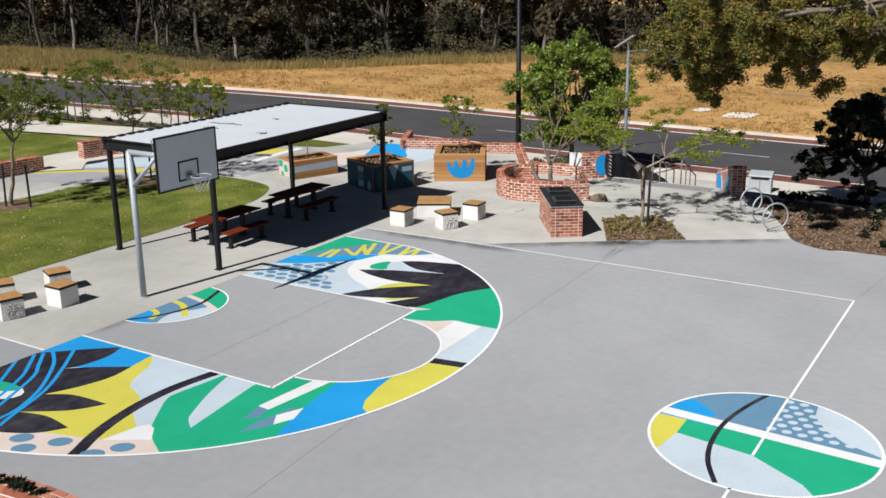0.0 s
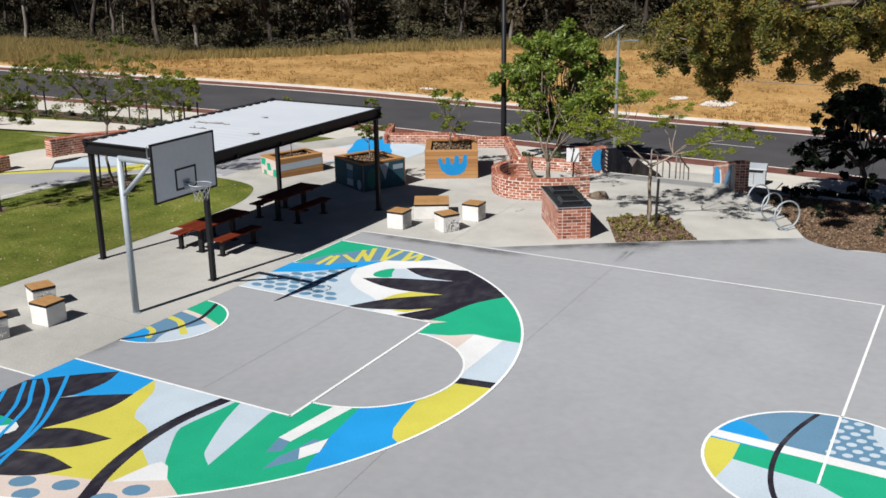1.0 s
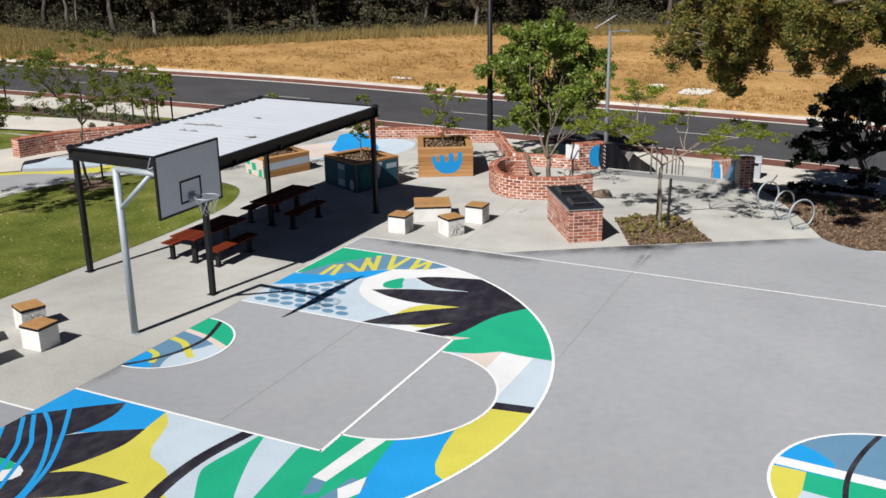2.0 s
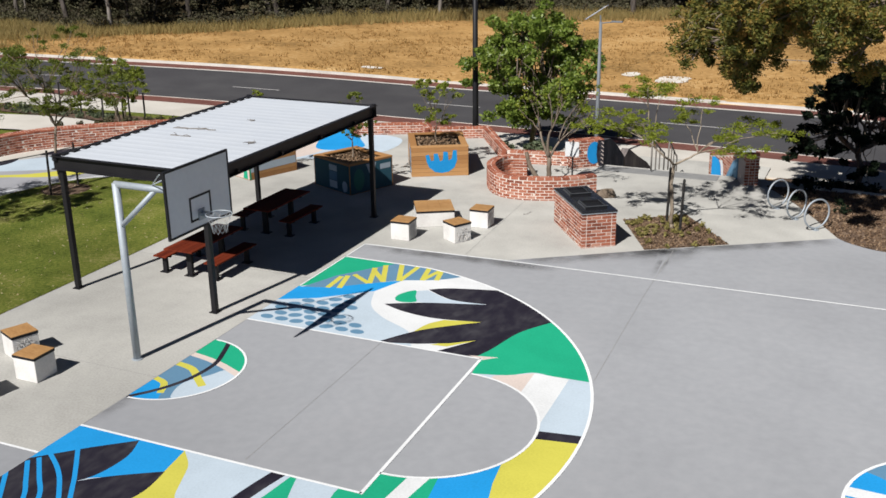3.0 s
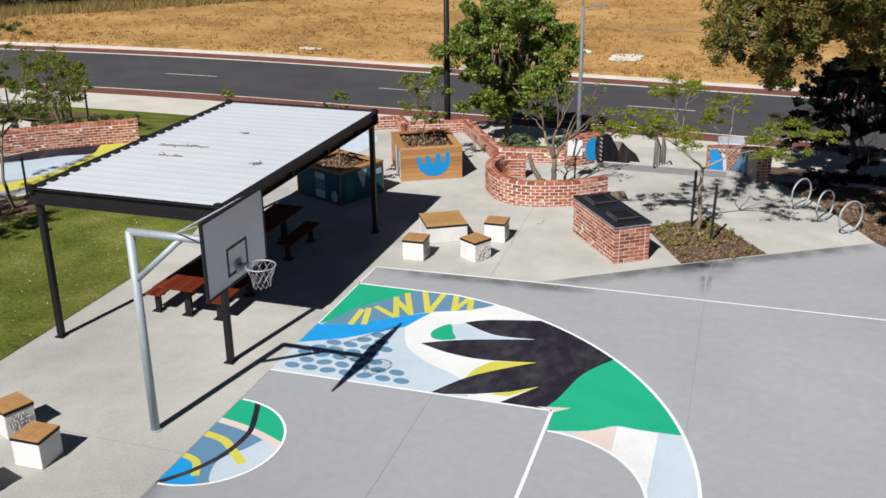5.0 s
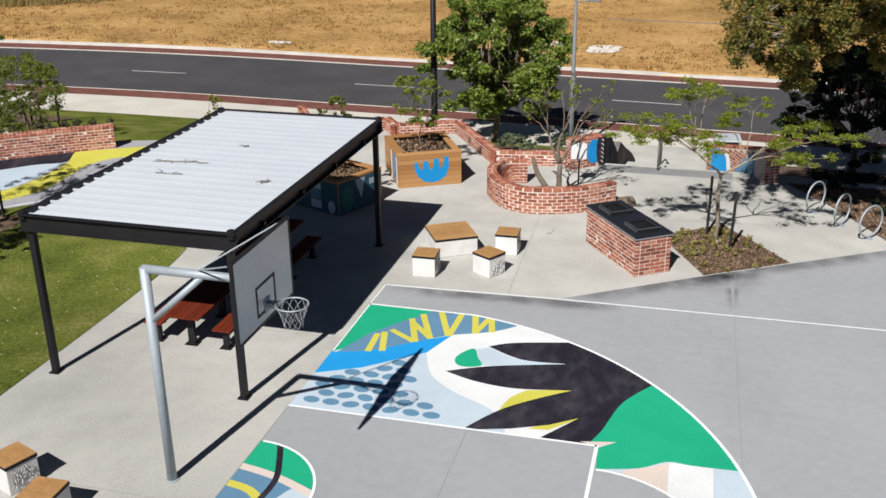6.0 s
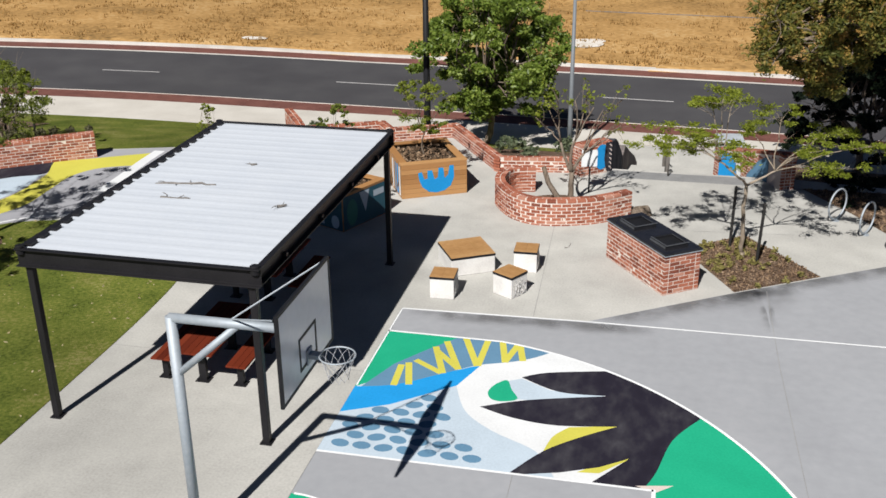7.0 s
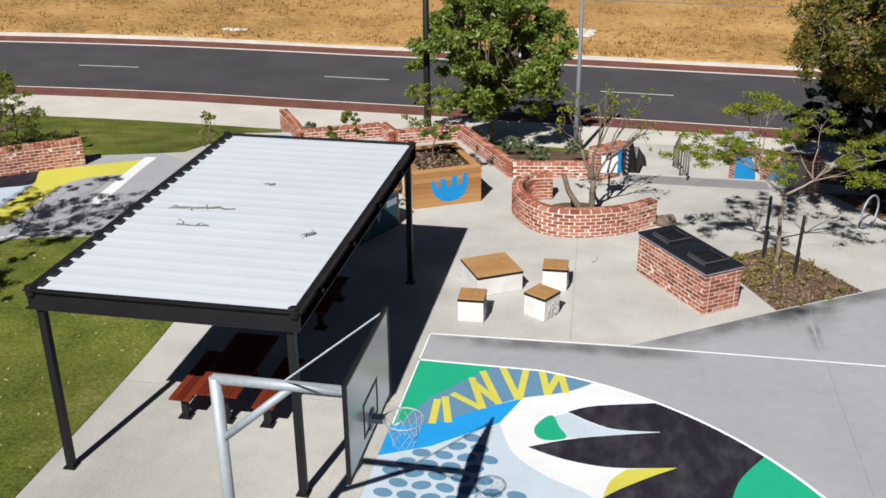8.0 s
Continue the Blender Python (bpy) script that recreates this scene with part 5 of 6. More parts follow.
# ------------------------------------------------------------ furniture
def picnic_table(at, turn):
    root = thing("picnic_setting", pose(*at, 0, 0, turn), "red-brown slatted picnic table on black steel legs with two benches", "picnic table", "picnic settings under the shelter")
    for nm, x, w, z, k, L in (("tabletop", 0, 0.80, 0.75, 6, 2.05), ("bench_seat", -0.72, 0.38, 0.45, 3, 1.62), ("bench_seat", 0.72, 0.38, 0.45, 3, 1.62)):
        top = part(nm, Mesh().box((x, -0.6, z - 0.06), (w - 0.06, 0.06, 0.04)).box((x, 0.6, z - 0.06), (w - 0.06, 0.06, 0.04)).box((x, 0, z - 0.075), (0.06, 1.3, 0.04)), M["steel_dark"], root)
        for i in range(k):
            sw = w / k - 0.004
            part("slat", Mesh().box((x - w / 2 + (i + 0.5) * w / k, 0, z - 0.02), (sw, L, 0.036)), M["redwood"], top, bevel=0.005)
        t = 0.14 if k == 6 else 0.11
        for y in (-0.62, 0.62):
            leg = part("leg", Mesh().box((x, y, (z - 0.08) / 2), (t, 0.09, z - 0.08)), M["steel_dark"], root, bevel=0.005)
            part("foot_plate", Mesh().box((x, y, 0.008), (t + 0.12, 0.2, 0.016)), M["steel_dark"], leg)
    return root


pt = picnic_table((-2.72, 4.64, 0.0), 0)
copy_thing(pt, pose(-2.86, 8.02, 0.0, 0, 0, 0))


def cube_seat(at, turn, s=0.51, h=0.50, relief=True):
    root = thing("cube_stool", pose(*at, 0, 0, turn), "white concrete cube stool with a golden timber lid", "stool", "cube stools")
    body = Mesh().box((0, 0, (h - 0.06) / 2), (s, s, h - 0.06))
    part("body", body, M["white_conc"], root, bevel=0.012)
    part("lid_frame", Mesh().box((0, 0, h - 0.034), (s + 0.016, s + 0.016, 0.050)), M["black"], root, "black steel lid frame", bevel=0.003)
    for i in (-1, 1):
        part("lid_board", Mesh().box((i * (s + 0.01) / 4, 0, h - 0.004), ((s + 0.01) / 2 - 0.002, s + 0.01, 0.012)), M["panel"], root, bevel=0.003)
    if not relief:
        return root
    # raised leaf relief cast into one face
    rel = Mesh()
    rng = np.random.default_rng(3)
    for i in range(46):
        a, y, z = rng.uniform(0, 3.1), rng.uniform(-0.20, 0.20), rng.uniform(0.06, 0.38)
        d = Vector((0, math.cos(a), math.sin(a))) * 0.07
        q = Vector((0, -math.sin(a), math.cos(a))) * 0.022
        c = Vector((s / 2 + 0.002 + 0.0004 * i, y, z))
        rel.add([c - d, c + q + Vector((0.012, 0, 0)), c + d, c - q + Vector((0.012, 0, 0))], [(0, 1, 2), (0, 2, 3)])
    part("relief", rel, M["white_conc"], root, "cast leaf relief")
    return root


st = cube_seat((0.70, 8.40, 0.0), 2)
for x, y, a in ((2.05, 8.75, -31), (2.20, 10.09, 2), (-3.10, -0.77, -22), (-2.43, -2.57, -18)):
    copy_thing(st, pose(x, y, 0.0, 0, 0, a))
for x, y, a in ((-2.11, -1.40, 1), (-3.46, -2.02, -30)):
    cube_seat((x, y, 0.0), a, relief=False)


def cube_table(at, turn):
    root = thing("cube_table", pose(*at, 0, 0, turn), "low white concrete table with a golden timber top", "table")
    w, d, h = 1.01, 1.01, 0.45
    part("body", Mesh().box((0, 0, (h - 0.06) / 2), (w, d, h - 0.06)), M["white_conc"], root, bevel=0.014)
    part("top_frame", Mesh().box((0, 0, h - 0.034), (w + 0.016, d + 0.016, 0.050)), M["black"], root, "black steel edge frame", bevel=0.003)
    for i in range(3):
        part("top_board", Mesh().box(((i - 1) * (w + 0.01) / 3, 0, h - 0.004), ((w + 0.01) / 3 - 0.002, d + 0.01, 0.012)), M["panel"], root, bevel=0.003)


cube_table((0.86, 9.94, 0.0), 30)


# ------------------------------------------------------------ barbecue
def barbecue():
    a, b, d = Vector((3.89, 11.10)), Vector((5.20, 9.25)), Vector((5.935, 9.74))
    u, v = (b - a).normalized(), (d - b).normalized()
    L, W, H = (b - a).length, (d - b).length, 0.94
    c = (a + d) / 2
    ang = math.degrees(math.atan2(u.y, u.x))
    root = brick_wall("barbecue", [c - u * L / 2, c + u * L / 2], 0.90, "red brick barbecue bench with a black stone top", thick=W, cap=False, limit=300, category="barbecue", kind="", near=(5.2, 9.0))
    base = pose(c.x, c.y, 0, 0, 0, ang)
    top = part("benchtop", Mesh().box((0, 0, H - 0.02), (L + 0.05, W + 0.05, 0.045)), M["granite"], root, "black polished stone benchtop", bevel=0.006, m=base)
    part("drip_edge", Mesh().box((0, 0, H - 0.052), (L + 0.056, W + 0.056, 0.018)), M["galv"], root, "thin grey edge under the benchtop", m=base)
    for x in (-0.60, 0.60):
        plate = part("hotplate", Mesh().box((x, 0.02, H + 0.005), (0.56, 0.54, 0.012)), M["black"], root, "blackened recessed hotplate", m=base)
        rim = Mesh()
        for yy in (-0.245, 0.245):
            rim.box((x, 0.02 + yy, H + 0.034), (0.56, 0.05, 0.055))
        for xx in (-0.255, 0.255):
            rim.box((x + xx, 0.02, H + 0.033), (0.05, 0.44, 0.053))
        part("hotplate_rim", rim, M["black"], plate, "raised black rim", bevel=0.006)
        lip = Mesh()
        lip.box((x, -0.258, H + 0.060), (0.58, 0.020, 0.016)).box((x + 0.286, 0.02, H + 0.058), (0.022, 0.58, 0.018))
        lip.box((x, -0.288, H + 0.020), (0.56, 0.014, 0.05))
        part("front_lip", lip, M["dull_steel"], plate, "dull steel lip", bevel=0.003)
        part("inner_lip", Mesh().box((x, 0.232, H + 0.062), (0.46, 0.012, 0.006)), M["dull_steel"], plate)


barbecue()


# ------------------------------------------------------------ timber planters
def planter(name, corners, h, label, decor, plant):
    """A box planter on three plan corners: near, right and left of near."""
    n, r, l = (Vector(p) for p in corners)
    u, v = (r - n), (l - n)
    W, D = u.length, v.length
    u.normalize()
    ang = math.degrees(math.atan2(u.y, u.x))
    root = thing(name, pose(n.x, n.y, 0, 0, 0, ang), label, "planter", "timber planters")
    k = max(3, round(h / 0.14))
    bh = h / k
    for i in range(k):
        z = (i + 0.5) * bh
        part("board", Mesh().box((W / 2, 0.02, z), (W, 0.04, bh - 0.006)), M["planter"], root, bevel=0.003)
        part("board", Mesh().box((W / 2, D - 0.02, z), (W, 0.04, bh - 0.006)), M["planter"], root, bevel=0.003)
        part("board", Mesh().box((0.02, D / 2, z), (0.04, D - 0.084, bh - 0.006)), M["planter"], root, bevel=0.003)
        part("board", Mesh().box((W - 0.02, D / 2, z), (0.04, D - 0.084, bh - 0.006)), M["planter"], root, bevel=0.003)
    rim = 0.20
    for c, s in (((W / 2, rim / 2, h + 0.02), (W + 0.03, rim, 0.04)), ((W / 2, D - rim / 2, h + 0.02), (W + 0.03, rim, 0.04)), ((rim / 2, D / 2, h + 0.021), (rim, D - 2 * rim, 0.04)), ((W - rim / 2, D / 2, h + 0.021), (rim, D - 2 * rim, 0.04))):
        part("rim_board", Mesh().box(c, s), M["planter"], root, bevel=0.005)
    soil, g = Mesh(), 12
    for j in range(g + 1):
        for i in range(g + 1):
            x, y = 0.05 + (W - 0.1) * i / g, 0.05 + (D - 0.1) * j / g
            soil.v.append((x, y, h - 0.10 + 0.07 * noise.noise(Vector((x * 3, y * 3, n.x)))))
    soil.f = [(j * (g + 1) + i, j * (g + 1) + i + 1, (j + 1) * (g + 1) + i + 1, (j + 1) * (g + 1) + i) for j in range(g) for i in range(g)]
    part("soil", soil, M["soil"], root)
    rng = np.random.default_rng(int(W * 1000))
    chips = np.column_stack([rng.uniform(0.25, W - 0.25, 500), rng.uniform(0.25, D - 0.25, 500), np.full(500, h - 0.05)])
    tagged(part("mulch", leaf_mesh("mulch", chips, 0.06, M["chip"], flat=3, rng=rng), M["chip"], root), kind="stuff")
    for nm, face, col, poly in decor:
        # flat paint on the near (0) or left (1) face; 2 and 3 lie over a first coat
        mm = Mesh()
        kk = len(poly)
        off = -0.004 if face < 2 else -0.008
        if face % 2 == 0:
            mm.v = [(x, off, z) for x, z in poly]
        else:
            mm.v = [(off, y, z) for y, z in poly]
        mm.f = [tuple(range(kk))]
        part(nm, mm, PAINT[col], root)
    m = root.matrix_basis
    c = m @ Vector((W / 2, D / 2, 0))
    if plant:
        hh, sp, leafm, cnt, sd = plant
        tree("planter_shrub", (c.x, c.y, h - 0.1), "small sparse olive-green tree growing in a timber planter", hh, hh * 0.30, 0.028, sp, leafm, 0.042, cnt, sd, n_clumps=18, clump_r=0.20, twigs=2)
    return root


def tulip(cx, cz, w, h):
    """A brushed flower: a round cup with four petals, its outline a little uneven."""
    p = [(-0.50, 0.30), (-0.49, 0.02), (-0.40, -0.26), (-0.22, -0.44), (0.0, -0.50), (0.22, -0.45), (0.40, -0.27), (0.49, 0.02), (0.50, 0.46), (0.38, 0.48), (0.34, 0.12), (0.22, 0.02), (0.19, 0.40), (0.06, 0.42), (0.03, 0.06), (-0.06, 0.02), (-0.12, 0.34), (-0.25, 0.34), (-0.26, 0.04), (-0.35, 0.06), (-0.40, 0.32)]
    return [(cx + (x + 0.012 * math.sin(37 * z)) * w, cz + (z + 0.015 * math.sin(41 * x)) * h) for x, z in p]


planter("timber_planter", ((-1.69, 13.86), (-0.11, 14.72), (-2.68, 15.70)), 0.92, "orange timber planter box with a painted blue flower", [
    ("flower_paint", 0, "blue", tulip(0.95, 0.47, 0.98, 0.74)),
    ("stripe_paint", 1, "white", [(0.12, 0.05), (0.26, 0.05), (0.30, 0.85), (0.16, 0.85)]), ("stripe_paint", 1, "blue", [(0.36, 0.05), (0.50, 0.05), (0.54, 0.85), (0.40, 0.85)]), ("stripe_paint", 1, "steel", [(0.60, 0.05), (0.74, 0.05), (0.78, 0.85), (0.64, 0.85)]), ("stripe_paint", 1, "white", [(0.9, 0.05), (1.04, 0.05), (1.08, 0.85), (0.94, 0.85)])], (2.1, 0.80, "leaf_young", 2900, 3))
# The teal coat is darkened: shade on this planter is put into its paint.
planter("timber_planter", ((-2.48, 11.30), (-1.82, 12.80), (-4.12, 12.02)), 0.90, "timber planter box in green and blue paint, darkened for its shade", [
    ("dark_paint", 0, "teal", [(0.02, 0.02), (1.60, 0.02), (1.60, 0.88), (0.02, 0.88)]), ("dark_paint", 1, "teal", [(0.02, 0.02), (1.75, 0.02), (1.75, 0.88), (0.02, 0.88)]),
    ("triangle_paint", 2, "pale", [(0.62, 0.85), (1.0, 0.85), (0.84, 0.3)]), ("bar_paint", 2, "pale", [(1.15, 0.60), (1.55, 0.60), (1.55, 0.76), (1.15, 0.76)]), ("disc_paint", 2, "moss", ellipse(0.34, 0.42, 0.2, 0.34)),
    ("bar_paint", 3, "pale", [(0.62, 0.62), (1.0, 0.62), (1.0, 0.80), (0.62, 0.80)]), ("bar_paint", 3, "pale", [(0.62, 0.10), (1.0, 0.10), (1.0, 0.32), (0.62, 0.32)]), ("bar_paint", 3, "steel", [(0.62, 0.34), (1.0, 0.34), (1.0, 0.60), (0.62, 0.60)]), ("disc_paint", 3, "pale", ellipse(0.25, 0.22, 0.13, 0.17))], (2.0, 0.55, "leaf_dusk", 2300, 4))
planter("timber_planter", ((-6.25, 11.63), (-5.57, 13.31), (-7.35, 12.05)), 0.62, "low timber planter box with green and white paint", [
    ("band_paint", 0, "pale", [(0.05, 0.24), (1.78, 0.28), (1.78, 0.52), (0.05, 0.47)]), ("pink_paint", 1, "pink", [(0.02, 0.02), (1.15, 0.02), (1.15, 0.60), (0.02, 0.60)]),
    ("leaf_paint", 3, "green", [(0.10, 0.03), (0.34, 0.03), (0.30, 0.27), (0.12, 0.30)]), ("leaf_paint", 3, "green", [(0.44, 0.22), (0.70, 0.20), (0.74, 0.44), (0.50, 0.46)]), ("leaf_paint", 3, "green", [(0.86, 0.34), (1.12, 0.36), (1.12, 0.58), (0.80, 0.58)]), ("leaf_paint", 3, "green", [(0.76, 0.03), (0.96, 0.03), (0.98, 0.17), (0.80, 0.18)]),
    ("corner_paint", 0, "green", [(0.0, 0.02), (0.06, 0.02), (0.05, 0.36), (0.0, 0.38)])], (2.15, 0.30, "leaf_lime", 650, 6))


# ------------------------------------------------------------ street furniture
def lamp():
    z = land(1.8, 22.8)
    root = thing("solar_lamp", pose(1.8, 22.8, z), "slim grey street lamp with a tilted solar panel", "street lamp")
    top = 3.95 - z
    part("pole", Mesh().tube([(0, 0, 0), (0, 0, 1.2), (0, 0, top)], [0.085, 0.08, 0.055], 16), M["lamp_grey"], root, smooth=True)
    part("base_plate", Mesh().box((0, 0, 0.01), (0.3, 0.3, 0.02)), M["galv"], root)
    tilt = Matrix.Rotation(radians(-33), 3, "Y")
    part("solar_panel", Mesh().box((-0.16, 0, top + 0.34), (0.92, 0.30, 0.03), tilt), M["solar"], root, "tilted solar panel", bevel=0.004)
    part("bracket", Mesh().tube([(0, 0, top - 0.02), (-0.02, 0, top + 0.24)], 0.03, 10), M["lamp_grey"], root)
    part("arm", Mesh().tube([(-0.05, 0, top - 0.05), (0.5, -0.05, top + 0.02)], 0.022, 8), M["lamp_grey"], root)
    part("lamp_head", Mesh().box((0.62, -0.05, top + 0.03), (0.42, 0.16, 0.05)), M["lamp_grey"], root, bevel=0.012)


lamp()
bp = thing("light_pole", pose(-3.24, 23.0, land(-3.24, 23.0)), "tall black street light pole", "street lamp")
part("pole", Mesh().tube([(0, 0, 0), (0, 0, 1.4), (0, 0, 9.5)], [0.13, 0.12, 0.075], 16), M["black"], bp, smooth=True)
part("collar", Mesh().tube([(0, 0, 0), (0, 0, 0.06)], 0.2, 16), M["black"], bp)
part("arm", Mesh().tube([(0, 0, 9.4), (0.4, 0.5, 9.7), (0.9, 1.1, 9.75)], 0.05, 10), M["black"], bp)


def bike_hoop(x, y, turn):
    root = thing("bike_hoop", pose(x, y, 0, 0, 0, turn), "round stainless steel bicycle hoop on a short stem", "bicycle rack", "bicycle hoops")
    part("hoop", Mesh().ring((0, 0, 0.44), 0.385, 0.024, (1, 0, 0), (0, 0, 1), 36, 8), M["galv"], root, smooth=True)
    part("stem", Mesh().tube([(0, 0, 0), (0, 0, 0.07)], 0.03, 10), M["galv"], root)
    part("foot_plate", Mesh().tube([(0, 0, 0.0), (0, 0, 0.014)], 0.095, 16), M["galv"], root)
    return root


bh = bike_hoop(9.28, 14.50, 52)
copy_thing(bh, pose(9.85, 13.66, 0, 0, 0, 57))
copy_thing(bh, pose(10.42, 12.90, 0, 0, 0, 44))

cab = thing("service_cabinet", pose(7.12, 23.7, -1.37, 0, 0, 8) @ Matrix.Diagonal((1.1, 1.1, 0.78, 1)), "pale grey metal service cabinet with a sloped lid", "cabinet")
part("body", Mesh().box((0, 0, 0.40), (0.78, 0.55, 0.80)), M["cabinet"], cab, bevel=0.012)
part("lid", Mesh().add([(-0.42, -0.31, 0.80), (0.42, -0.31, 0.80), (0.42, 0.31, 0.80), (-0.42, 0.31, 0.80), (-0.40, -0.27, 0.86), (0.40, -0.27, 0.86), (0.40, 0.29, 0.98), (-0.40, 0.29, 0.98)],
                       [(3, 2, 1, 0), (4, 5, 6, 7), (0, 1, 5, 4), (1, 2, 6, 5), (2, 3, 7, 6), (3, 0, 4, 7)]), M["cabinet"], cab, bevel=0.008)
part("opening", Mesh().box((0, -0.274, 0.71), (0.62, 0.02, 0.10)), M["black"], cab)
part("door_gap", Mesh().box((0, -0.276, 0.34), (0.012, 0.01, 0.56)), M["black"], cab)

sg = thing("notice_sign", pose(3.10, 15.35, 0, 0, 0, 12), "white notice board on a thin black post", "sign")
part("post", Mesh().tube([(0, 0, 0), (0, 0, 1.25)], 0.025, 10), M["black"], sg)
part("panel", Mesh().box((-0.02, -0.03, 0.98), (0.42, 0.014, 0.46)), M["line"], sg, "white notice panel", bevel=0.003)

# ------------------------------------------------------------ retaining walls and stairs
brick_wall("wall_curved", [(4.22, 13.88), (3.38, 13.18), (2.30, 12.84), (1.55, 13.07), (1.00, 13.84), (0.86, 14.50), (1.06, 15.08), (1.66, 15.28)], 0.66, "curved low wall of reclaimed red bricks round a tree", thick=0.25, curved=True, limit=300, near=(2.5, 12))
brick_wall("wall_retaining", [(-7.7, 21.2), (-6.25, 18.65), (-3.95, 19.75), (-3.45, 19.05), (-1.55, 19.9), (0.42, 16.78), (2.66, 17.12)], 0.40, "zigzag low retaining wall of reclaimed red bricks", thick=0.25, limit=300, near=(0.5, 15.5), z0=-0.55, tops=lambda s: 0.26 + 0.14 * min(1.0, s / 2.0))


PIER = (Vector((2.75, 16.62)), Vector((3.54, 17.33)))
pu = (PIER[1] - PIER[0]).normalized()
pn = Vector((pu.y, -pu.x))
stair_pier = brick_wall("wall_stair_near", [PIER[0] - pn * 0.2, PIER[1] - pn * 0.2], 0.90, "stubby red brick stair pier with blue and black paint", thick=0.40, limit=220, category="brick pillar", near=(6, 10))
WING = ((8.29, 16.62), (6.68, 20.06))


def wing_top(s):
    return 0.98 - 0.25 * max(0.0, s - 0.22)


stair_wing = brick_wall("wall_stair_far", WING, 0.98, "raked red brick stair wall painted blue and teal", thick=0.40, limit=260, category="brick wall", near=(8.1, 16.0), tops=wing_top, z0=-0.9)
wu = (Vector(WING[1]) - Vector(WING[0])).normalized()
wn_ = Vector((-wu.y, wu.x)) * 0.211
for nm, col, poly in (("teal_panel", "steel", [(0.68, -0.8), (1.95, -0.8), (1.78, -0.1), (1.25, 0.45), (0.92, 0.64), (0.68, 0.74)]), ("blue_disc", "blue", [(2.46, -0.8), (3.46, -0.8), (3.46, 0.06), (3.10, 0.15), (2.72, 0.13), (2.48, 0.0), (2.38, -0.3)]), ("white_gap", "white", [(2.30, -0.75), (2.44, -0.75), (2.36, -0.3), (2.46, 0.02), (2.66, 0.15), (2.32, 0.20), (2.16, -0.05), (2.12, -0.35)]), ("pink_panel", "pink", [(0.02, 0.02), (0.66, -0.1), (0.66, 0.70), (0.30, 0.80), (0.02, 0.72)])):
    face = Mesh()
    face.v = [(WING[0][0] + wu.x * a + wn_.x, WING[0][1] + wu.y * a + wn_.y, z) for a, z in poly]
    face.f = [tuple(range(len(poly)))]
    part(nm, face, PAINT[col], stair_wing)
M["scuffed"] = material("scuffed_brown_grey_wall_paint", [(0.085, 0.075, 0.075), (0.15, 0.13, 0.125), (0.24, 0.20, 0.185)], scale=2.5, fine=14, rough=0.9, bump=0.4, spec=0.2, stretch=(1, 1, 0.3))


def cheek(name, prof, lean, mat, label):
    """A wall beside the stairs, its top stepping down with them."""
    m, n = Mesh(), len(prof)
    a = [(3.30 + lean * (y - 17.35), y, z) for y, z in prof] + [(3.56 + lean * (y - 17.35), y, z) for y, z in prof]
    m.add(a, [tuple(range(n)), tuple(range(2 * n - 1, n - 1, -1))] + [(i, n + i, n + (i + 1) % n, (i + 1) % n) for i in range(n)])
    return structure(name, m, mat, label, "stair wall", bevel=0.01)


M["slate"] = material("scuffed_slate_wall_paint", [(0.035, 0.036, 0.046), (0.065, 0.066, 0.078), (0.13, 0.125, 0.13)], scale=2.5, fine=14, rough=0.9, bump=0.4, spec=0.2, stretch=(1, 1, 0.3))
cheek("stair_cheek", [(17.36, -0.05), (17.36, 0.87), (17.9, 0.80), (18.35, 0.58), (18.75, 0.28), (19.2, -0.05), (19.2, -1.3), (17.6, -1.3)], 0.11, M["slate"], "sloping dark-painted brick cheek wall of the stairs")
cheek("stair_cheek", [(19.24, -0.10), (19.62, 0.10), (20.4, -0.30), (21.5, -0.80), (22.1, -1.2), (22.1, -1.5), (19.24, -1.4)], 0.12, M["scuffed"], "lower brown-painted cheek wall of the stairs")


def on_pier(name, col, poly, off, label):
    """Flat paint on the pier's face: distance along it and height."""
    m = Mesh()
    m.v = [(PIER[0].x + pu.x * a + pn.x * off, PIER[0].y + pu.y * a + pn.y * off, z) for a, z in poly]
    m.f = [tuple(range(len(poly)))]
    part(name, m, PAINT[col], stair_pier, label)


on_pier("pier_paint", "blue", ellipse(0.72, 0.48, 0.25, 0.37), 0.014, "sky-blue painted oval on the brick pier")
on_pier("pier_paint", "charcoal", [(0.92, 0.02), (1.062, 0.02), (1.062, 0.88), (0.84, 0.88), (0.82, 0.70), (0.80, 0.42), (0.84, 0.20)], 0.018, "black paint at the pier's corner")
for k in range(6):
    on_pier("pale_mark", "pink", ribbon([(0.965, 0.82 - 0.13 * k), (1.01, 0.80 - 0.13 * k), (1.05, 0.745 - 0.13 * k)], 0.030, 2), 0.022, "")

# mulched bank between the bicycle hoops and the footpath
slope = Mesh()
xs, k = np.arange(8.5, 40.1, 0.9), 6
for x in xs:
    for j in range(k + 1):
        y = 16.7 + (street(x) - 4.68 - 16.7) * j / k
        slope.v.append((x, y, land(x, y) + 0.012))
slope.f = [(i * (k + 1) + j, (i + 1) * (k + 1) + j, (i + 1) * (k + 1) + j + 1, i * (k + 1) + j + 1) for i in range(len(xs) - 1) for j in range(k)]
structure("bed_bank", slope, M["mulch"], "brown mulched bank falling to the footpath", "garden bed")

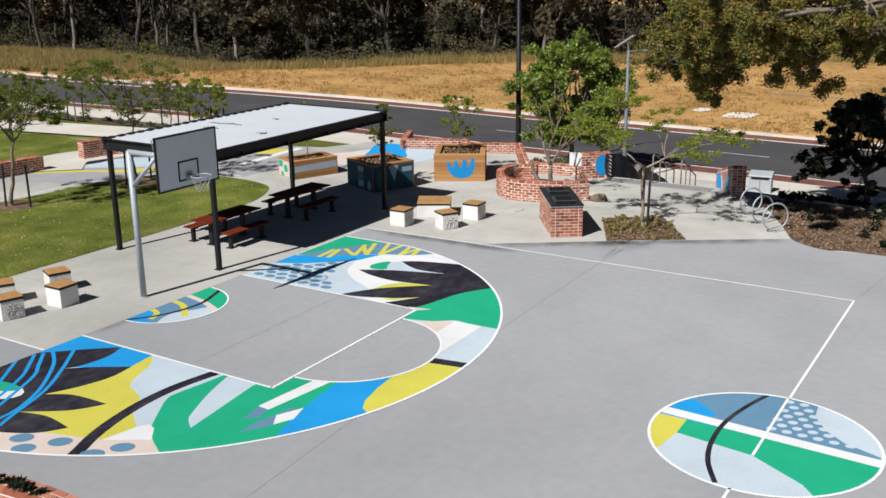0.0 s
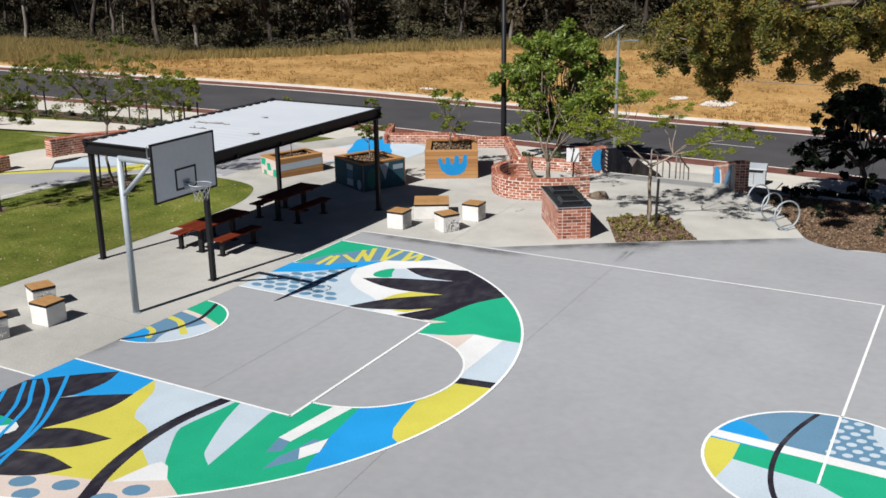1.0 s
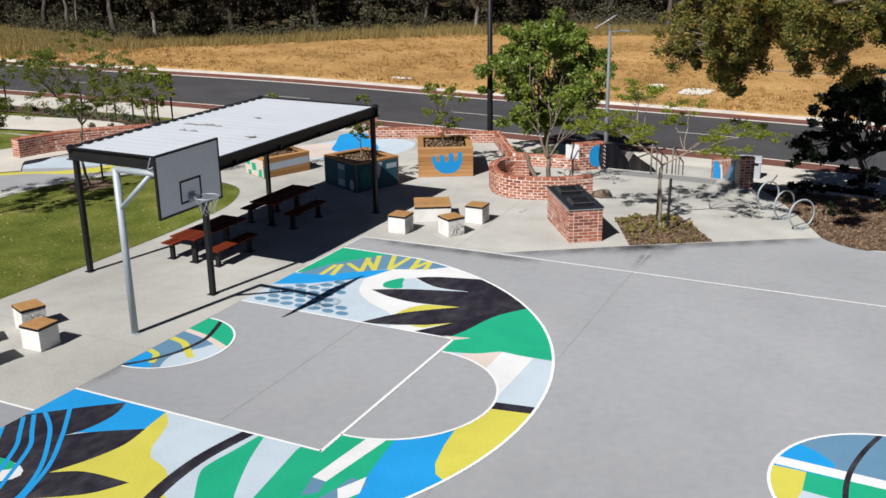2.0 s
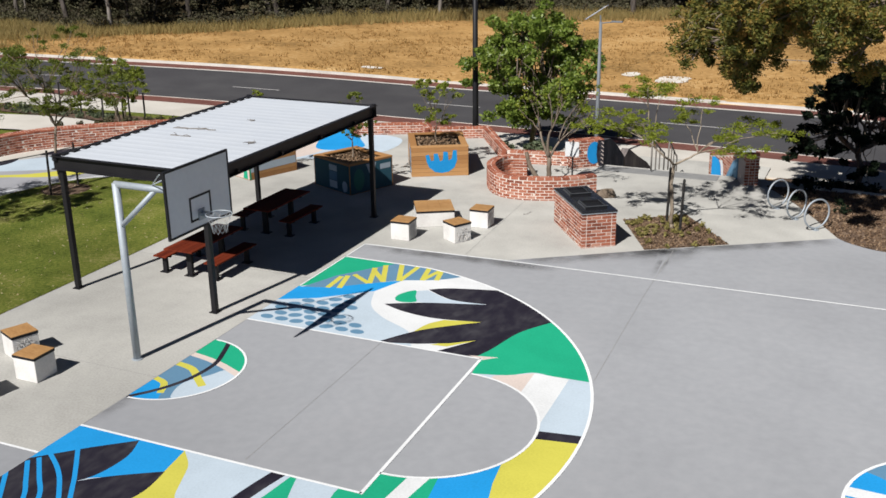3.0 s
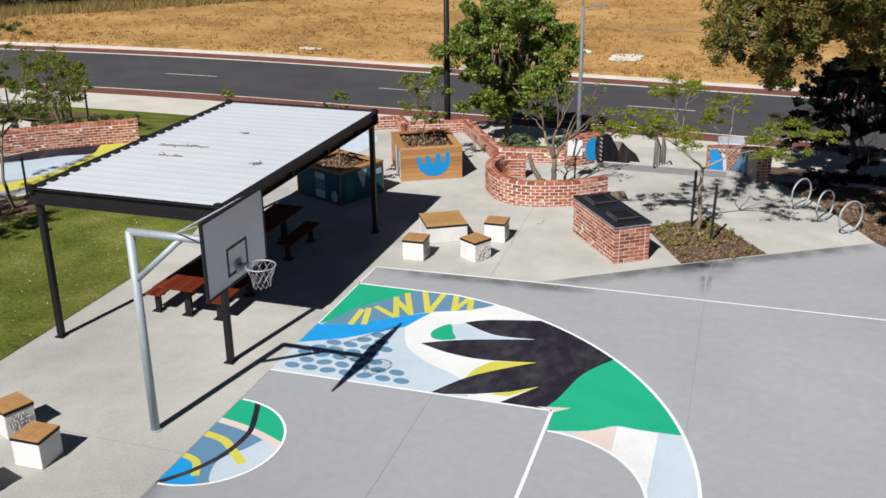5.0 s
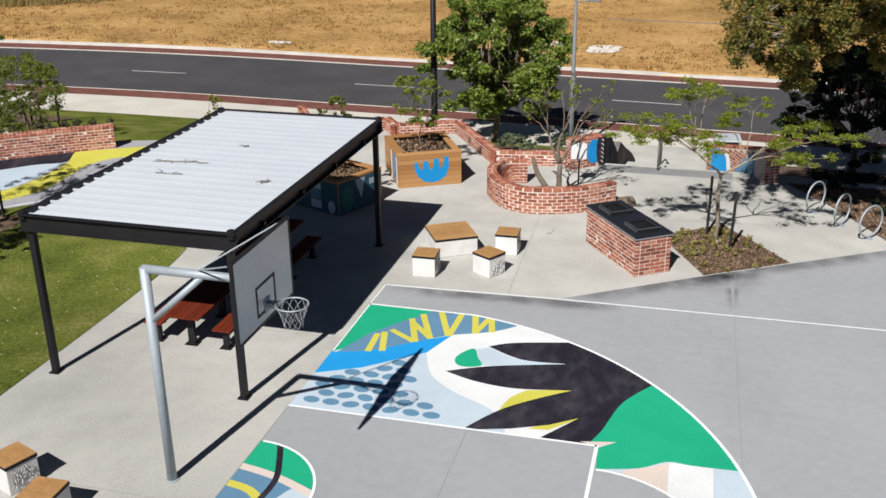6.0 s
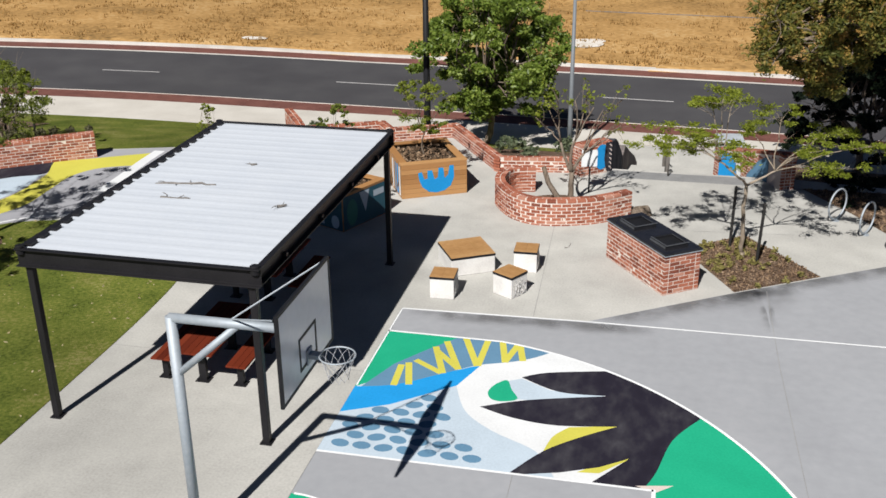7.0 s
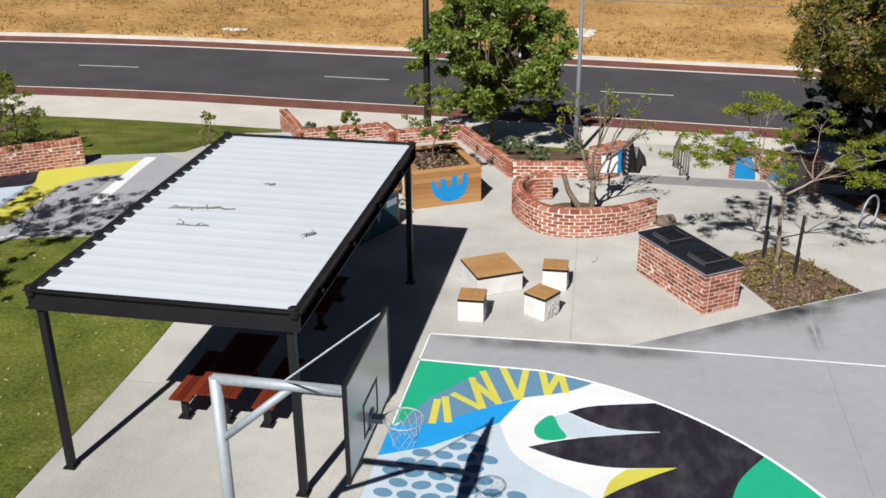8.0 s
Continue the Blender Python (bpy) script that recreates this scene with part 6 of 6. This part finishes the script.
steps = Mesh()
for i in range(8):
    y0 = 17.42 + 0.36 * i + (1.38 if i > 4 else 0.0)
    z = -0.165 * (i + 1)
    steps.box((5.35, y0 + 0.18, z - 0.3), (3.8, 0.362, 0.6))
steps.box((5.35, 19.91, -1.127), (3.8, 1.382, 0.6))
structure("stairs", steps, M["plaza"], "grey concrete stairs going down to the street", "stairs", bevel=0.008)
landing = Mesh().box((5.6, 22.3, -1.42), (4.9, 4.4, 0.12))
structure("pavement_landing", landing, M["plaza"], "grey concrete landing below the stairs", "landing")
nose = Mesh().box((5.35, 17.08, 0.004), (3.8, 0.62, 0.016))
structure("tactile_strip", nose, material("grey_tactile_paving", [(0.20, 0.20, 0.20), (0.27, 0.27, 0.265)], scale=3, fine=60, rough=0.9, bump=0.6, bump_scale=120), "grey tactile paving band at the stair head", "paving")


M["rail"] = material("weathered_rail_steel", [(0.15, 0.135, 0.12), (0.22, 0.20, 0.18)], scale=3, fine=20, rough=0.7, bump=0.05)


def handrail(x, hi, lo, label):
    root = thing("handrail", pose(x, 0, 0, 0, 0, 1.9), label, "handrail", "stair handrails")
    part("rail", Mesh().tube([(0, hi[0] - 0.05, hi[1] - 0.95), (0, hi[0] - 0.05, hi[1] - 0.06), (0, hi[0] + 0.02, hi[1]), (0, hi[0] + 0.14, hi[1] - 0.02), (0, lo[0], lo[1]), (0, lo[0] + 0.12, lo[1] - 0.03), (0, lo[0] + 0.18, lo[1] - 0.12), (0, lo[0] + 0.18, lo[1] - 0.9)], 0.026, 8), M["rail"], root, smooth=True)
    for k in range(2):
        t = (k + 1) / 3
        y, z = hi[0] + (lo[0] - hi[0]) * t, hi[1] + (lo[1] - hi[1]) * t
        part("baluster", Mesh().tube([(0, y, z - 0.95), (0, y, z - 0.01)], 0.024, 8), M["rail"], root)


handrail(5.15 + 0.033 * 17.15, (17.2, 1.0), (19.35, 0.12), "thin weathered steel handrail of the upper stair flight")
handrail(5.15 + 0.033 * 17.15, (20.45, 0.22), (22.1, -0.62), "thin weathered steel handrail of the lower stair flight")

brick_wall("wall_left_near", [(-16.1, 8.35), (-16.3, 6.6), (-16.6, 4.4), (-17.4, 2.0)], 0.55, "low wall of reclaimed red bricks beside the path", thick=0.5, curved=True, limit=60, near=(-16, 8))
brick_wall("wall_left", [(-16.5, 10.55), (-16.1, 12.0), (-15.0, 13.45), (-13.5, 14.68), (-11.85, 15.84)], 0.70, "curving low wall of reclaimed red bricks", thick=0.5, curved=True, limit=300, near=(-12, 14))
brick_wall("wall_near", [(9.2, -8.7), (7.6, -7.85), (6.1, -7.72), (4.7, -7.88), (4.0, -8.65), (3.9, -10)], 0.50, "low curved wall of reclaimed red bricks at the court's edge", thick=0.36, curved=True, limit=120, near=(5.3, -7.5))

# ------------------------------------------------------------ beds, tufts and scrub
def scatter(name, pts, size, mat, label, category, **kw):
    return tagged(part(name, leaf_mesh(name, pts, size, mat, **kw), mat), label, category, "", "stuff")


def in_poly(p, poly):
    c, n = False, len(poly)
    for i in range(n):
        (x0, y0), (x1, y1) = poly[i], poly[i - 1]
        if (y0 > p[1]) != (y1 > p[1]) and p[0] < (x1 - x0) * (p[1] - y0) / (y1 - y0) + x0:
            c = not c
    return c


rng = np.random.default_rng(12)
cand = np.column_stack([rng.uniform(5.4, 8.6, 5200), rng.uniform(9.8, 13.1, 5200)])
chips = np.array([(x, y, 0.012) for x, y in cand if in_poly((x, y), BED_TREE)])
scatter("mulch_chips", chips, 0.035, M["chip"], "loose bark chips in the tree bed", "mulch", flat=4, rng=rng)
cand = np.column_stack([rng.uniform(8.6, 17, 16000), rng.uniform(11.6, 17.0, 16000)])
chips = np.array([(x, y, 0.02) for x, y in cand if in_poly((x, y), BED_RACK)])
scatter("mulch_chips", chips, 0.04, M["chip"], "loose bark chips beside the bicycle hoops", "mulch", flat=4, rng=rng)
pts = []
for _ in range(105):
    x, y = rng.uniform(5.6, 8.4), rng.uniform(9.9, 13.0)
    if in_poly((x, y), BED_TREE) and (y > 10.6 + (x - 6.6) * 0.6 or rng.random() < 0.3):
        pts.append(clump((x, y, 0.07), rng.uniform(0.05, 0.14), 26, rng, 0.8, 0.2))
scatter("ground_cover", np.concatenate(pts), 0.045, M["leaf_cover"], "low straggling yellow-green ground-cover plants", "plants", rng=rng)
pts = []
for _ in range(150):
    x, y = rng.uniform(9.5, 17), rng.uniform(12.5, 19.5)
    if in_poly((x, y), BED_RACK) or y > 17:
        if rng.random() < (0.25 if y < 15 else 0.8):
            pts.append(clump((x, y, land(x, y) + 0.12), rng.uniform(0.12, 0.3), 40, rng, 0.8, 0.2))
scatter("ground_cover", np.concatenate(pts), 0.07, M["leaf_dark"], "sparse dark low shrubs on the mulch", "plants", rng=rng)


def shrub_bed(name, spots, leafm, label, size, n):
    pts = [clump((x, y, z + r * 0.6), r, n, rng, 0.8, 0.2) for x, y, z, r in spots]
    return scatter(name, np.concatenate(pts), size, M[leafm], label, "shrubs", rng=rng)


shrub_bed("verge_shrubs", [(x, y, land(x, y), r) for x, y, r in ((rng.uniform(-34, -17.5), rng.uniform(17.4, 19.4), rng.uniform(0.10, 0.28)) for _ in range(70))], "leaf_grey", "low grey-green shrubs in the verge bed", 0.07, 70)
shrub_bed("wall_shrubs", [(-16.6 + 0.42 * i + rng.uniform(-0.2, 0.2), 14.5 + 0.26 * i + rng.uniform(-0.1, 0.5), 0.32, rng.uniform(0.12, 0.28)) for i in range(10)], "scrub", "straggling shrubs behind the brick wall", 0.05, 130)
shrub_bed("bank_shrubs", [(rng.uniform(0.4, 2.2), rng.uniform(18.2, 20.6), -0.2, rng.uniform(0.12, 0.30)) for _ in range(5)] + [(rng.uniform(-1.2, 0.6), rng.uniform(19.5, 22), -0.6, rng.uniform(0.12, 0.25)) for _ in range(6)] + [(rng.uniform(-7, -2), rng.uniform(20.2, 21.2), -0.4, rng.uniform(0.10, 0.22)) for _ in range(8)], "leaf_grey", "dull green low shrubs behind the retaining wall", 0.08, 90)
bb = flat_regions([("a", [(0.6, 17.05), (-1.4, 20.15), (-3.55, 19.38), (-4.1, 20.1), (-6.1, 18.98), (-7.4, 21.0), (-7.4, 22.0), (2.6, 22.3), (3.0, 17.6)])], [(-30, 0), (30, 0), (30, 40), (-30, 40)])["a"]
structure("ground_bank_bed", lift(bb, lambda x, y: land(x, y) + 0.05), M["mulch"], "mulched bed behind the retaining wall", "garden bed")
vb = Mesh()
for i in range(18):
    x = -38 + 1.25 * i
    for j in range(5):
        y = 17.2 + (min(20.8, street(x) - 5.0) - 17.2) * j / 4
        vb.v.append((x, y, land(x, y) + 0.05))
vb.f = [(5 * i + j, 5 * i + 5 + j, 5 * i + 6 + j, 5 * i + 1 + j) for i in range(17) for j in range(4)]
structure("ground_verge_bed", vb, M["mulch"], "mulched planting bed along the footpath", "garden bed")

# dry tufts over the field, thicker in drifts
def grass(name, roots, height, width, mat, label):
    return tagged(part(name, blade_mesh(name, np.concatenate(roots), height, width, mat, rng), mat), label, "grass", "", "stuff")


tuft = []
for _ in range(20000):
    x, d = rng.uniform(-95, 45), 10.5 + 62 * rng.random() ** 1.4
    y = street(min(x, 50)) + d
    if noise.noise(Vector((x * 0.14, y * 0.20, 5.0))) + 0.5 * noise.noise(Vector((x * 0.5, y * 0.7, 2.0))) < rng.uniform(-0.5, 0.45):
        continue
    k = rng.integers(4, 9)
    tuft.append(np.column_stack([x + rng.normal(0, 0.15, k), y + rng.normal(0, 0.15, k), np.full(k, land(x, y) - 0.01)]))
grass("grass_tufts", tuft, 0.15, 0.075, M["straw"], "dry straw-coloured grass tufts over the field")


def wood_edge(x):
    """Where the bushland begins, beyond the dry field."""
    if x < -47:
        return 51.0 - 2.5 * math.exp(-((x + 47.0) / 7.0) ** 2)
    return 48.5 + 1.03 * (x + 47.0) if x < -25 else 71.16 + 0.25 * (x + 25.0) + 0.010 * (x + 25.0) ** 2


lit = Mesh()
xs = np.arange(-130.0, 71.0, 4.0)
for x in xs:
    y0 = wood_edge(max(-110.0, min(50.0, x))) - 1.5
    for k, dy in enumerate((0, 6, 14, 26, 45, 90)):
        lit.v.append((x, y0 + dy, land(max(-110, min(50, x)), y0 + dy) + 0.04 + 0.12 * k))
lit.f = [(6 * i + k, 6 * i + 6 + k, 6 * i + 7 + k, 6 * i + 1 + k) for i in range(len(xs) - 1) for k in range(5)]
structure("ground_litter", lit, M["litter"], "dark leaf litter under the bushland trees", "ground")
tall = []
for _ in range(26000):
    x = rng.uniform(-105, 45)
    back = rng.random() ** 1.5
    y = wood_edge(x) + 3.0 - (11.0 if x < -38 else 10.5) * back * (1 + 0.35 * noise.noise(Vector((x * 0.12, 0, 3))))
    k = rng.integers(3, 7)
    tall.append(np.column_stack([x + rng.normal(0, 0.25, k), y + rng.normal(0, 0.25, k), np.full(k, land(x, y) - 0.02)]))
for _ in range(16000):
    x = -105 + 66 * rng.random()
    if rng.random() < (-x - 40) / 18:
        y = street(x) + 11.0 + (wood_edge(x) - street(x) - 11.0) * rng.random()
        k = rng.integers(3, 7)
        tall.append(np.column_stack([x + rng.normal(0, 0.3, k), y + rng.normal(0, 0.3, k), np.full(k, land(x, y) - 0.02)]))
grass("tall_grass", tall, 0.62, 0.055, M["tallgrass"], "tall dry olive grass along the edge of the bush")
under = []
for i in range(2300):
    x = rng.uniform(-112, 52)
    d = 34 * rng.random() ** 1.3
    y = wood_edge(x) - 0.5 + d
    r = rng.uniform(0.35, 1.25)
    under.append(clump((x, y, land(x, y) + r * 0.5 + rng.uniform(0, 2.6) * (d > 5)), r, 95, rng, 0.85, 0.2))
scatter("bush_undergrowth", np.concatenate(under), 0.15, M["bush"], "dense dusky undergrowth of the bushland", "undergrowth", rng=rng)
dry = []
for i in range(1000):
    x = rng.uniform(-112, 52)
    y = wood_edge(x) + rng.uniform(-1.0, 9)
    r = rng.uniform(0.3, 1.1)
    dry.append(clump((x, y, land(x, y) + r * 0.6 + rng.uniform(0, 1.4) * (y > wood_edge(x) + 2)), r, 80, rng, 0.85, 0.2))
scatter("bush_scrub", np.concatenate(dry), 0.12, M["scrub"], "half-dry scrub at the edge of the bushland", "undergrowth", rng=rng)


def bush_tree(x, y, h, r, seed, lean):
    g = np.random.default_rng(seed)
    root = thing("bush_gum_tree", pose(x, y, land(x, y) - 0.05), "tall dark-trunked gum tree in dense bushland", "tree", "gum trees in the bushland")
    wood = Mesh()
    top = Vector((lean[0], lean[1], h * 0.55))
    limb(wood, (0, 0, 0), top, r, r * 0.55, g, 0.035, 9, 8, 0.009)
    pts = []
    for k in range(7):
        a = g.uniform(0, 6.28)
        e = top + Vector((math.cos(a), math.sin(a), 0)) * g.uniform(1.2, 3.4) + Vector((0, 0, g.uniform(0.3, h * 0.45)))
        limb(wood, top.lerp(Vector((0, 0, 0)), g.uniform(0, 0.55)), e, r * 0.4, r * 0.1, g, 0.1, 4, 5)
        for _ in range(3):
            pts.append(clump(np.array(e) + g.normal(size=3) * 0.9, g.uniform(0.8, 1.5), 60, g, 0.8, 0.2))
    part("trunk", wood, M["palegum" if seed % 4 == 0 else "gumbark"], root, smooth=True)
    part("crown", leaf_mesh("crown", np.concatenate(pts), 0.32, M["bush"], rng=g), M["bush"], root)


for i in range(150):
    x = -106 + 1.0 * i + rng.uniform(-1.4, 1.4)
    y = wood_edge(x) + (rng.uniform(-2.0, 4) if i % 5 == 0 else rng.uniform(3, 28))
    bush_tree(x, y, rng.uniform(8, 14), rng.uniform(0.18, 0.30) if i % 5 == 0 else rng.uniform(0.07, 0.22), 500 + i, (rng.normal(0, 0.95), rng.normal(0, 0.6)))
# a dense far wood closes the view behind the first trees
far = []
for _ in range(1500):
    x = rng.uniform(-170, 110)
    y = wood_edge(max(-110, min(50, x))) + rng.uniform(30, 62)
    r = rng.uniform(1.2, 3.0)
    far.append(clump((x, y, rng.uniform(-1.0, 12)), r, 60, rng, 1.0, 0.2))
scatter("far_woods", np.concatenate(far), 0.6, M["bush"], "far dark wall of bushland trees", "woods", rng=rng)

# sand spots and litter in the field
for x, y, a, b in ((0.5, 43.3, 1.4, 1.5), (-17.25, 40.6, 0.9, 0.5), (-2.1, 44.4, 0.8, 0.9)):
    sp = Mesh()
    sp.v = [(x + (px - x) * k, y + (py - y) * k, land(px, py) + 0.03) for px, py, k in ((px, py, 1 + 0.4 * noise.noise(Vector((px * 1.3, py * 1.9, 1)))) for px, py in ellipse(x, y, a * 0.68, b * 0.8, 0, 40))]
    sp.f = [tuple(range(40))]
    structure("sand_patch", sp, M["sand"], "bare patch of pale sand in the dry field", "sand")

ed = Mesh()
for i in range(6):
    x = 0.5 + 2.0 * i
    ed.box((x, 53.0 - 0.1 * x, land(x, 53) + 0.02), (1.99, 0.04, 0.05), Matrix.Rotation(-0.1, 3, "Z"))
structure("kerb_field", ed, M["drytwig"], "thin weathered grey edging across the dry field", "kerb")

# a rounded rock beside the end of the curved wall
rk = bmesh.new()
bmesh.ops.create_icosphere(rk, subdivisions=3, radius=1.0)
for v in rk.verts:
    k = 1 + 0.22 * noise.noise(v.co * 1.7) + 0.06 * noise.noise(v.co * 5)
    v.co = Vector((v.co.x * 0.30 * k, v.co.y * 0.24 * k, max(-0.05, v.co.z * 0.20 * k)))
me = bpy.data.meshes.new("boulder")
rk.to_mesh(me)
rk.free()
me.materials.append(M["bark"])
tagged(part("boulder", me, None, m=pose(4.55, 14.0, 0.03, 0, 0, 30)), "low brown rock beside the brick wall", "rock")

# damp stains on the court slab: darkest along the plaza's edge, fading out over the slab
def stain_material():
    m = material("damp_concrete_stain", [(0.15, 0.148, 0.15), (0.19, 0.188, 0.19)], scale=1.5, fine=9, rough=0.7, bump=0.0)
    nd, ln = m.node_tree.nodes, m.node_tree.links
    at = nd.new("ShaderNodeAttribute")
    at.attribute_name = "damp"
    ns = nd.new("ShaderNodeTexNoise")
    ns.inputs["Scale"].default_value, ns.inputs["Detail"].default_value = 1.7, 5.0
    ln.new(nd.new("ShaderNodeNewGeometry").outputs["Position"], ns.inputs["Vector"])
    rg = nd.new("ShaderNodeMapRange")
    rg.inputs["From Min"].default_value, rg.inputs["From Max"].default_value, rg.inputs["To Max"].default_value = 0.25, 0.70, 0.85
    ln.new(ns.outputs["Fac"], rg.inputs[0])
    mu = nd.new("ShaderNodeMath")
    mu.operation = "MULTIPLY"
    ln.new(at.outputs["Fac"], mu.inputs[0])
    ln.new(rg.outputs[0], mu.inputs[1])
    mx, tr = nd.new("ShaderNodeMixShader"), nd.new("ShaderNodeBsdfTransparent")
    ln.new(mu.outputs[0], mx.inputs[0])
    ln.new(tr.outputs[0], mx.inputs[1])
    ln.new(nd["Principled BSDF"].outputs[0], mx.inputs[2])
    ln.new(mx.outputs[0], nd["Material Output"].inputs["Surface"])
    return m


M["stain"] = stain_material()


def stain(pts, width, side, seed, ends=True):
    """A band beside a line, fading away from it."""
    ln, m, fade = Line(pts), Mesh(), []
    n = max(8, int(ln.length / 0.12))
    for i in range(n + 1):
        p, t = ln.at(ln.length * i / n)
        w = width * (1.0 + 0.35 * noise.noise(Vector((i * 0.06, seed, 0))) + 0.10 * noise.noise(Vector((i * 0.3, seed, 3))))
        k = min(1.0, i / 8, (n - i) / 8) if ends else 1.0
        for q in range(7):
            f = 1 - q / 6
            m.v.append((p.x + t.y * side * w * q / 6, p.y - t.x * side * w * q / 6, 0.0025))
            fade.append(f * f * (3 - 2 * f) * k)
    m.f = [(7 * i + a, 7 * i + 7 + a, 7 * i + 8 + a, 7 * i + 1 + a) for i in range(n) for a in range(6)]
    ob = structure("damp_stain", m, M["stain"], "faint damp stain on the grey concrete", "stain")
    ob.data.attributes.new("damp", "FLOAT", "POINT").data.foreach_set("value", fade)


stain([(3.9, 7.80), (6.68, 9.67), (8.56, 10.85), (10.95, 12.34)], 0.62, 1, 2.0)
stain([(6.2, 9.34), (6.68, 9.66), (7.9, 10.42)], 1.0, 1, 5.0)
stain([(7.20, 9.9), (7.28, 8.9), (7.32, 7.9)], 0.16, 1, 7.0)
stain([(7.36, 9.9), (7.33, 8.7), (7.33, 8.2)], 0.14, -1, 8.0)
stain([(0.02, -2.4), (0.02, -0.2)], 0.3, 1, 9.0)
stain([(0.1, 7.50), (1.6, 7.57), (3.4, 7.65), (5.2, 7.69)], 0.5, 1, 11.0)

# fallen leaves on the lawn and a twig on the plaza
fl = np.column_stack([rng.uniform(-12, -5.2, 420), rng.uniform(-1, 10.5, 420), np.full(420, 0.018)])
fl = np.array([p for p in fl if in_poly((p[0], p[1]), LAWN)])
scatter("fallen_leaves", fl, 0.045, material("bleached_dry_leaves", [(0.30, 0.235, 0.12), (0.42, 0.35, 0.20), (0.52, 0.45, 0.29)], rough=1.0, bump=0.0, vary="island", leaf=0.3, spec=0.05), "scattered pale dry leaves on the lawn", "leaves", flat=4, rng=rng)
twig = thing("fallen_twig", pose(2.99, 11.54, 0.0, 0, 0, 60), "small dry twig on the concrete", "twig")
tw = Mesh()
limb(tw, (-0.16, 0, 0.012), (0.16, 0.06, 0.012), 0.011, 0.006, np.random.default_rng(5), 0.25, 5, 5)
part("stem", tw, M["drytwig"], twig)

# bare soil round the tree inside the curved wall
pit = Mesh()
for k in range(5):
    pit.v += [(x, y, 0.004 + 0.05 * (1 - (k / 4) ** 2) + 0.02 * noise.noise(Vector((x * 4, y * 4, 0)))) if k < 4 else (x, y, 0.004) for x, y in ellipse(2.35, 14.45, 0.06 + 0.19 * k, 0.05 + 0.135 * k, 10, 20)]
pit.f = [(20 * k + i, 20 * k + (i + 1) % 20, 20 * k + 20 + (i + 1) % 20, 20 * k + 20 + i) for k in range(4) for i in range(20)] + [tuple(range(19, -1, -1))]
structure("ground_tree_pit", pit, M["mulch"], "bare brown soil round a tree's foot", "soil")

# dark strappy plants on the near wall's coping
cope = Line(smooth_loop([(9.2, -8.7), (7.6, -7.85), (6.1, -7.72), (4.7, -7.88), (4.0, -8.65), (3.9, -10)], 6, False))
tuft = []
for _ in range(34):
    p, t = cope.at(cope.length * rng.uniform(0.50, 0.72))
    tuft.append(clump((p.x + rng.uniform(-0.1, 0.1), p.y + rng.uniform(-0.08, 0.1), 0.53), rng.uniform(0.05, 0.11), 16, rng, 0.4, 0.1))
scatter("wall_plants", np.concatenate(tuft), 0.03, M["leaf_dark"], "dark strappy plants creeping over the wall's coping", "plants", long=4.0, rng=rng)
